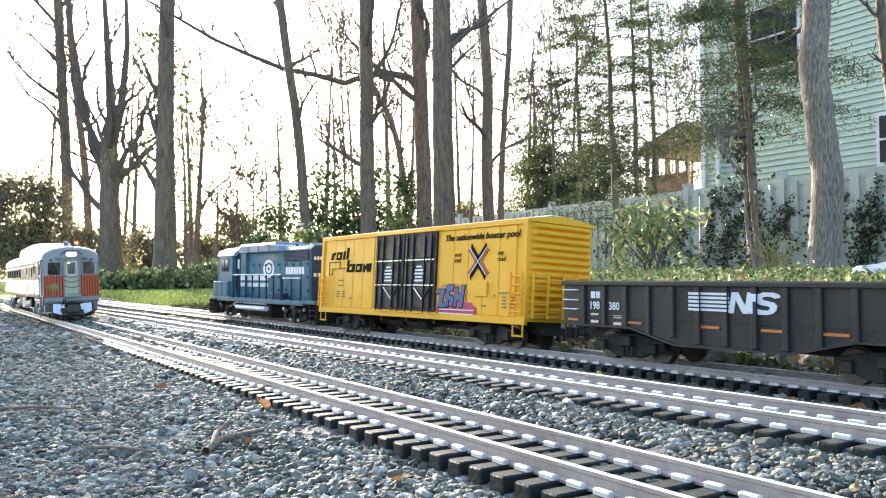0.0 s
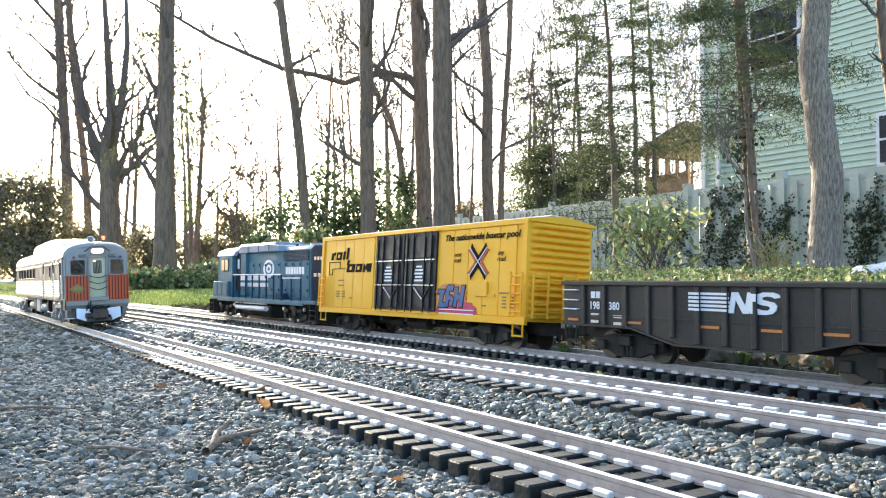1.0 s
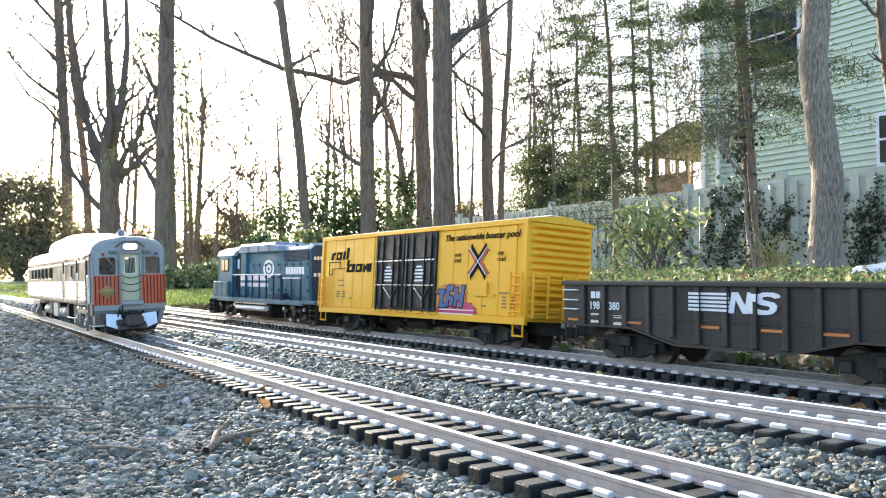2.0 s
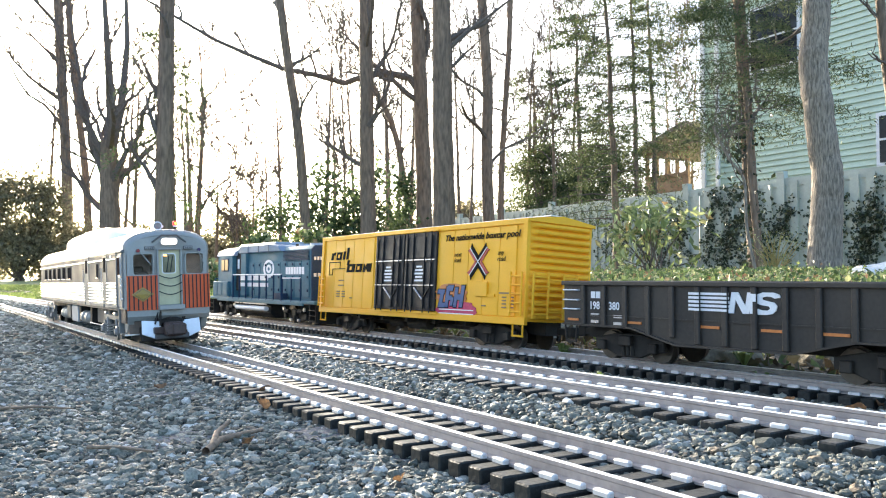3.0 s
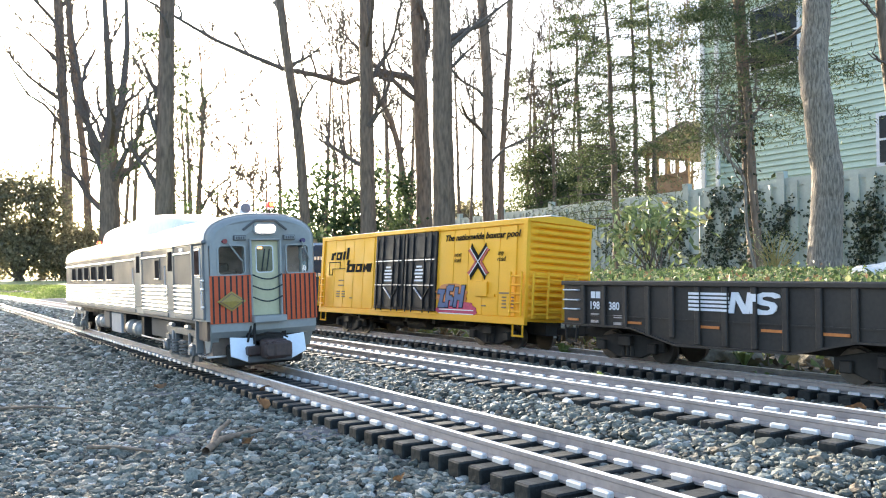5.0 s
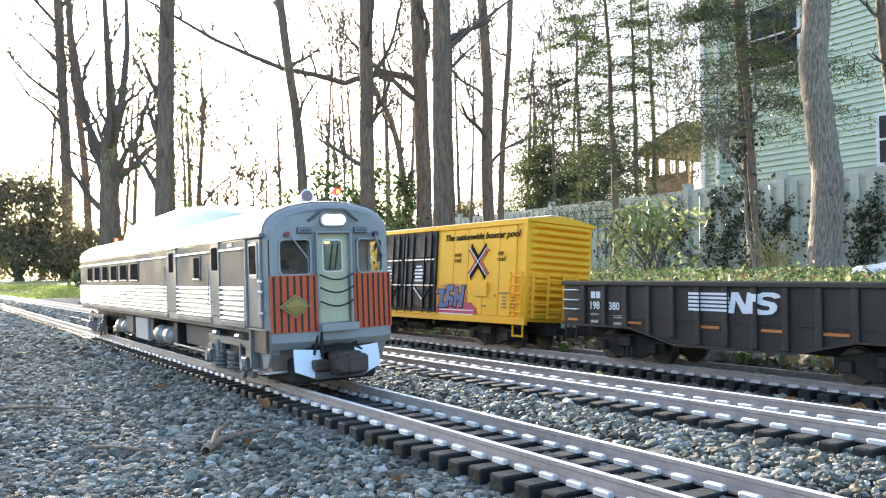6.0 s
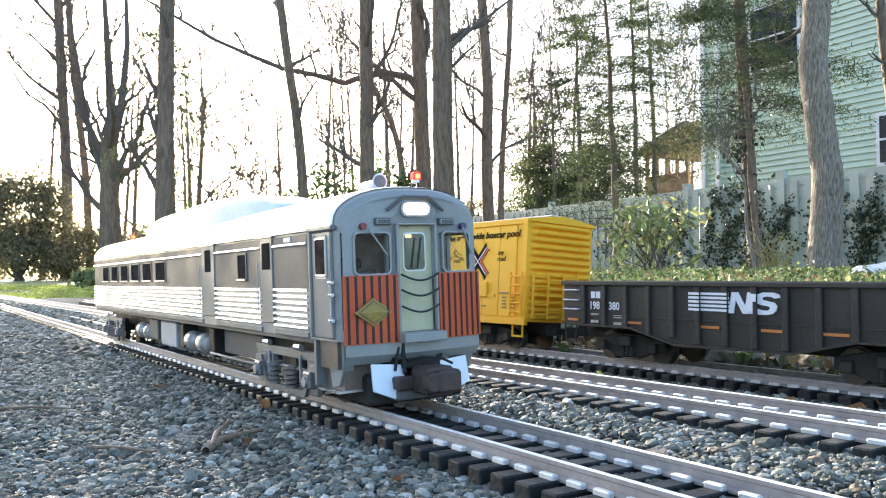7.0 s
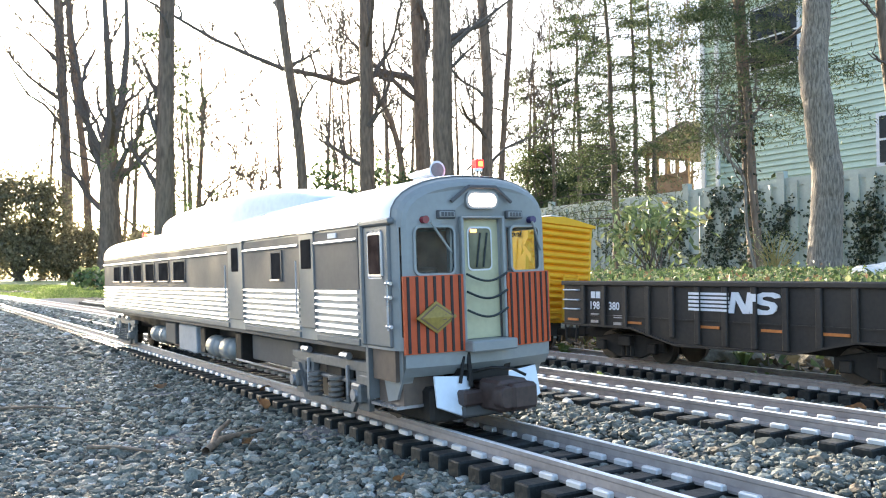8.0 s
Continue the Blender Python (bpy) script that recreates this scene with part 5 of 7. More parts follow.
    for bars in glyphs:
        for x0, x1, z0, z1, sl in bars:
            decal("spray_paint", para(x0 + 0.0012, x1 - 0.0012, z0 - 0.0012, z1 + 0.0012, sl), -0.0008, 0.0005, M_INK, c, "dark blue spray outline")
        for i, (x0, x1, z0, z1, sl) in enumerate(bars):
            decal("spray_paint", para(x0, x1, z0, z1, sl), -0.0008, 0.0007 + 0.0001 * i, M_SPRAY_BLUE, c, "blue spray paint glyph")
    for z in (0.0085, 0.0135):
        part("spray_paint", box(0.100, 0.176, -0.0008, 0.0007, z, z + 0.0012), M_LETTER, c)
    # underframe
    part("centre_sill", box(0.01, 0.525, B / 2 - 0.012, B / 2 + 0.012, -0.012, 0.006), M_UNDER, c)
    for x in (0.13, 0.2, 0.27, 0.34, 0.41):
        part("cross_bearer", box(x - 0.003, x + 0.003, B + 0.008, -0.008, -0.006, 0.005), M_UNDER, c)
    part("brake_cylinder", rod((0.24, -0.03, -0.008), (0.29, -0.03, -0.008), 0.008, seg=14), M_UNDER, c)
    part("air_tank", rod((0.31, -0.035, -0.008), (0.35, -0.035, -0.008), 0.007, seg=14), M_UNDER, c)
    part("brake_rod", rod((0.1, -0.03, -0.006), (0.45, -0.03, -0.006), 0.001, seg=6), M_UNDER, c)
    for x in (0.082, 0.453):
        freight_truck(c, x, B / 2, -0.0298)
    coupler(c, 0.0, B / 2, -0.006, -1, M_UNDER)
    coupler(c, L, B / 2, -0.006, 1, M_UNDER)


def end_rib(outline, y0, y1):
    """A pressed rib across an end wall: outline in (x, z), tapering at both ends."""
    bm = bmesh.new()
    rings = []
    for y, k in ((y0, 0.15), (y0 + 0.008, 1.0), (y1 - 0.008, 1.0), (y1, 0.15)):
        rings.append([bm.verts.new((0.004 + (a - 0.004) * k, y, b)) for a, b in outline])
    for r0, r1 in zip(rings, rings[1:]):
        for i in range(len(outline) - 1):
            bm.faces.new((r0[i], r1[i], r1[i + 1], r0[i + 1]))
    bm.faces.new(rings[0])
    bm.faces.new(rings[-1][::-1])
    bmesh.ops.recalc_face_normals(bm, faces=bm.faces)
    return bm


build_boxcar()


# ---- black gondola ----
def build_gondola():
    """An open gondola; local x runs back along the siding, the near side is y = 0, z = 0 the rail top."""
    g = thing("gondola", "black ribbed model gondola with white markings", "railway car", "freight train on the siding", "", pose(0.0941, 0.9461, 0.012, 0, 0, 124.54))
    x0, x1, B = -0.489, -0.0635, -0.105
    belly = [(x0, 0.037), (-0.389, 0.037), (-0.335, 0.0245), (-0.216, 0.0235), (-0.160, 0.037), (x1, 0.037), (x1, 0.081), (x0, 0.081)]
    for y0, y1 in ((-0.005, -0.0028), (B + 0.0028, B + 0.005)):
        part("side_wall", prism(belly, 1, y0, y1), M_GON, g)
    for e0, e1 in ((x0, x0 + 0.003), (x1 - 0.003, x1)):
        part("end_wall", box(e0, e1, B + 0.003, -0.003, 0.037, 0.081), M_GON, g)
    part("floor", box(x0 + 0.002, x1 - 0.002, B + 0.004, -0.004, 0.037, 0.041), M_UNDER, g)
    for y0, y1 in ((-0.0065, 0.0012), (B - 0.0012, B + 0.0065)):
        part("top_chord", box(x0 - 0.001, x1 + 0.001, y0, y1, 0.0795, 0.0842, 0.0008), M_GON, g)
    for e0, e1 in ((x0 - 0.001, x0 + 0.006), (x1 - 0.006, x1 + 0.001)):
        part("top_chord", box(e0, e1, B + 0.0065, -0.0065, 0.0797, 0.0840, 0.0008), M_GON, g)
    for k in range(14):
        x = -0.0946 - k * 0.02935
        low = 0.0265 if -0.335 < x < -0.216 else 0.031 if -0.37 < x < -0.18 else 0.0365
        for y0, y1 in ((-0.0032, 0.0006), (B - 0.0006, B + 0.0032)):
            part("rib", box(x - 0.0028, x + 0.0028, y0, y1, low, 0.080, 0.0009), M_GON, g)
    part("ledge", box(x0 + 0.008, x1 - 0.03, -0.0032, -0.0014, 0.0478, 0.0490), M_GON, g)
    # bent flange along the lower edge
    for (ax, az), (bx, bz) in zip(belly[:5], belly[1:6]):
        part("lower_flange", prism([(ax, az), (bx, bz), (bx, bz + 0.0018), (ax, az + 0.0018)], 1, -0.004, 0.0006), M_GON, g)
    for z in (0.0745, 0.0640, 0.0543):
        bm = rod((-0.067, 0.0022, z), (-0.0885, 0.0022, z), 0.0007, seg=6)
        for x in (-0.068, -0.0875):
            add_rod(bm, (x, 0.0022, z), (x, -0.003, z), 0.0008, seg=6)
        part("grab_iron", bm, M_LETTER, g)
    for x, w in ((-0.078, 0.016), (-0.163, 0.021), (-0.2535, 0.021), (-0.317, 0.022), (-0.372, 0.022), (-0.43, 0.02)):
        part("reflector", box(x - w / 2, x + w / 2, -0.003, -0.0017, 0.0418, 0.0442), M_ORANGE, g, "orange reflector strip")
    # road mark: stripes and slanted white blocks
    for k in range(5):
        z = 0.0742 - k * 0.0036
        part("stripe", box(-0.2735 - k * 0.0006, -0.2305, -0.003, -0.0019, z - 0.0022, z), M_LETTER, g, "white painted stripe")
    # a zigzag of three strokes and a double bend, slanted
    strokes = (((-0.2738, 0.0565), (-0.2790, 0.0565), (-0.2825, 0.0750), (-0.2773, 0.0750)), ((-0.2773, 0.0750), (-0.2838, 0.0750), (-0.2948, 0.0565), (-0.2883, 0.0565)),
               ((-0.2896, 0.0565), (-0.2948, 0.0565), (-0.2983, 0.0750), (-0.2931, 0.0750)))
    for k, o in enumerate(strokes):
        decal("mark_block", o, -0.003, -0.0017 - 0.00005 * k, M_LETTER, g)
    bend = [(-0.2985, 0.0600), (-0.3030, 0.0612), (-0.3070, 0.0600), (-0.3125, 0.0600), (-0.3150, 0.0615), (-0.3140, 0.0635), (-0.3060, 0.0645), (-0.3010, 0.0665), (-0.3000, 0.0700),
            (-0.3030, 0.0735), (-0.3080, 0.0752), (-0.3180, 0.0752), (-0.3235, 0.0735), (-0.3245, 0.0710), (-0.3190, 0.0702), (-0.3160, 0.0715), (-0.3110, 0.0718), (-0.3075, 0.0708),
            (-0.3075, 0.0690), (-0.3120, 0.0680), (-0.3185, 0.0668), (-0.3215, 0.0640), (-0.3205, 0.0600), (-0.3170, 0.0573), (-0.3110, 0.0562), (-0.3035, 0.0562), (-0.2990, 0.0578)]
    decal("mark_block", bend, -0.003, -0.0017, M_LETTER, g)
    for xr in (-0.2415, -0.2709):
        for k in range(5):
            z = 0.0742 - k * 0.0036
            part("stripe", box(xr - 0.0027, xr + 0.0027, 0.0002, 0.0008, z - 0.0022, z), M_LETTER, g, "white painted stripe")
    part("mark_block", box(-0.3028, -0.2974, 0.0002, 0.0008, 0.0672, 0.0738), M_LETTER, g)
    part("mark_block", box(-0.2998, -0.2974, 0.0002, 0.00085, 0.0569, 0.0740), M_LETTER, g)
    lettering("198", 0.0112, M_LETTER, g, -0.1025, -0.0020, 0.0550, 0, 0.0002, squeeze=0.9)
    lettering("380", 0.0112, M_LETTER, g, -0.1300, -0.0020, 0.0550, 0, 0.0002, squeeze=0.9)
    for xa in (-0.1050, -0.1122):
        part("mark_block", box(xa - 0.0058, xa, -0.003, -0.0019, 0.0662, 0.0732), M_LETTER, g)
    for xa, z in ((-0.105, 0.0505), (-0.105, 0.0435), (-0.137, 0.0495), (-0.137, 0.0425)):
        part("data_line", box(xa - 0.011, xa, -0.003, -0.0015, z - 0.0028, z), M_STEEL, g)
    bm = rod((-0.066, -0.002, 0.038), (-0.068, -0.002, 0.020), 0.0011, seg=6)
    add_rod(bm, (-0.084, -0.002, 0.038), (-0.082, -0.002, 0.020), 0.0011, seg=6)
    add_rod(bm, (-0.067, -0.002, 0.020), (-0.083, -0.002, 0.020), 0.0012, seg=6)
    part("step", bm, M_UNDER, g)
    part("centre_sill", box(x0, x1, B / 2 - 0.012, B / 2 + 0.012, 0.022, 0.038), M_UNDER, g)
    for x in (-0.145, -0.408):
        freight_truck(g, x, B / 2, 0.0028)
    coupler(g, x1, B / 2, 0.027, 1, M_UNDER)
    coupler(g, x0, B / 2, 0.027, -1, M_UNDER)


build_gondola()


# ---- blue locomotive ----
def build_locomotive():
    """A road-switcher; local x runs towards its cab end, the near side is y = 0, z = 0 the rail top."""
    n = thing("locomotive", "blue model diesel locomotive with white stripes and railings", "locomotive", "freight train on the siding", "", pose(0.0941, 0.9461, 0.012, 0, 0, 124.54))
    B = -0.105
    part("deck", box(0.553, 1.088, B, 0.0, 0.0410, 0.0465, 0.001), M_BLUE, n)
    part("side_sill", box(0.60, 1.04, -0.002, 0.001, 0.0375, 0.0435, 0.0006), M_BLUE, n)
    hood = [(-0.085, 0.0465), (-0.02, 0.0465), (-0.02, 0.139), (-0.026, 0.1455), (-0.079, 0.1455), (-0.085, 0.139)]
    part("long_hood", prism(hood, 0, 0.610, 0.955, 0.0008), M_BLUE, n)
    part("hood_end", prism([(a, b) for a, b in hood], 0, 0.606, 0.6095, 0.0006), M_NAVY, n, "dark blue hood end")
    # roof bulge: hangs over the hood, with a sloped rear end and panel joints
    part("roof_bulge", prism([(0.722, 0.1375), (0.945, 0.1375), (0.945, 0.1530), (0.775, 0.1530), (0.740, 0.1480)], 1, -0.094, -0.0115, 0.0016), M_PALE_BLUE, n, "pale blue roof bulge")
    part("bulge_crown", prism([(-0.088, 0.1530), (-0.0175, 0.1530), (-0.0240, 0.1575), (-0.0815, 0.1575)], 0, 0.775, 0.958, 0.0008), M_SILVER_BLUE, n, "pale roof crown")
    for x in (0.782, 0.835, 0.890):
        part("joint_strip", box(x - 0.0008, x + 0.0008, -0.0120, -0.0108, 0.1385, 0.1525), M_NAVY, n)
    cab = [(-0.097, 0.0465), (-0.008, 0.0465), (-0.008, 0.1335), (-0.014, 0.1430), (-0.030, 0.1500), (-0.052, 0.1525), (-0.075, 0.1500), (-0.091, 0.1430), (-0.097, 0.1335)]
    part("cab", prism(cab, 0, 0.972, 1.060, 0.0012), M_BLUE, n)
    roof = [(-0.098, 0.1340), (-0.0065, 0.1340), (-0.0125, 0.1445), (-0.030, 0.1520), (-0.052, 0.1545), (-0.075, 0.1520), (-0.0925, 0.1445)]
    part("cab_roof", prism(roof, 0, 0.962, 1.068, 0.001), M_SILVER_BLUE, n, "pale rounded cab roof")
    for x0, x1 in ((0.995, 1.014), (1.017, 1.036)):
        w = part("cab_window", box(x0 - 0.002, x1 + 0.002, -0.009, -0.0072, 0.100, 0.1285, 0.0012), M_NAVY, n)
        part("pane", box(x0, x1, -0.0078, -0.0066, 0.1022, 0.1265, 0.0008), M_PANE, w)
    # doorway beside the cab, its shade a dark plate, with a small window beyond
    part("doorway", prism([(0.936, 0.060), (0.971, 0.060), (0.971, 0.134), (0.965, 0.141), (0.942, 0.141), (0.936, 0.134)], 1, -0.0205, -0.0165, 0.0006), M_UNDER, n, "dark plate for the shaded doorway recess")
    dw = part("doorway_window", box(0.948, 0.962, -0.0170, -0.0158, 0.104, 0.128, 0.0008), M_NAVY, n)
    # white pane stands for daylight showing through the window
    part("pane", box(0.9500, 0.9600, -0.0160, -0.0154, 0.106, 0.126), M_LETTER, dw)
    part("equipment_cabinet", box(0.908, 0.936, -0.021, -0.0135, 0.050, 0.138, 0.001), M_BLUE, n)
    part("battery_box", box(0.982, 1.074, -0.012, -0.0015, 0.0465, 0.0790, 0.0012), M_BLUE, n)
    for x in (0.996, 1.028, 1.058):
        part("box_door", box(x - 0.012, x + 0.012, -0.002, -0.0006, 0.0500, 0.0755, 0.0006), M_BLUE, n)
    part("short_hood", prism([(1.060, 0.0465), (1.082, 0.0465), (1.082, 0.078), (1.076, 0.085), (1.060, 0.09)], 1, -0.08, -0.022, 0.0015), M_BLUE, n)
    for y in (-0.075, -0.04):
        part("windscreen", box(1.0595, 1.0615, y, y + 0.022, 0.108, 0.130), M_PANE, n)
    # hood doors with latches, louvres, roof fans
    for k in range(9):
        x = 0.614 + k * 0.0322
        d = part("hood_door", box(x + 0.0012, x + 0.0310, -0.021, -0.0184, 0.052, 0.1175, 0.0007), M_BLUE, n)
        for z in (0.062, 0.086, 0.110):
            part("latch", box(x + 0.004, x + 0.0075, -0.019, -0.0168, z, z + 0.0042), M_NAVY, d)
    for k in range(8):
        part("louvre", box(0.616, 0.726, -0.0212, -0.0172, 0.1195 + k * 0.0024, 0.1207 + k * 0.0024), M_NAVY, n)
    for x in (0.640, 0.690):
        part("roof_fan", rod((x, -0.0525, 0.1455), (x, -0.0525, 0.1505), 0.018, seg=18), M_SILVER_BLUE, n)
    part("exhaust", box(0.70, 0.73, -0.06, -0.045, 0.1455, 0.152), M_UNDER, n)
    # road mark: a broad arched ring that runs out into two bars, and small blocks
    for r0, r1 in ((0.0270, 0.0195), (0.0125, 0.0055)):
        bm = bmesh.new()
        k = 28
        a = [[bm.verts.new((0.797 + r * math.cos(t * 2 * math.pi / k), y, 0.1045 + 0.66 * r * math.sin(t * 2 * math.pi / k))) for t in range(k)] for r, y in ((r0, -0.0184), (r1, -0.0184), (r0, -0.0176), (r1, -0.0176))]
        for t in range(k):
            u = (t + 1) % k
            bm.faces.new((a[2][t], a[2][u], a[3][u], a[3][t]))
            bm.faces.new((a[0][t], a[0][u], a[2][u], a[2][t]))
            bm.faces.new((a[1][t], a[3][t], a[3][u], a[1][u]))
        bmesh.ops.recalc_face_normals(bm, faces=bm.faces)
        part("mark_ring", bm, M_LETTER, n, "white painted ring")
    for z0, z1 in ((0.0690, 0.0768), (0.0818, 0.0912)):
        part("stripe", box(0.800, 0.908, -0.0186, -0.0174, z0, z1), M_LETTER, n, "white painted stripe")
        part("stripe", box(0.908, 0.936, -0.0138, -0.0130, z0, z1), M_LETTER, n, "white painted stripe")
    for k in range(7):
        x = 0.7145 - k * 0.0119
        part("mark_block", box(x - 0.0088, x, -0.0186, -0.0176, 0.0935, 0.1070), M_LETTER, n)
    for k in range(4):
        part("mark_block", box(0.6050, 0.6062, -0.028 - k * 0.0060, -0.0242 - k * 0.0060, 0.119, 0.1250), M_LETTER, n)
    for k in range(2):
        part("mark_block", box(0.6050, 0.6062, -0.0285 - k * 0.008, -0.0235 - k * 0.008, 0.089, 0.0955), M_LETTER, n)
    # railings
    for a, b, z in ((0.612, 0.691, 0.0865), (0.6965, 0.947, 0.0932)):
        part("handrail", rod((a, -0.001, z), (b, -0.001, z), 0.0013, seg=6), M_LETTER, n, "white handrail")
        m = max(2, round((b - a) / 0.036))
        for k in range(m + 1):
            x = a + (b - a) * k / m
            part("stanchion", rod((x, -0.001, 0.0405), (x, -0.001, z), 0.0015, seg=6), M_NAVY, n)
    part("walkway_box", box(0.70, 0.74, -0.016, -0.005, 0.0465, 0.058, 0.0008), M_NAVY, n)
    for x in (0.557, 1.084):
        for y in (-0.01, -0.095):
            part("stanchion", rod((x, y, 0.046), (x, y, 0.085), 0.0012, seg=6), M_NAVY, n)
        part("end_rail", rod((x, -0.01, 0.085), (x, -0.095, 0.085), 0.0011, seg=6), M_NAVY, n)
    # steps and pilots
    for x0, x1 in ((0.545, 0.575), (1.06, 1.092)):
        part("pilot", box(x0 if x0 < 1 else 1.084, x1 if x0 > 1 else 0.553, B + 0.002, -0.002, 0.008, 0.04, 0.001), M_UNDER, n)
        for z in (0.012, 0.021, 0.030):
            part("step", box(x0 + 0.004, x1 - 0.004, -0.012, 0.001, z, z + 0.0015), M_UNDER, n)
        for x in (x0 + 0.003, x1 - 0.003):
            part("step_plate", box(x - 0.0008, x + 0.0008, -0.012, 0.001, 0.010, 0.04), M_UNDER, n)
    part("fuel_tank", prism([(-0.095, 0.034), (-0.010, 0.034), (-0.010, 0.018), (-0.022, 0.009), (-0.083, 0.009), (-0.095, 0.018)], 0, 0.765, 0.925, 0.001), M_UNDER, n)
    # white rod added as the highlight strip along the tank
    part("air_reservoir", rod((0.775, -0.005, 0.0268), (0.935, -0.005, 0.0268), 0.0046, seg=14), M_LETTER, n, "white rod for the bright highlight along the fuel tank")
    part("pipe", rod((0.77, -0.003, 0.036), (0.94, -0.003, 0.036), 0.0012, seg=6), M_STEEL, n)
    for x in (0.655, 1.0):
        freight_truck(n, x, B / 2, 0.0028, half=0.044, r=0.0175)
        for k in (-1, 1):
            part("journal_cap", rod((x + k * 0.044, -0.0095, 0.030), (x + k * 0.044, -0.0065, 0.030), 0.0036, seg=10), M_STEEL, n)
            part("brake_shoe", box(x + k * 0.016 - 0.004, x + k * 0.016 + 0.004, -0.012, -0.008, 0.008, 0.013, 0.0008), M_STEEL, n)
        for k in (-1, 1):
            part("brake_cylinder", rod((x + k * 0.03 - 0.009, -0.008, 0.026), (x + k * 0.03 + 0.009, -0.008, 0.026), 0.004, seg=10), M_UNDER, n)
    coupler(n, 0.553, B / 2, 0.027, -1, M_UNDER)
    coupler(n, 1.09, B / 2, 0.027, 1, M_UNDER)
    part("roof_horn", rod((1.00, -0.052, 0.1575), (0.975, -0.052, 0.1575), 0.003, 0.0015, seg=8), M_STEEL, n)


# blues paler than the hood, palest on the roofs
M_SILVER_BLUE = material("pale_blue_roof", (0.34, 0.42, 0.52), 0.4, grain=0.08, grain_size=200, stain=0.2, stain_size=18)
M_PALE_BLUE = material("pale_blue_side", (0.14, 0.24, 0.34), 0.5, spec=0.2, grain=0.08, grain_size=200, stain=0.2, stain_size=18)
build_locomotive()


# ---- silver railcar ----
HW = 0.0515


def bow(y):
    """How far the front wall bulges at y."""
    return 0.0028 + 0.0062 * (1 - (y / 0.049) ** 2)


def shell_ring(w, eave, top, low):
    """Outline of the car body across, from the near sill over the roof to the far sill."""
    pts = [(-w, low), (-w, 0.06), (-w, 0.09), (-w, eave)]
    for k in range(1, 16):
        a = math.pi * (1 - k / 16)
        pts.append((w * math.copysign(abs(math.cos(a)) ** 0.8, math.cos(a)), eave + (top - eave) * math.sin(a) ** 0.85))
    return pts + [(w, eave), (w, 0.09), (w, 0.06), (w, low)]


def loft(rings, cap=True):
    """Skins rings of 3D points."""
    bm = bmesh.new()
    vs = [[bm.verts.new(p) for p in r] for r in rings]
    for r0, r1 in zip(vs, vs[1:]):
        for i in range(len(r0) - 1):
            bm.faces.new((r0[i], r0[i + 1], r1[i + 1], r1[i]))
    if cap:
        bm.faces.new(vs[0])
        bm.faces.new(vs[-1][::-1])
    bmesh.ops.recalc_face_normals(bm, faces=bm.faces)
    return bm


def on_front(name, y0, y1, z0, z1, out, thick, mat, parent, label="", steps=6, taper=0.0):
    """A plate that follows the bowed front wall, between y0 and y1; taper pulls the lower corners in."""
    rings = []
    for k in range(steps + 1):
        y = y0 + (y1 - y0) * k / steps
        x = bow(y) + out
        rings.append([(x, y, z1), (x - thick, y, z1), (x - thick, y, z0), (x, y, z0), (x, y, z1)])
    return part(name, loft(rings), mat, parent, label)


def rounded(y0, y1, z0, z1, r):
    """Outline of a rectangle with rounded corners."""
    pts = []
    for cy, cz, a0 in ((y1 - r, z1 - r, 0), (y0 + r, z1 - r, 90), (y0 + r, z0 + r, 180), (y1 - r, z0 + r, 270)):
        pts += [(cy + r * math.cos(radians(a0 + k * 22.5)), cz + r * math.sin(radians(a0 + k * 22.5))) for k in range(5)]
    return pts


def front_pane(name, y0, y1, z0, z1, out, mat, parent, label=""):
    """A pane with rounded corners on the bowed front."""
    bm = bmesh.new()
    o = rounded(y0, y1, z0, z1, 0.003)
    a = [bm.verts.new((bow(y) + out, y, z)) for y, z in o]
    b = [bm.verts.new((bow(y) + out - 0.0008, y, z)) for y, z in o]
    bm.faces.new(a)
    bm.faces.new(b[::-1])
    for i in range(len(o)):
        j = (i + 1) % len(o)
        bm.faces.new((a[i], b[i], b[j], a[j]))
    bmesh.ops.recalc_face_normals(bm, faces=bm.faces)
    return part(name, bm, mat, parent, label)


def window_frame(parent, y0, y1, z0, z1, out):
    """A raised rim with rounded corners round a front window."""
    bm = bmesh.new()
    t = 0.0012
    inner, outer = rounded(y0, y1, z0, z1, 0.003), rounded(y0 - t, y1 + t, z0 - t, z1 + t, 0.004)
    n = len(inner)
    rows = [[bm.verts.new((bow(y) + o, y, z)) for y, z in pts] for pts, o in ((outer, -0.001), (outer, out), (inner, out), (inner, -0.001))]
    for r0, r1 in zip(rows, rows[1:]):
        for i in range(n):
            j = (i + 1) % n
            bm.faces.new((r0[i], r0[j], r1[j], r1[i]))
    bmesh.ops.recalc_face_normals(bm, faces=bm.faces)
    return part("frame", bm, M_SILVER, parent)


def hollowed(ob, boxes):
    """Cuts boxes out of a closed mesh."""
    cutters = []
    for k, b in enumerate(boxes):
        cut = part("cutter", box(*b), M_SILVER, None)
        mod = ob.modifiers.new("cut", "BOOLEAN")
        mod.operation, mod.solver, mod.object = "DIFFERENCE", "EXACT", cut
        cutters.append(cut)
    me = bpy.data.meshes.new_from_object(ob.evaluated_get(bpy.context.evaluated_depsgraph_get()))
    ob.modifiers.clear()
    ob.data = me
    for cut in cutters:
        bpy.data.objects.remove(cut)


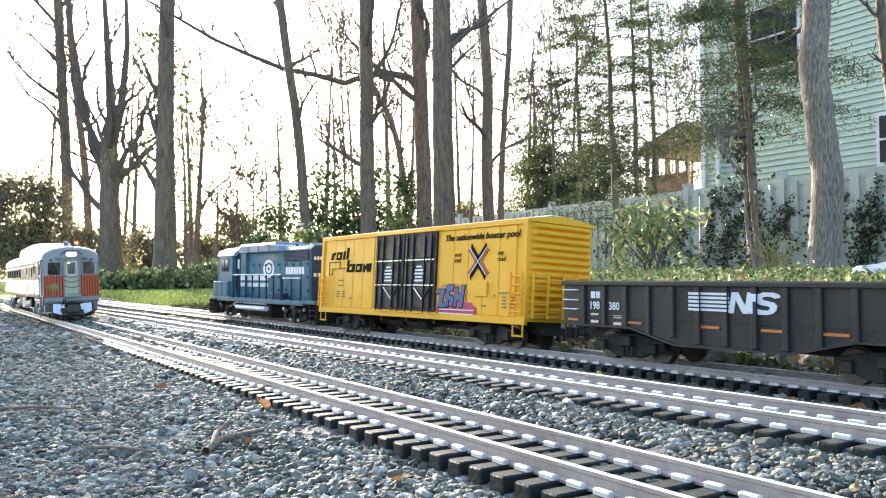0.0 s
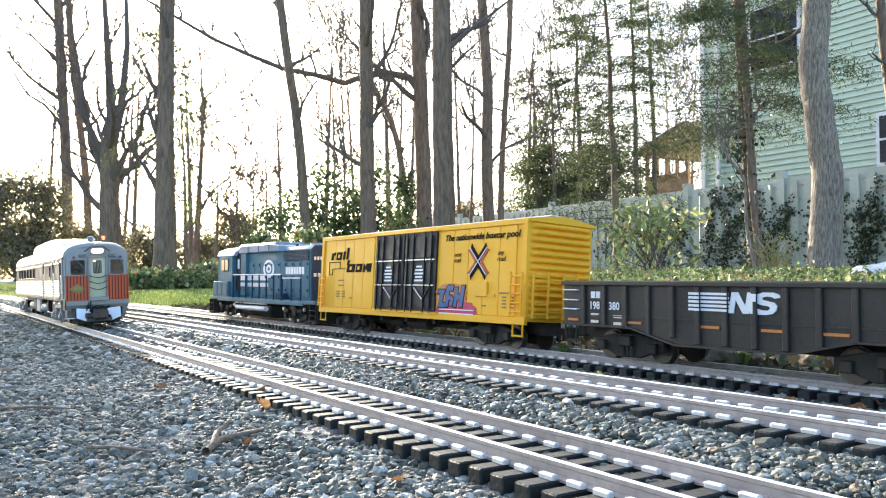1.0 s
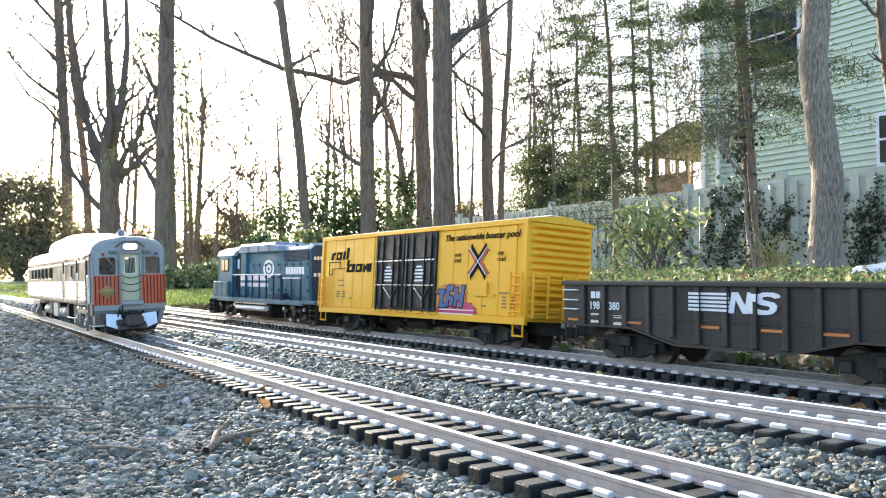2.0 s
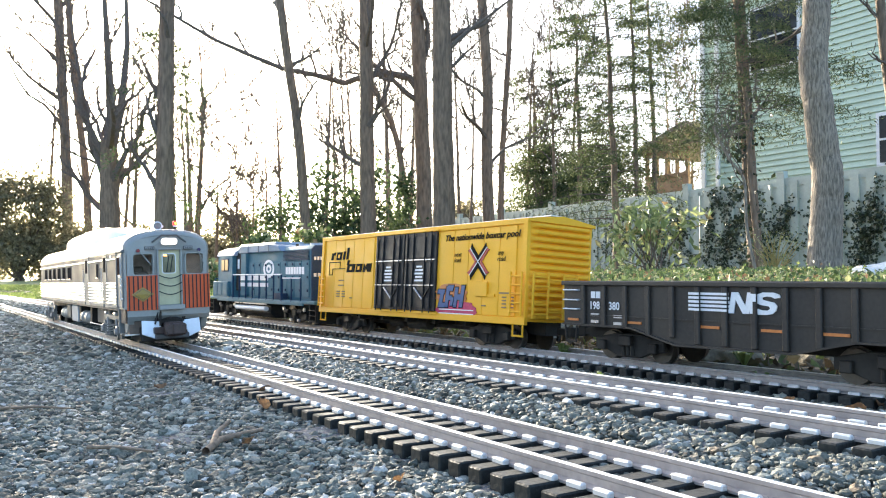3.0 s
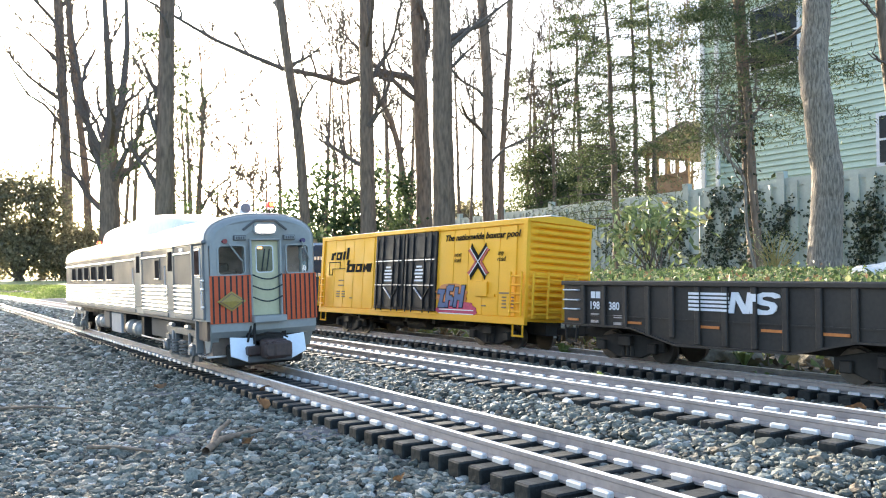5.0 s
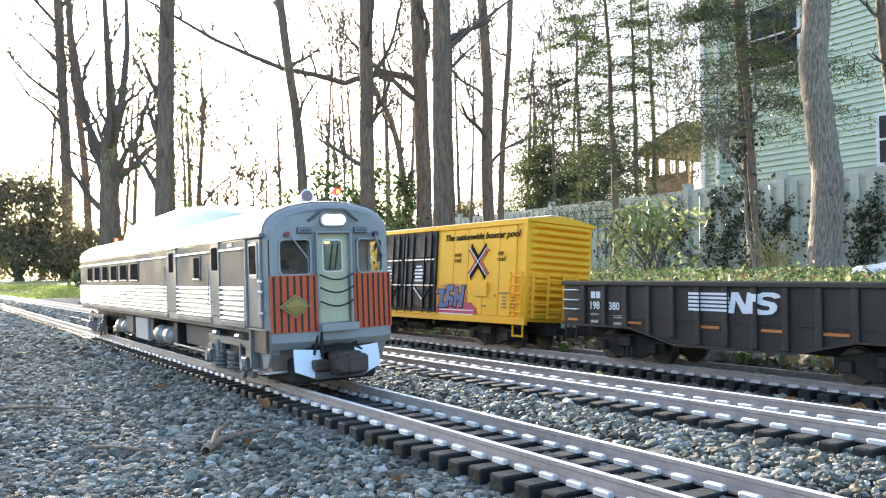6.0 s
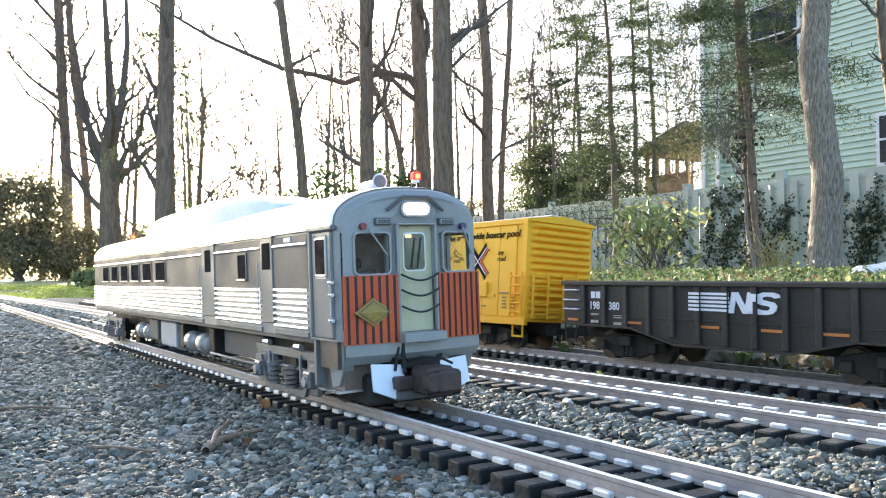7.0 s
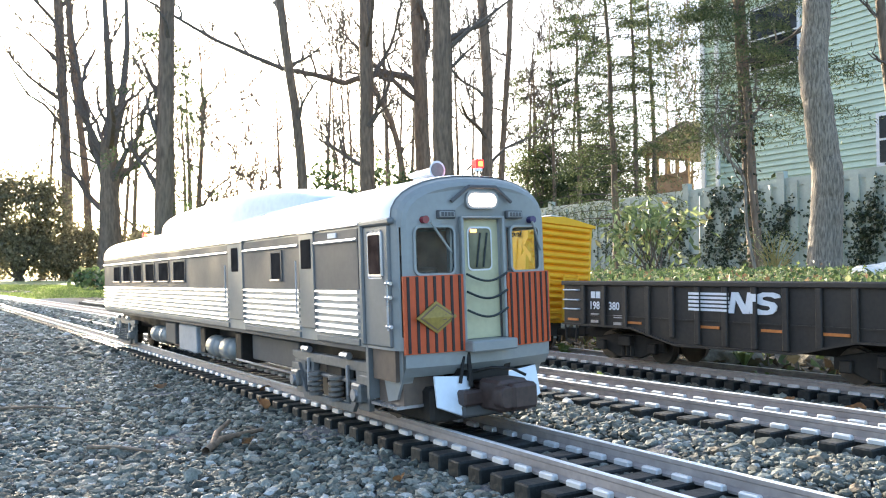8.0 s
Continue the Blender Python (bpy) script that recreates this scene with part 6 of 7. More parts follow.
def build_railcar():
    """Local x points ahead with x = 0 at the front corners, y to its left, z = 0 just over the rails."""
    c = thing("railcar", "silver fluted model railcar with orange striped front boards", "railway car", "", "", pose(0, 0, 0))
    E, T, S = 0.1095, 0.1335, 0.039
    # body: side walls up to the eave, roof above; both rounded towards the ends
    def ring(x, inset, drop, bulge=False):
        w = HW - inset
        r = shell_ring(w, E - drop * 0.4, T - drop, S)
        return [((bow(y) if bulge else 0) + x, y, z) for y, z in r]
    rings = [ring(-0.0002, 0.0060, 0.0066, True), ring(-0.0010, 0.0040, 0.0044, True), ring(-0.0030, 0.0022, 0.0025, True), ring(-0.0065, 0.0009, 0.0010, True), ring(-0.011, 0.0002, 0.0002, True), ring(-0.017, 0, 0)]
    rings += [ring(-0.2, 0, 0), ring(-0.4, 0, 0), ring(-0.6, 0, 0), ring(-0.8, 0, 0), ring(-0.848, 0, 0), ring(-0.857, 0.002, 0.003), ring(-0.861, 0.007, 0.01)]
    # the shell is hollow behind its front windows, which look through to the far side
    rings = [r + [r[0]] for r in rings]
    holes = [(-0.036, 0.0016, -0.0485, 0.0485, 0.046, 0.1045), (-0.004, 0.03, -0.0412, -0.0195, 0.0795, 0.1040), (-0.004, 0.03, 0.0195, 0.0412, 0.0795, 0.1040),
             (-0.033, -0.006, 0.045, 0.06, 0.0790, 0.1035), (0.0035, 0.03, -0.0128, 0.0128, 0.0425, 0.1088)]
    hollowed(part("body", loft(rings), M_SILVER, c, "silver painted body shell"), holes)
    cab = part("cab_bulkhead", box(-0.0355, -0.0335, -0.048, 0.048, 0.047, 0.104), M_INTERIOR, c, "brown cab bulkhead")
    part("control_stand", joined_boxes([(-0.012, -0.002, -0.040, -0.022, 0.047, 0.083), (-0.030, -0.020, -0.038, -0.024, 0.047, 0.090)], 0.002), M_BROWN_PLASTIC, cab)
    part("far_pane", box(-0.033, -0.006, 0.0500, 0.0506, 0.0790, 0.1035), M_CLEAR, c)
    # roof skin just proud of the shell, its white standing for sun glare
    def roof_ring(x, inset, drop, bulge=False):
        w = HW - inset + 0.0006
        e, t = E - drop * 0.4, T - drop + 0.0006
        pts = []
        for k in range(0, 17):
            a = math.pi * (1 - k / 16)
            pts.append((w * math.copysign(abs(math.cos(a)) ** 0.8, math.cos(a)), e + (t - e) * max(0, math.sin(a)) ** 0.85))
        return [((bow(y) if bulge else 0) + x, y, z) for y, z in pts]
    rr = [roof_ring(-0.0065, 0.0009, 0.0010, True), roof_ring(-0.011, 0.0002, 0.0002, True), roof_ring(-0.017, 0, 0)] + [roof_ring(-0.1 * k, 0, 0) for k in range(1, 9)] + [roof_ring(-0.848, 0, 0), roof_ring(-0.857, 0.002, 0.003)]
    part("roof", loft(rr, cap=False), M_ROOF_SUNLIT, c, "silver rounded roof, whitened for the sun on it", smooth=True)
    # radiator blister on the roof: steep sides, narrowing towards its front, rounded at its rear
    def blister(x, w, top):
        ring = []
        for k in range(21):
            a = math.pi * (1 - k / 20)
            ring.append((x, w * math.copysign(abs(math.cos(a)) ** 0.30, math.cos(a)), 0.112 + (top - 0.112) * max(0.0, math.sin(a)) ** 0.40))
        return ring
    rows = ((-0.165, 0.016, 0.1345), (-0.180, 0.022, 0.1390), (-0.205, 0.028, 0.1450), (-0.235, 0.034, 0.1490), (-0.265, 0.0395, 0.1510), (-0.295, 0.0445, 0.1515),
            (-0.330, 0.0465, 0.1512), (-0.490, 0.0465, 0.1485), (-0.525, 0.0445, 0.1475), (-0.560, 0.0395, 0.1455), (-0.590, 0.031, 0.1410), (-0.610, 0.020, 0.1345))
    # same sun-whitened colour as the roof
    part("roof_blister", loft([blister(*r) for r in rows]), M_ROOF_SUNLIT, c, "long raised roof blister with steep sides", smooth=True)
    y = -HW
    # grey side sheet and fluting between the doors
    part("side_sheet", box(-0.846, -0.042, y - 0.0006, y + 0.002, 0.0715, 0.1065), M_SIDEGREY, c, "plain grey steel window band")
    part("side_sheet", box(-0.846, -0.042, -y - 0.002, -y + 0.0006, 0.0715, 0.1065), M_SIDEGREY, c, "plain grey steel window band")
    for a, b in ((-0.846, -0.2835), (-0.2425, -0.1305), (-0.1025, -0.0425)):
        for k in range(7):
            z = 0.0455 + k * 0.0041
            out = [(y + 0.001, z - 0.0014), (y - 0.0012, z - 0.0011), (y - 0.0021, z - 0.0002), (y - 0.0017, z + 0.0008), (y + 0.001, z + 0.0013)]
            part("fluting", prism(out, 0, a, b), M_FLUTE, c, "bright stainless fluting")
        part("belt_rail", prism([(y + 0.001, 0.0992), (y - 0.0018, 0.0992), (y - 0.0022, 0.1000), (y - 0.0012, 0.1012), (y + 0.001, 0.1012)], 0, a, b), M_FLUTE, c)
        part("sill_rail", box(a, b, y - 0.0012, y + 0.002, 0.0392, 0.0432, 0.0005), M_SILVER_SHADED, c)
    for k in range(7):
        z = 0.0455 + k * 0.0041
        part("fluting", box(-0.846, -0.0425, -y - 0.001, -y + 0.0018, z - 0.0012, z + 0.001), M_FLUTE, c)
    part("drip_rail", box(-0.846, -0.04, y - 0.0016, y + 0.001, 0.1078, 0.1092, 0.0004), M_STEEL, c)
    # windows in the passenger part
    for x in [-0.754 + k * 0.0632 for k in range(6)] + [-0.1717]:
        w0 = 0.021 if x < -0.3 else 0.0095
        w = part("window", joined_boxes([(x - w0 - 0.0015, x + w0 + 0.0015, y - 0.0014, y, 0.0965, 0.0980), (x - w0 - 0.0015, x + w0 + 0.0015, y - 0.0018, y, 0.0765, 0.0782),
                                         (x - w0 - 0.0015, x - w0, y - 0.0014, y, 0.0782, 0.0965), (x + w0, x + w0 + 0.0015, y - 0.0014, y, 0.0782, 0.0965)]), M_SIDEGREY, c, "dark side window")
        part("sill", box(x - w0, x + w0, y - 0.0026, y, 0.0768, 0.0780), M_FLUTE, w)
        part("pane", box(x - w0, x + w0, y - 0.0009, y, 0.0782, 0.0965), M_DARKGLASS, w)
    # side doors, in the silver darkened for the shade on this side
    for a, b in ((-0.2815, -0.2445), (-0.1285, -0.1045)):
        d = part("side_door", box(a, b, y - 0.0014, y + 0.002, 0.0462, 0.1075, 0.0006), M_SILVER_SHADED, c, "silver side door")
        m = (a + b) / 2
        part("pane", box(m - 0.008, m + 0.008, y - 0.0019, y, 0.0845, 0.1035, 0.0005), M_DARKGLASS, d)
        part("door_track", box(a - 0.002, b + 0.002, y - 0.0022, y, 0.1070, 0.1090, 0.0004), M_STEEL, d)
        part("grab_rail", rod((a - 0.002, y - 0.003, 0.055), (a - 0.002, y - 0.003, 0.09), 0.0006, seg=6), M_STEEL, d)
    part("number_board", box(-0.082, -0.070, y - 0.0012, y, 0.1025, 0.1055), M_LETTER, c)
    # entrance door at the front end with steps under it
    d = part("entrance_door", joined_boxes([(-0.034, -0.005, y - 0.0010, y + 0.002, 0.0405, 0.1065)], 0.0008), M_SILVER_SHADED, c, "silver entrance door")
    part("door_surround", joined_boxes([(-0.0385, -0.034, y - 0.0022, y + 0.002, 0.0405, 0.110), (-0.0385, -0.0015, y - 0.0022, y + 0.002, 0.1065, 0.110)], 0.001), M_SILVER_SHADED, d)
    w = part("door_window", joined_boxes([(-0.0285, -0.0105, y - 0.0018, y, 0.0775, 0.1040)], 0.0015), M_STEEL, d)
    part("pane", box(-0.0268, -0.0122, y - 0.0024, y, 0.0795, 0.1022, 0.0012), M_CABGLASS, w)
    for z in (0.052, 0.0675, 0.075):
        part("hinge", rod((-0.006, y - 0.0022, z), (-0.001, y - 0.0022, z), 0.0011, seg=8), M_STEEL, d)
    part("door_grab", rod((-0.0035, y - 0.003, 0.05), (-0.0035, y - 0.003, 0.077), 0.0006, seg=6), M_STEEL, d)
    part("step_well", joined_boxes([(-0.032, -0.006, y + 0.002, -0.02, 0.022, 0.040)]), M_BROWN_PLASTIC, c, "brown step well")
    part("step_riser", box(-0.033, -0.005, y + 0.006, -0.02, 0.008, 0.024), M_BROWN_PLASTIC, c)
    part("step", box(-0.034, -0.004, y + 0.001, -0.02, 0.0075, 0.0090), M_STEEL, c)
    part("step_side", box(-0.037, -0.034, y, -0.02, 0.010, 0.040), M_SILVER_SHADED, c)
    part("skirt", box(-0.846, -0.04, y + 0.001, -y - 0.001, 0.0362, 0.0395), M_SIDEGREY, c)
    # ---- front wall ----
    for s in (-1, 1):
        lo, hi = sorted((s * 0.0148, s * 0.0490))
        p = on_front("striped_board", lo, hi, 0.0372, 0.0785, 0.0016, 0.0014, M_STRIPE_OR, c, "orange board with black vertical stripes")
        for k in range(7):
            yy = lo + (hi - lo) * (k + 0.5) / 7
            on_front("stripe", yy - 0.0007, yy + 0.0007, 0.0376, 0.0781, 0.0021, 0.0006, M_STRIPE_BK, p, steps=1)
        if s < 0:
            yc, zc = -0.0318, 0.0562
            for w, h, o, m in ((0.0128, 0.0086, 0.0028, M_GOLD), (0.0108, 0.0072, 0.0031, M_BROWN), (0.0094, 0.0062, 0.0034, M_GOLD)):
                x = bow(yc) + o
                bm = bmesh.new()
                vs = [bm.verts.new(q) for q in ((x + 0.0008, yc - w, zc), (x, yc, zc + h), (x - 0.0008 - (bow(yc) - bow(yc + w)) * 0 + 0.0012, yc + w, zc), (x, yc, zc - h))]
                bk = [bm.verts.new(v.co - Vector((0.0012, 0, 0))) for v in vs]
                bm.faces.new(vs)
                for i in range(4):
                    bm.faces.new((vs[i], bk[i], bk[(i + 1) % 4], vs[(i + 1) % 4]))
                bmesh.ops.recalc_face_normals(bm, faces=bm.faces)
                part("herald", bm, m, p, "gold diamond plate")
            x = bow(yc) + 0.0036
            part("herald", box(x - 0.001, x + 0.0002, yc - 0.0055, yc + 0.0055, zc - 0.0016, zc + 0.0012), M_BROWN, p)
        # windows
        lo, hi = sorted((s * 0.0195, s * 0.0412))
        w = front_pane("front_window", lo, hi, 0.0795, 0.1040, 0.0004, M_CLEAR, c, "clear cab window")
        window_frame(w, lo, hi, 0.0795, 0.1040, 0.0012)
        a = (bow(0.03) + 0.0032, s * 0.034, 0.1068)
        e = -0.0215 if s < 0 else 0.0425
        part("wiper", rod(a, (bow(e) + 0.0020, e, 0.0905), 0.0007, seg=6), M_SILVER, w)
        xx = bow(0.036) + 0.001
        part("marker_lamp", rod((xx - 0.003, s * 0.036, 0.1083), (xx + 0.0018, s * 0.036, 0.1083), 0.0021, seg=14), M_REDLENS if s < 0 else M_BLUELENS, c)
        xx = bow(0.0228)
        nb = part("number_board", box(xx - 0.002, xx + 0.0010, s * 0.0228 - 0.0056, s * 0.0228 + 0.0056, 0.1088, 0.1134, 0.0005), M_SIDEGREY, c, "grey number board in a dark frame")
        part("board_face", box(xx + 0.0004, xx + 0.0014, s * 0.0228 - 0.0048, s * 0.0228 + 0.0048, 0.1095, 0.1127, 0.0003), M_SILVER, nb)
        for k in range(4):
            part("mark_block", box(xx + 0.001, xx + 0.0017, s * 0.0228 - 0.0039 + k * 0.0021, s * 0.0228 - 0.0024 + k * 0.0021, 0.1100, 0.1122), M_SIDEGREY, nb)
    dx = 0.0036
    d = part("front_door", box(dx, dx + 0.0012, -0.0126, 0.0126, 0.0428, 0.1085), M_CREAM, c, "pale green end door set back behind chains")
    for yy in (-0.0137, 0.0137):
        part("door_post", box(bow(0.014) - 0.002, bow(0.014) + 0.0012, yy - 0.0009, yy + 0.0009, 0.0425, 0.1095, 0.0004), M_SILVER, d)
    part("door_head", box(bow(0.014) - 0.002, bow(0.014) + 0.0014, -0.0146, 0.0146, 0.1088, 0.1100, 0.0004), M_SILVER, d)
    w = part("door_window", prism(rounded(-0.0082, 0.0082, 0.0800, 0.1045, 0.003), 0, dx + 0.0010, dx + 0.0018), M_STEEL, d)
    part("pane", prism(rounded(-0.0072, 0.0072, 0.0810, 0.1035, 0.0025), 0, dx + 0.0012, dx + 0.0021), M_DOORGLASS, w)
    part("cab_lamp", box(dx + 0.0019, dx + 0.0026, -0.0064, -0.0022, 0.1012, 0.1030, 0.0003), M_AMBER, w, "small amber cab lamp")
    for k in (-0.001, 0.0035):
        part("grab_bar", rod((dx + 0.0026, k - 0.002, 0.082), (dx + 0.0026, k + 0.001, 0.101), 0.0006, seg=5), M_CHAIN, w)
    for z in (0.0785, 0.0690, 0.0590):
        path = [(bow(0) + 0.0025 + 0.0012 * math.sin(math.pi * k / 10), -0.0135 + 0.027 * k / 10, z - 0.0042 * math.sin(math.pi * k / 10)) for k in range(11)]
        v, f = tube(path, [0.0007] * 11, 6)
        arrays_part("chain", v, f.tolist(), M_CHAIN, d, "dark drooping safety chain")
    # headlight and its angular hood line
    h = part("headlight_housing", prism(rounded(-0.0108, 0.0108, 0.1140, 0.1238, 0.004), 0, bow(0.011) - 0.003, bow(0) + 0.0006), M_SILVER, c)
    part("headlight", prism(rounded(-0.0092, 0.0092, 0.1152, 0.1225, 0.0034), 0, bow(0) - 0.001, bow(0) + 0.0012, 0.0004), M_LAMP, h, "lit oblong headlight")
    for s in (-1, 1):
        part("hood_line", rod((bow(0.021) + 0.0010, s * 0.0200, 0.1180), (bow(0.008) + 0.0010, s * 0.0090, 0.1262), 0.0011, seg=6), M_SIDEGREY, h)
    part("hood_line", rod((bow(0.008) + 0.0010, -0.0090, 0.1262), (bow(0.008) + 0.0010, 0.0090, 0.1262), 0.0011, seg=6), M_SIDEGREY, h)
    # pilot, step plate, coupler and plow
    part("front_skirt", loft([[(bow(yy) * k + o, yy * 0.985, z) for yy in [-0.049 + 0.098 * i / 10 for i in range(11)]] for k, o, z in ((1, 0.0006, 0.040), (1, 0.0002, 0.030), (0.7, -0.003, 0.0245))], cap=False), M_SILVER, c, "silver front skirt")
    for s in (-1, 1):
        part("skirt_corner", prism([(-0.03, 0.04), (-0.002, 0.04), (-0.002, 0.026), (-0.010, 0.012), (-0.02, 0.010)], 1, s * 0.040, s * 0.047), M_SILVER, c)
        part("skirt_bracket", prism([(0.006, 0.040), (0.008, 0.034), (0.004, 0.022), (0.002, 0.024)], 1, s * 0.016 - 0.002, s * 0.016 + 0.002), M_UNDER, c)
    part("step_plate", box(0.007, 0.0180, -0.0150, 0.0150, 0.0365, 0.0425, 0.0008), M_SILVER, c, "silver step plate under the door")
    cp = part("coupler", joined_boxes([(-0.01, 0.022, -0.0055, 0.0055, 0.009, 0.020), (0.014, 0.034, -0.0105, 0.0090, 0.0060, 0.0225), (0.030, 0.0400, -0.0060, 0.0105, 0.0075, 0.0210)], 0.0018), M_COUPLER, c, "brown knuckle coupler")
    part("knuckle", prism(rounded(-0.0125, -0.0040, 0.0085, 0.0200, 0.003), 0, 0.030, 0.0385, 0.0008), M_COUPLER, cp)
    part("shank", box(0.004, 0.018, -0.0215, -0.0090, 0.0085, 0.0165, 0.0012), M_COUPLER, cp)
    v, f = tube([(0.010, -0.010, 0.0255), (0.018, -0.004, 0.0278), (0.026, 0.004, 0.0272), (0.030, 0.010, 0.0235)], [0.0008] * 4, 8)
    arrays_part("lift_bar", v, f.tolist(), M_UNDER, cp, smooth=True)
    part("hose", rod((0.008, -0.012, 0.036), (0.012, -0.0135, 0.018), 0.0013, seg=8), M_UNDER, cp)
    part("hose", rod((0.008, -0.015, 0.034), (0.010, -0.0190, 0.020), 0.0010, seg=8), M_UNDER, cp)
    part("coupler_guard", joined_boxes([(0.004, 0.010, -0.014, 0.014, 0.020, 0.026)], 0.001), M_UNDER, c)
    for s in (-1, 1):
        o = part("plow_plate", prism([(s * 0.0125, 0.0235), (s * 0.034, 0.0255), (s * 0.0345, 0.009), (s * 0.020, 0.003), (s * 0.018, 0.012), (s * 0.0125, 0.013)], 0, -0.001, 0.001, 0.0004), M_PLOW, c, "white plow plate")
        o.matrix_basis = Matrix.Translation((0.0125, 0, 0)) @ pose(0, 0, 0, 0, -12, 0)
    part("plow_foot", box(-0.002, 0.0145, -0.020, 0.020, 0.002, 0.0085, 0.001), M_SIDEGREY, c)
    part("pilot_beam", box(-0.05, 0.004, -0.034, 0.034, -0.001, 0.018, 0.002), M_UNDER, c)
    # horn and flashing beacons on the roof
    hn = part("horn", joined_boxes([(-0.060, -0.040, -0.0035, 0.0035, 0.1330, 0.1362)], 0.0008), M_STEEL, c, "chrome twin roof horn")
    for yy, x0, x1, r in ((-0.004, -0.062, -0.030, 0.0056), (0.004, -0.040, -0.066, 0.0042)):
        e = 0.006 if x1 > x0 else -0.006
        part("trumpet", rod((x0, yy, 0.1400), (x1 - e, yy, 0.1400), 0.0016, 0.0024, seg=16), M_HORN, hn)
        part("bell", rod((x1 - e, yy, 0.1400), (x1, yy, 0.1400), 0.0024, r, seg=18), M_HORN, hn)
        part("bell_mouth", rod((x1, yy, 0.1400), (x1 + e * 0.05, yy, 0.1400), r * 0.78, seg=16), M_TRUCK, hn)
        part("bracket", rod(((x0 + x1) / 2, yy, 0.1405), ((x0 + x1) / 2, yy * 0.5, 0.1350), 0.0012, seg=6), M_HORN, hn)
    for x, yy in ((-0.013, 0.0135), (-0.83, 0.0)):
        b = part("beacon", box(x - 0.0028, x + 0.0028, yy - 0.0028, yy + 0.0028, 0.1395, 0.1448, 0.0008), M_BEACON, c, "lit red beacon")
        part("beacon_core", box(x - 0.0014, x + 0.0031, yy - 0.0016, yy + 0.0016, 0.1404, 0.1436, 0.0005), M_BULB, b, "glowing orange bulb")
        part("beacon_base", rod((x, yy, 0.1378), (x, yy, 0.1396), 0.0026, seg=10), M_STEEL, b)
        for kx, ky in ((-1, -1), (1, -1), (0, 1.2)):
            part("leg", rod((x + kx * 0.0034, yy + ky * 0.003, 0.1298), (x + kx * 0.0012, yy + ky * 0.001, 0.139), 0.0005, seg=5), M_UNDER, b)
    # underbody
    part("frame", box(-0.84, -0.02, -0.030, 0.030, 0.020, 0.034), M_UNDER, c)
    for x0, x1, y0, y1, z0, z1, m in ((-0.27, -0.17, -0.038, -0.01, 0.013, 0.033, M_SIDEGREY), (-0.475, -0.41, -0.045, -0.01, 0.008, 0.034, M_BOXWHITE),
                                      (-0.40, -0.385, -0.044, 0.0, 0.010, 0.034, M_UNDER), (-0.53, -0.49, -0.045, 0.0, 0.012, 0.034, M_SIDEGREY), (-0.295, -0.28, -0.044, 0.0, 0.008, 0.034, M_UNDER)):
        part("equipment_box", box(x0, x1, y0, y1, z0, z1, 0.001), m, c)
    for x0, x1 in ((-0.378, -0.342), (-0.337, -0.302), (-0.60, -0.565), (-0.56, -0.535)):
        bm = rod((x0 + 0.006, -0.038, 0.018), (x1 - 0.006, -0.038, 0.018), 0.0095, seg=16)
        add_rod(bm, (x0, -0.038, 0.018), (x0 + 0.006, -0.038, 0.018), 0.005, 0.0095, 16)
        add_rod(bm, (x1 - 0.006, -0.038, 0.018), (x1, -0.038, 0.018), 0.0095, 0.005, 16)
        part("air_tank", bm, M_SILVER, c, "rounded silver air tank", smooth=True)
    part("brake_rod", rod((-0.29, -0.045, 0.012), (-0.15, -0.045, 0.012), 0.0009, seg=6), M_STEEL, c)
    for x in (-0.098, -0.735):
        t = part("truck", joined_boxes([(x - 0.012, x + 0.012, -0.044, 0.044, 0.010, 0.026)], 0.001), M_UNDER, c)
        for s in (-1, 1):
            yy = s * 0.0455
            top = [(x - 0.060, 0.0295), (x - 0.060, 0.0255), (x - 0.052, 0.0232), (x + 0.052, 0.0232), (x + 0.060, 0.0255), (x + 0.060, 0.0295)]
            sf = part("sideframe", prism(top, 1, yy - 0.0022, yy + 0.0022, 0.0005), M_TRUCK, t, "grey cast truck sideframe")
            drop = [(x - 0.057, 0.0215), (x - 0.057, 0.0165), (x - 0.049, 0.0165), (x - 0.037, -0.0012), (x + 0.037, -0.0012), (x + 0.049, 0.0165), (x + 0.057, 0.0165), (x + 0.057, 0.0215),
                    (x + 0.046, 0.0215), (x + 0.034, 0.0032), (x - 0.034, 0.0032), (x - 0.046, 0.0215)]
            part("equaliser", prism(drop, 1, yy + s * 0.0024 - 0.0014, yy + s * 0.0024 + 0.0014, 0.0003), M_TRUCK, sf)
            for k in (-1, 1):
                part("pedestal", prism([(x + k * 0.038, 0.0235), (x + k * 0.057, 0.0235), (x + k * 0.0545, 0.0010), (x + k * 0.0405, 0.0010)], 1, yy - 0.0018, yy + 0.0018, 0.0004), M_TRUCK, sf)
                part("frame_post", box(x + k * 0.026 - 0.0020, x + k * 0.026 + 0.0020, yy - 0.002, yy + 0.002, 0.003, 0.024, 0.0004), M_TRUCK, sf)
            for k in (-1, 1):
                part("axle_box", box(x + k * 0.047 - 0.006, x + k * 0.047 + 0.006, yy - 0.001 if s > 0 else yy - 0.007, yy + 0.007 if s > 0 else yy + 0.001, 0.006, 0.017, 0.0012), M_TRUCK, t)
                part("bearing_cap", rod((x + k * 0.047, yy + s * 0.006, 0.0105), (x + k * 0.047, yy + s * 0.0085, 0.0105), 0.0035, seg=12), M_STEEL, t)
                sp = bmesh.new()
                for j in range(5):
                    add_rod(sp, (x + k * 0.016, yy + s * 0.0045, 0.0035 + j * 0.0032), (x + k * 0.016, yy + s * 0.0045, 0.0052 + j * 0.0032), 0.0048, seg=12)
                part("spring", sp, M_TRUCK, t)
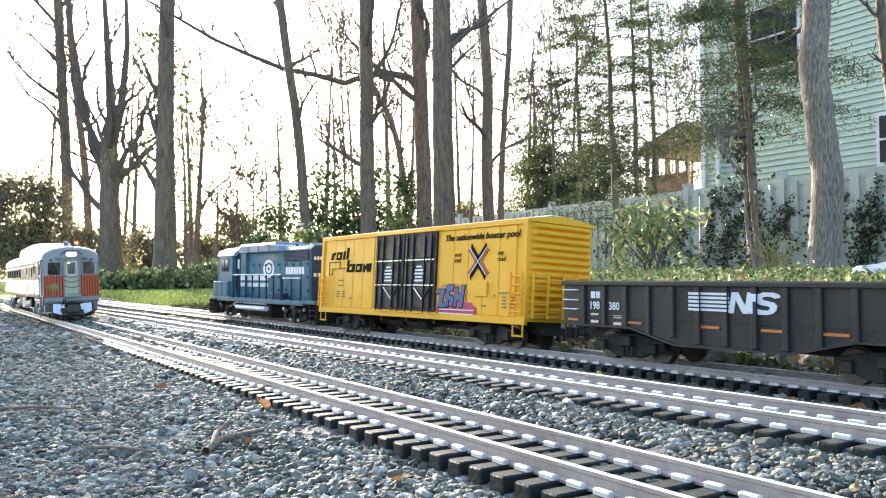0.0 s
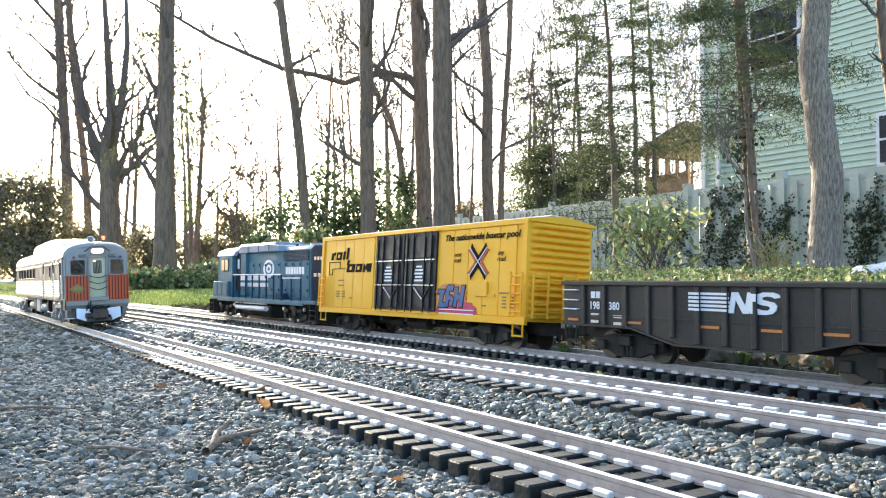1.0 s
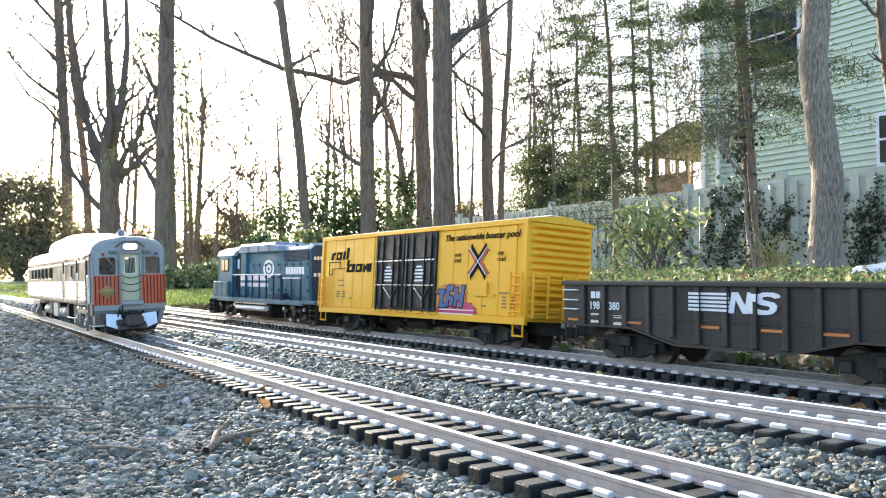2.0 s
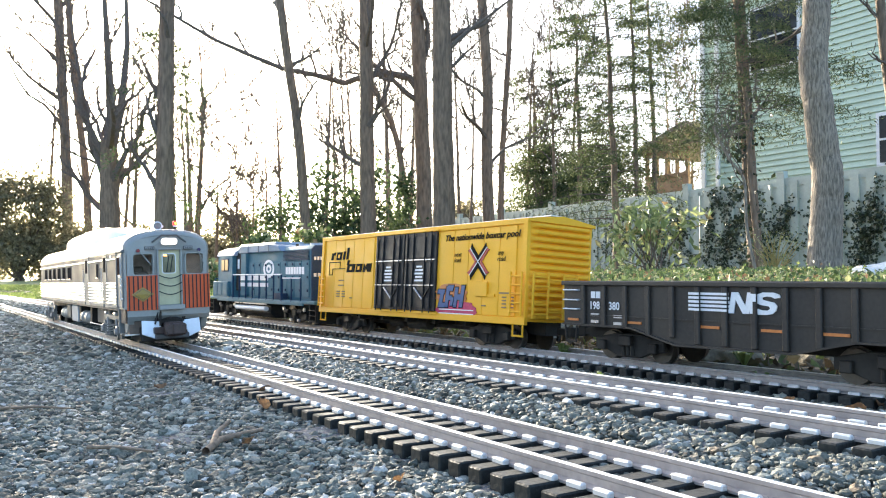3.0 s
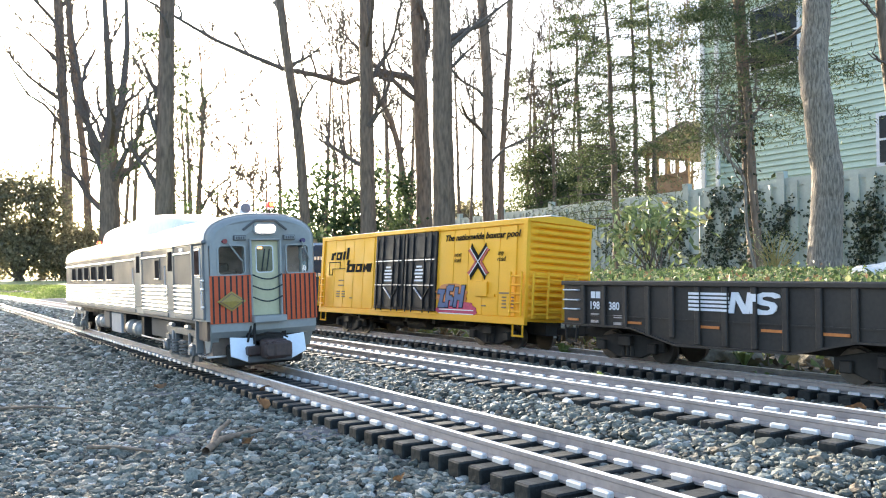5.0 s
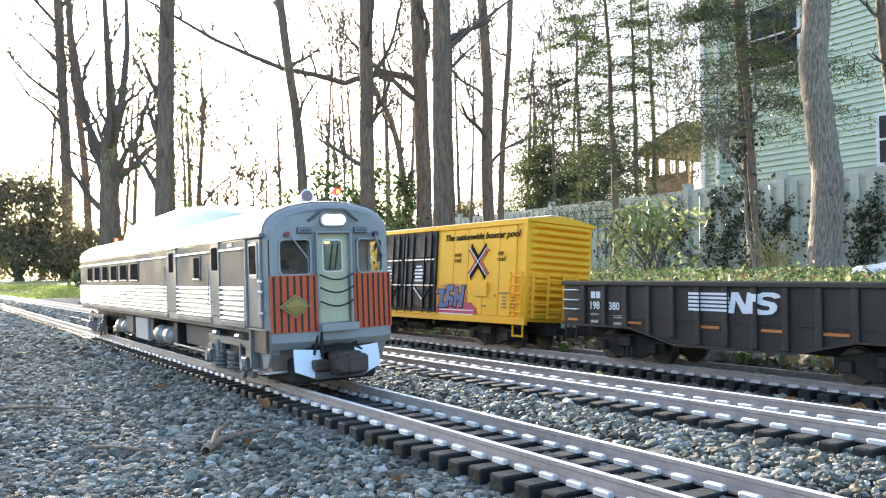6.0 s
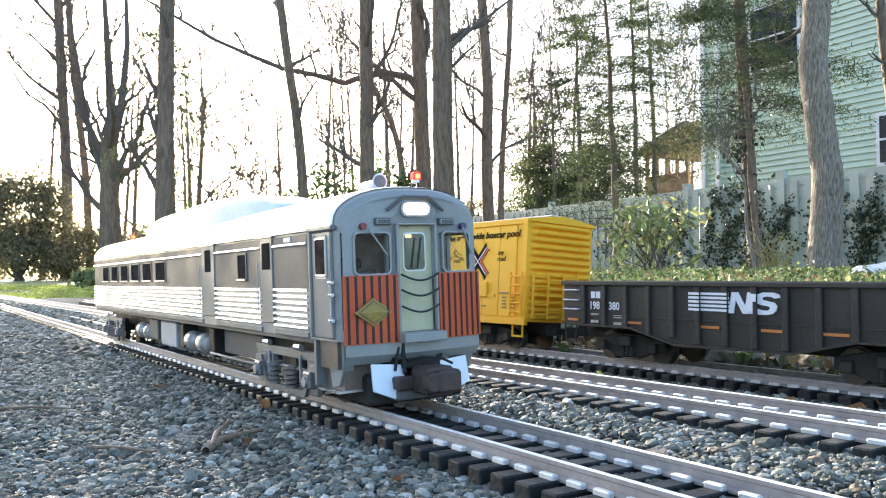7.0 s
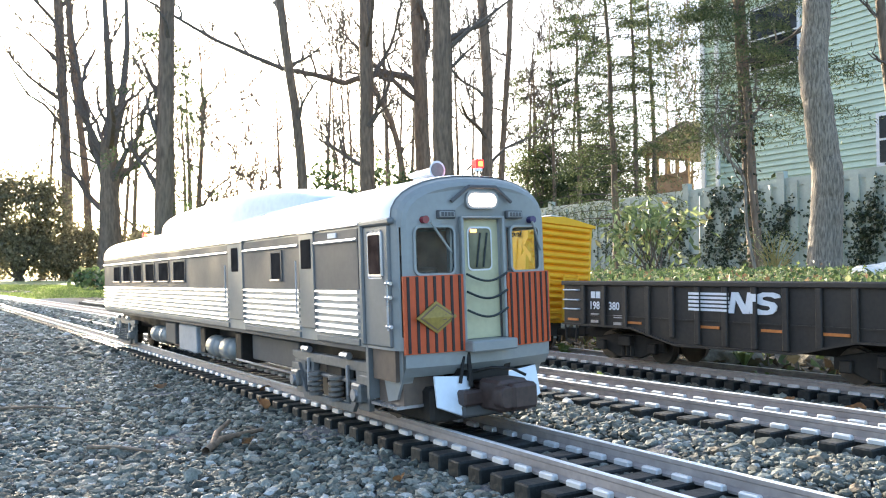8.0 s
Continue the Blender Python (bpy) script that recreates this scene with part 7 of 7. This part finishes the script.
                part("brake_cylinder", rod((x + k * 0.03 - 0.005, yy + s * 0.004, 0.0318), (x + k * 0.03 + 0.005, yy + s * 0.004, 0.0318), 0.0022, seg=12), M_STEEL, t)
                part("hanger", rod((x + k * 0.03, yy + s * 0.003, 0.008), (x + k * 0.03, yy + s * 0.003, 0.026), 0.0012, seg=6), M_STEEL, t)
                w = part("wheel", wheel_mesh(0.0165), M_WHEEL, t)
                w.matrix_basis = pose(x + k * 0.047, s * 0.0235, 0.0165 - 0.0062, 0, 0, 180 if s > 0 else 0)
            part("truck_beam", box(x - 0.05, x + 0.05, yy - 0.002, yy + 0.004, 0.0150, 0.0172, 0.0006), M_TRUCK, t)
    return c


M_HORN = material("horn_silver", (0.62, 0.66, 0.70), 0.35, metal=0.3, grain=0.05, grain_size=300)
M_BULB = glowing("beacon_bulb", (1.0, 0.35, 0.05), 1.6)
M_INTERIOR = material("brown_cab_interior", (0.56, 0.40, 0.32), 0.6, grain=0.35, grain_size=70, stain=0.3, stain_size=40)
# darker copy of the silver: the side's shade put into the colour
M_SILVER_SHADED = material("silver_shaded", (0.20, 0.208, 0.205), 0.5, metal=0.1, grain=0.04, grain_size=300, stain=0.12, stain_size=16)
M_BOXWHITE = material("grey_white_box", (0.42, 0.45, 0.48), 0.5, grain=0.08, grain_size=200, stain=0.15, stain_size=30)
M_CLEAR = glass("cab_glass_clear", (0.92, 0.95, 0.95), 0.02)
M_DOORGLASS = material("door_window_interior", (0.20, 0.19, 0.12), 0.2, spec=0.2, grain=0.3, grain_size=90)
M_TRUCK = material("truck_grey", (0.20, 0.20, 0.195), 0.45, metal=0.3, grain=0.15, grain_size=300, stain=0.3, stain_size=25)
M_BROWN_PLASTIC = material("brown_step_plastic", (0.16, 0.11, 0.08), 0.6, grain=0.15, grain_size=200, stain=0.2, stain_size=30)
railcar = build_railcar()


# ---- what moves ----
def motions():
    """The railcar rolls up along the front track and slows down."""
    def at(s):
        return pose(-0.2199 + 0.54828 * s, 0.8281 - 0.8363 * s, 0.0243 - 0.0013 * s, 2.12, -0.39, -58.0)
    run = ((0.0, -0.9039), (0.5, -0.7725), (1.0, -0.6485), (1.5, -0.5263), (3.0, -0.2045), (3.5, -0.114), (4.0, -0.0344), (4.5, 0.0401),
           (5.3, 0.1545), (6.0, 0.251), (6.5, 0.3179), (7.0, 0.3689), (7.5, 0.4061), (8.0, 0.4391))
    walk(railcar, [(t, at(s)) for t, s in run])
    # the wheels roll with the way gone
    ts, ss = [r[0] for r in run], [r[1] for r in run]
    steps = [k / 15 for k in range(121)]
    for ob in [o for o in railcar.children_recursive if o.name.split(".")[0] == "wheel"]:
        base = ob.matrix_basis.copy()
        side = -1 if base[0][0] < 0 else 1
        walk(ob, [(t, base @ Matrix.Rotation(side * (float(np.interp(t, ts, ss)) - ss[0]) / 0.0165, 4, "Y")) for t in steps])


motions()
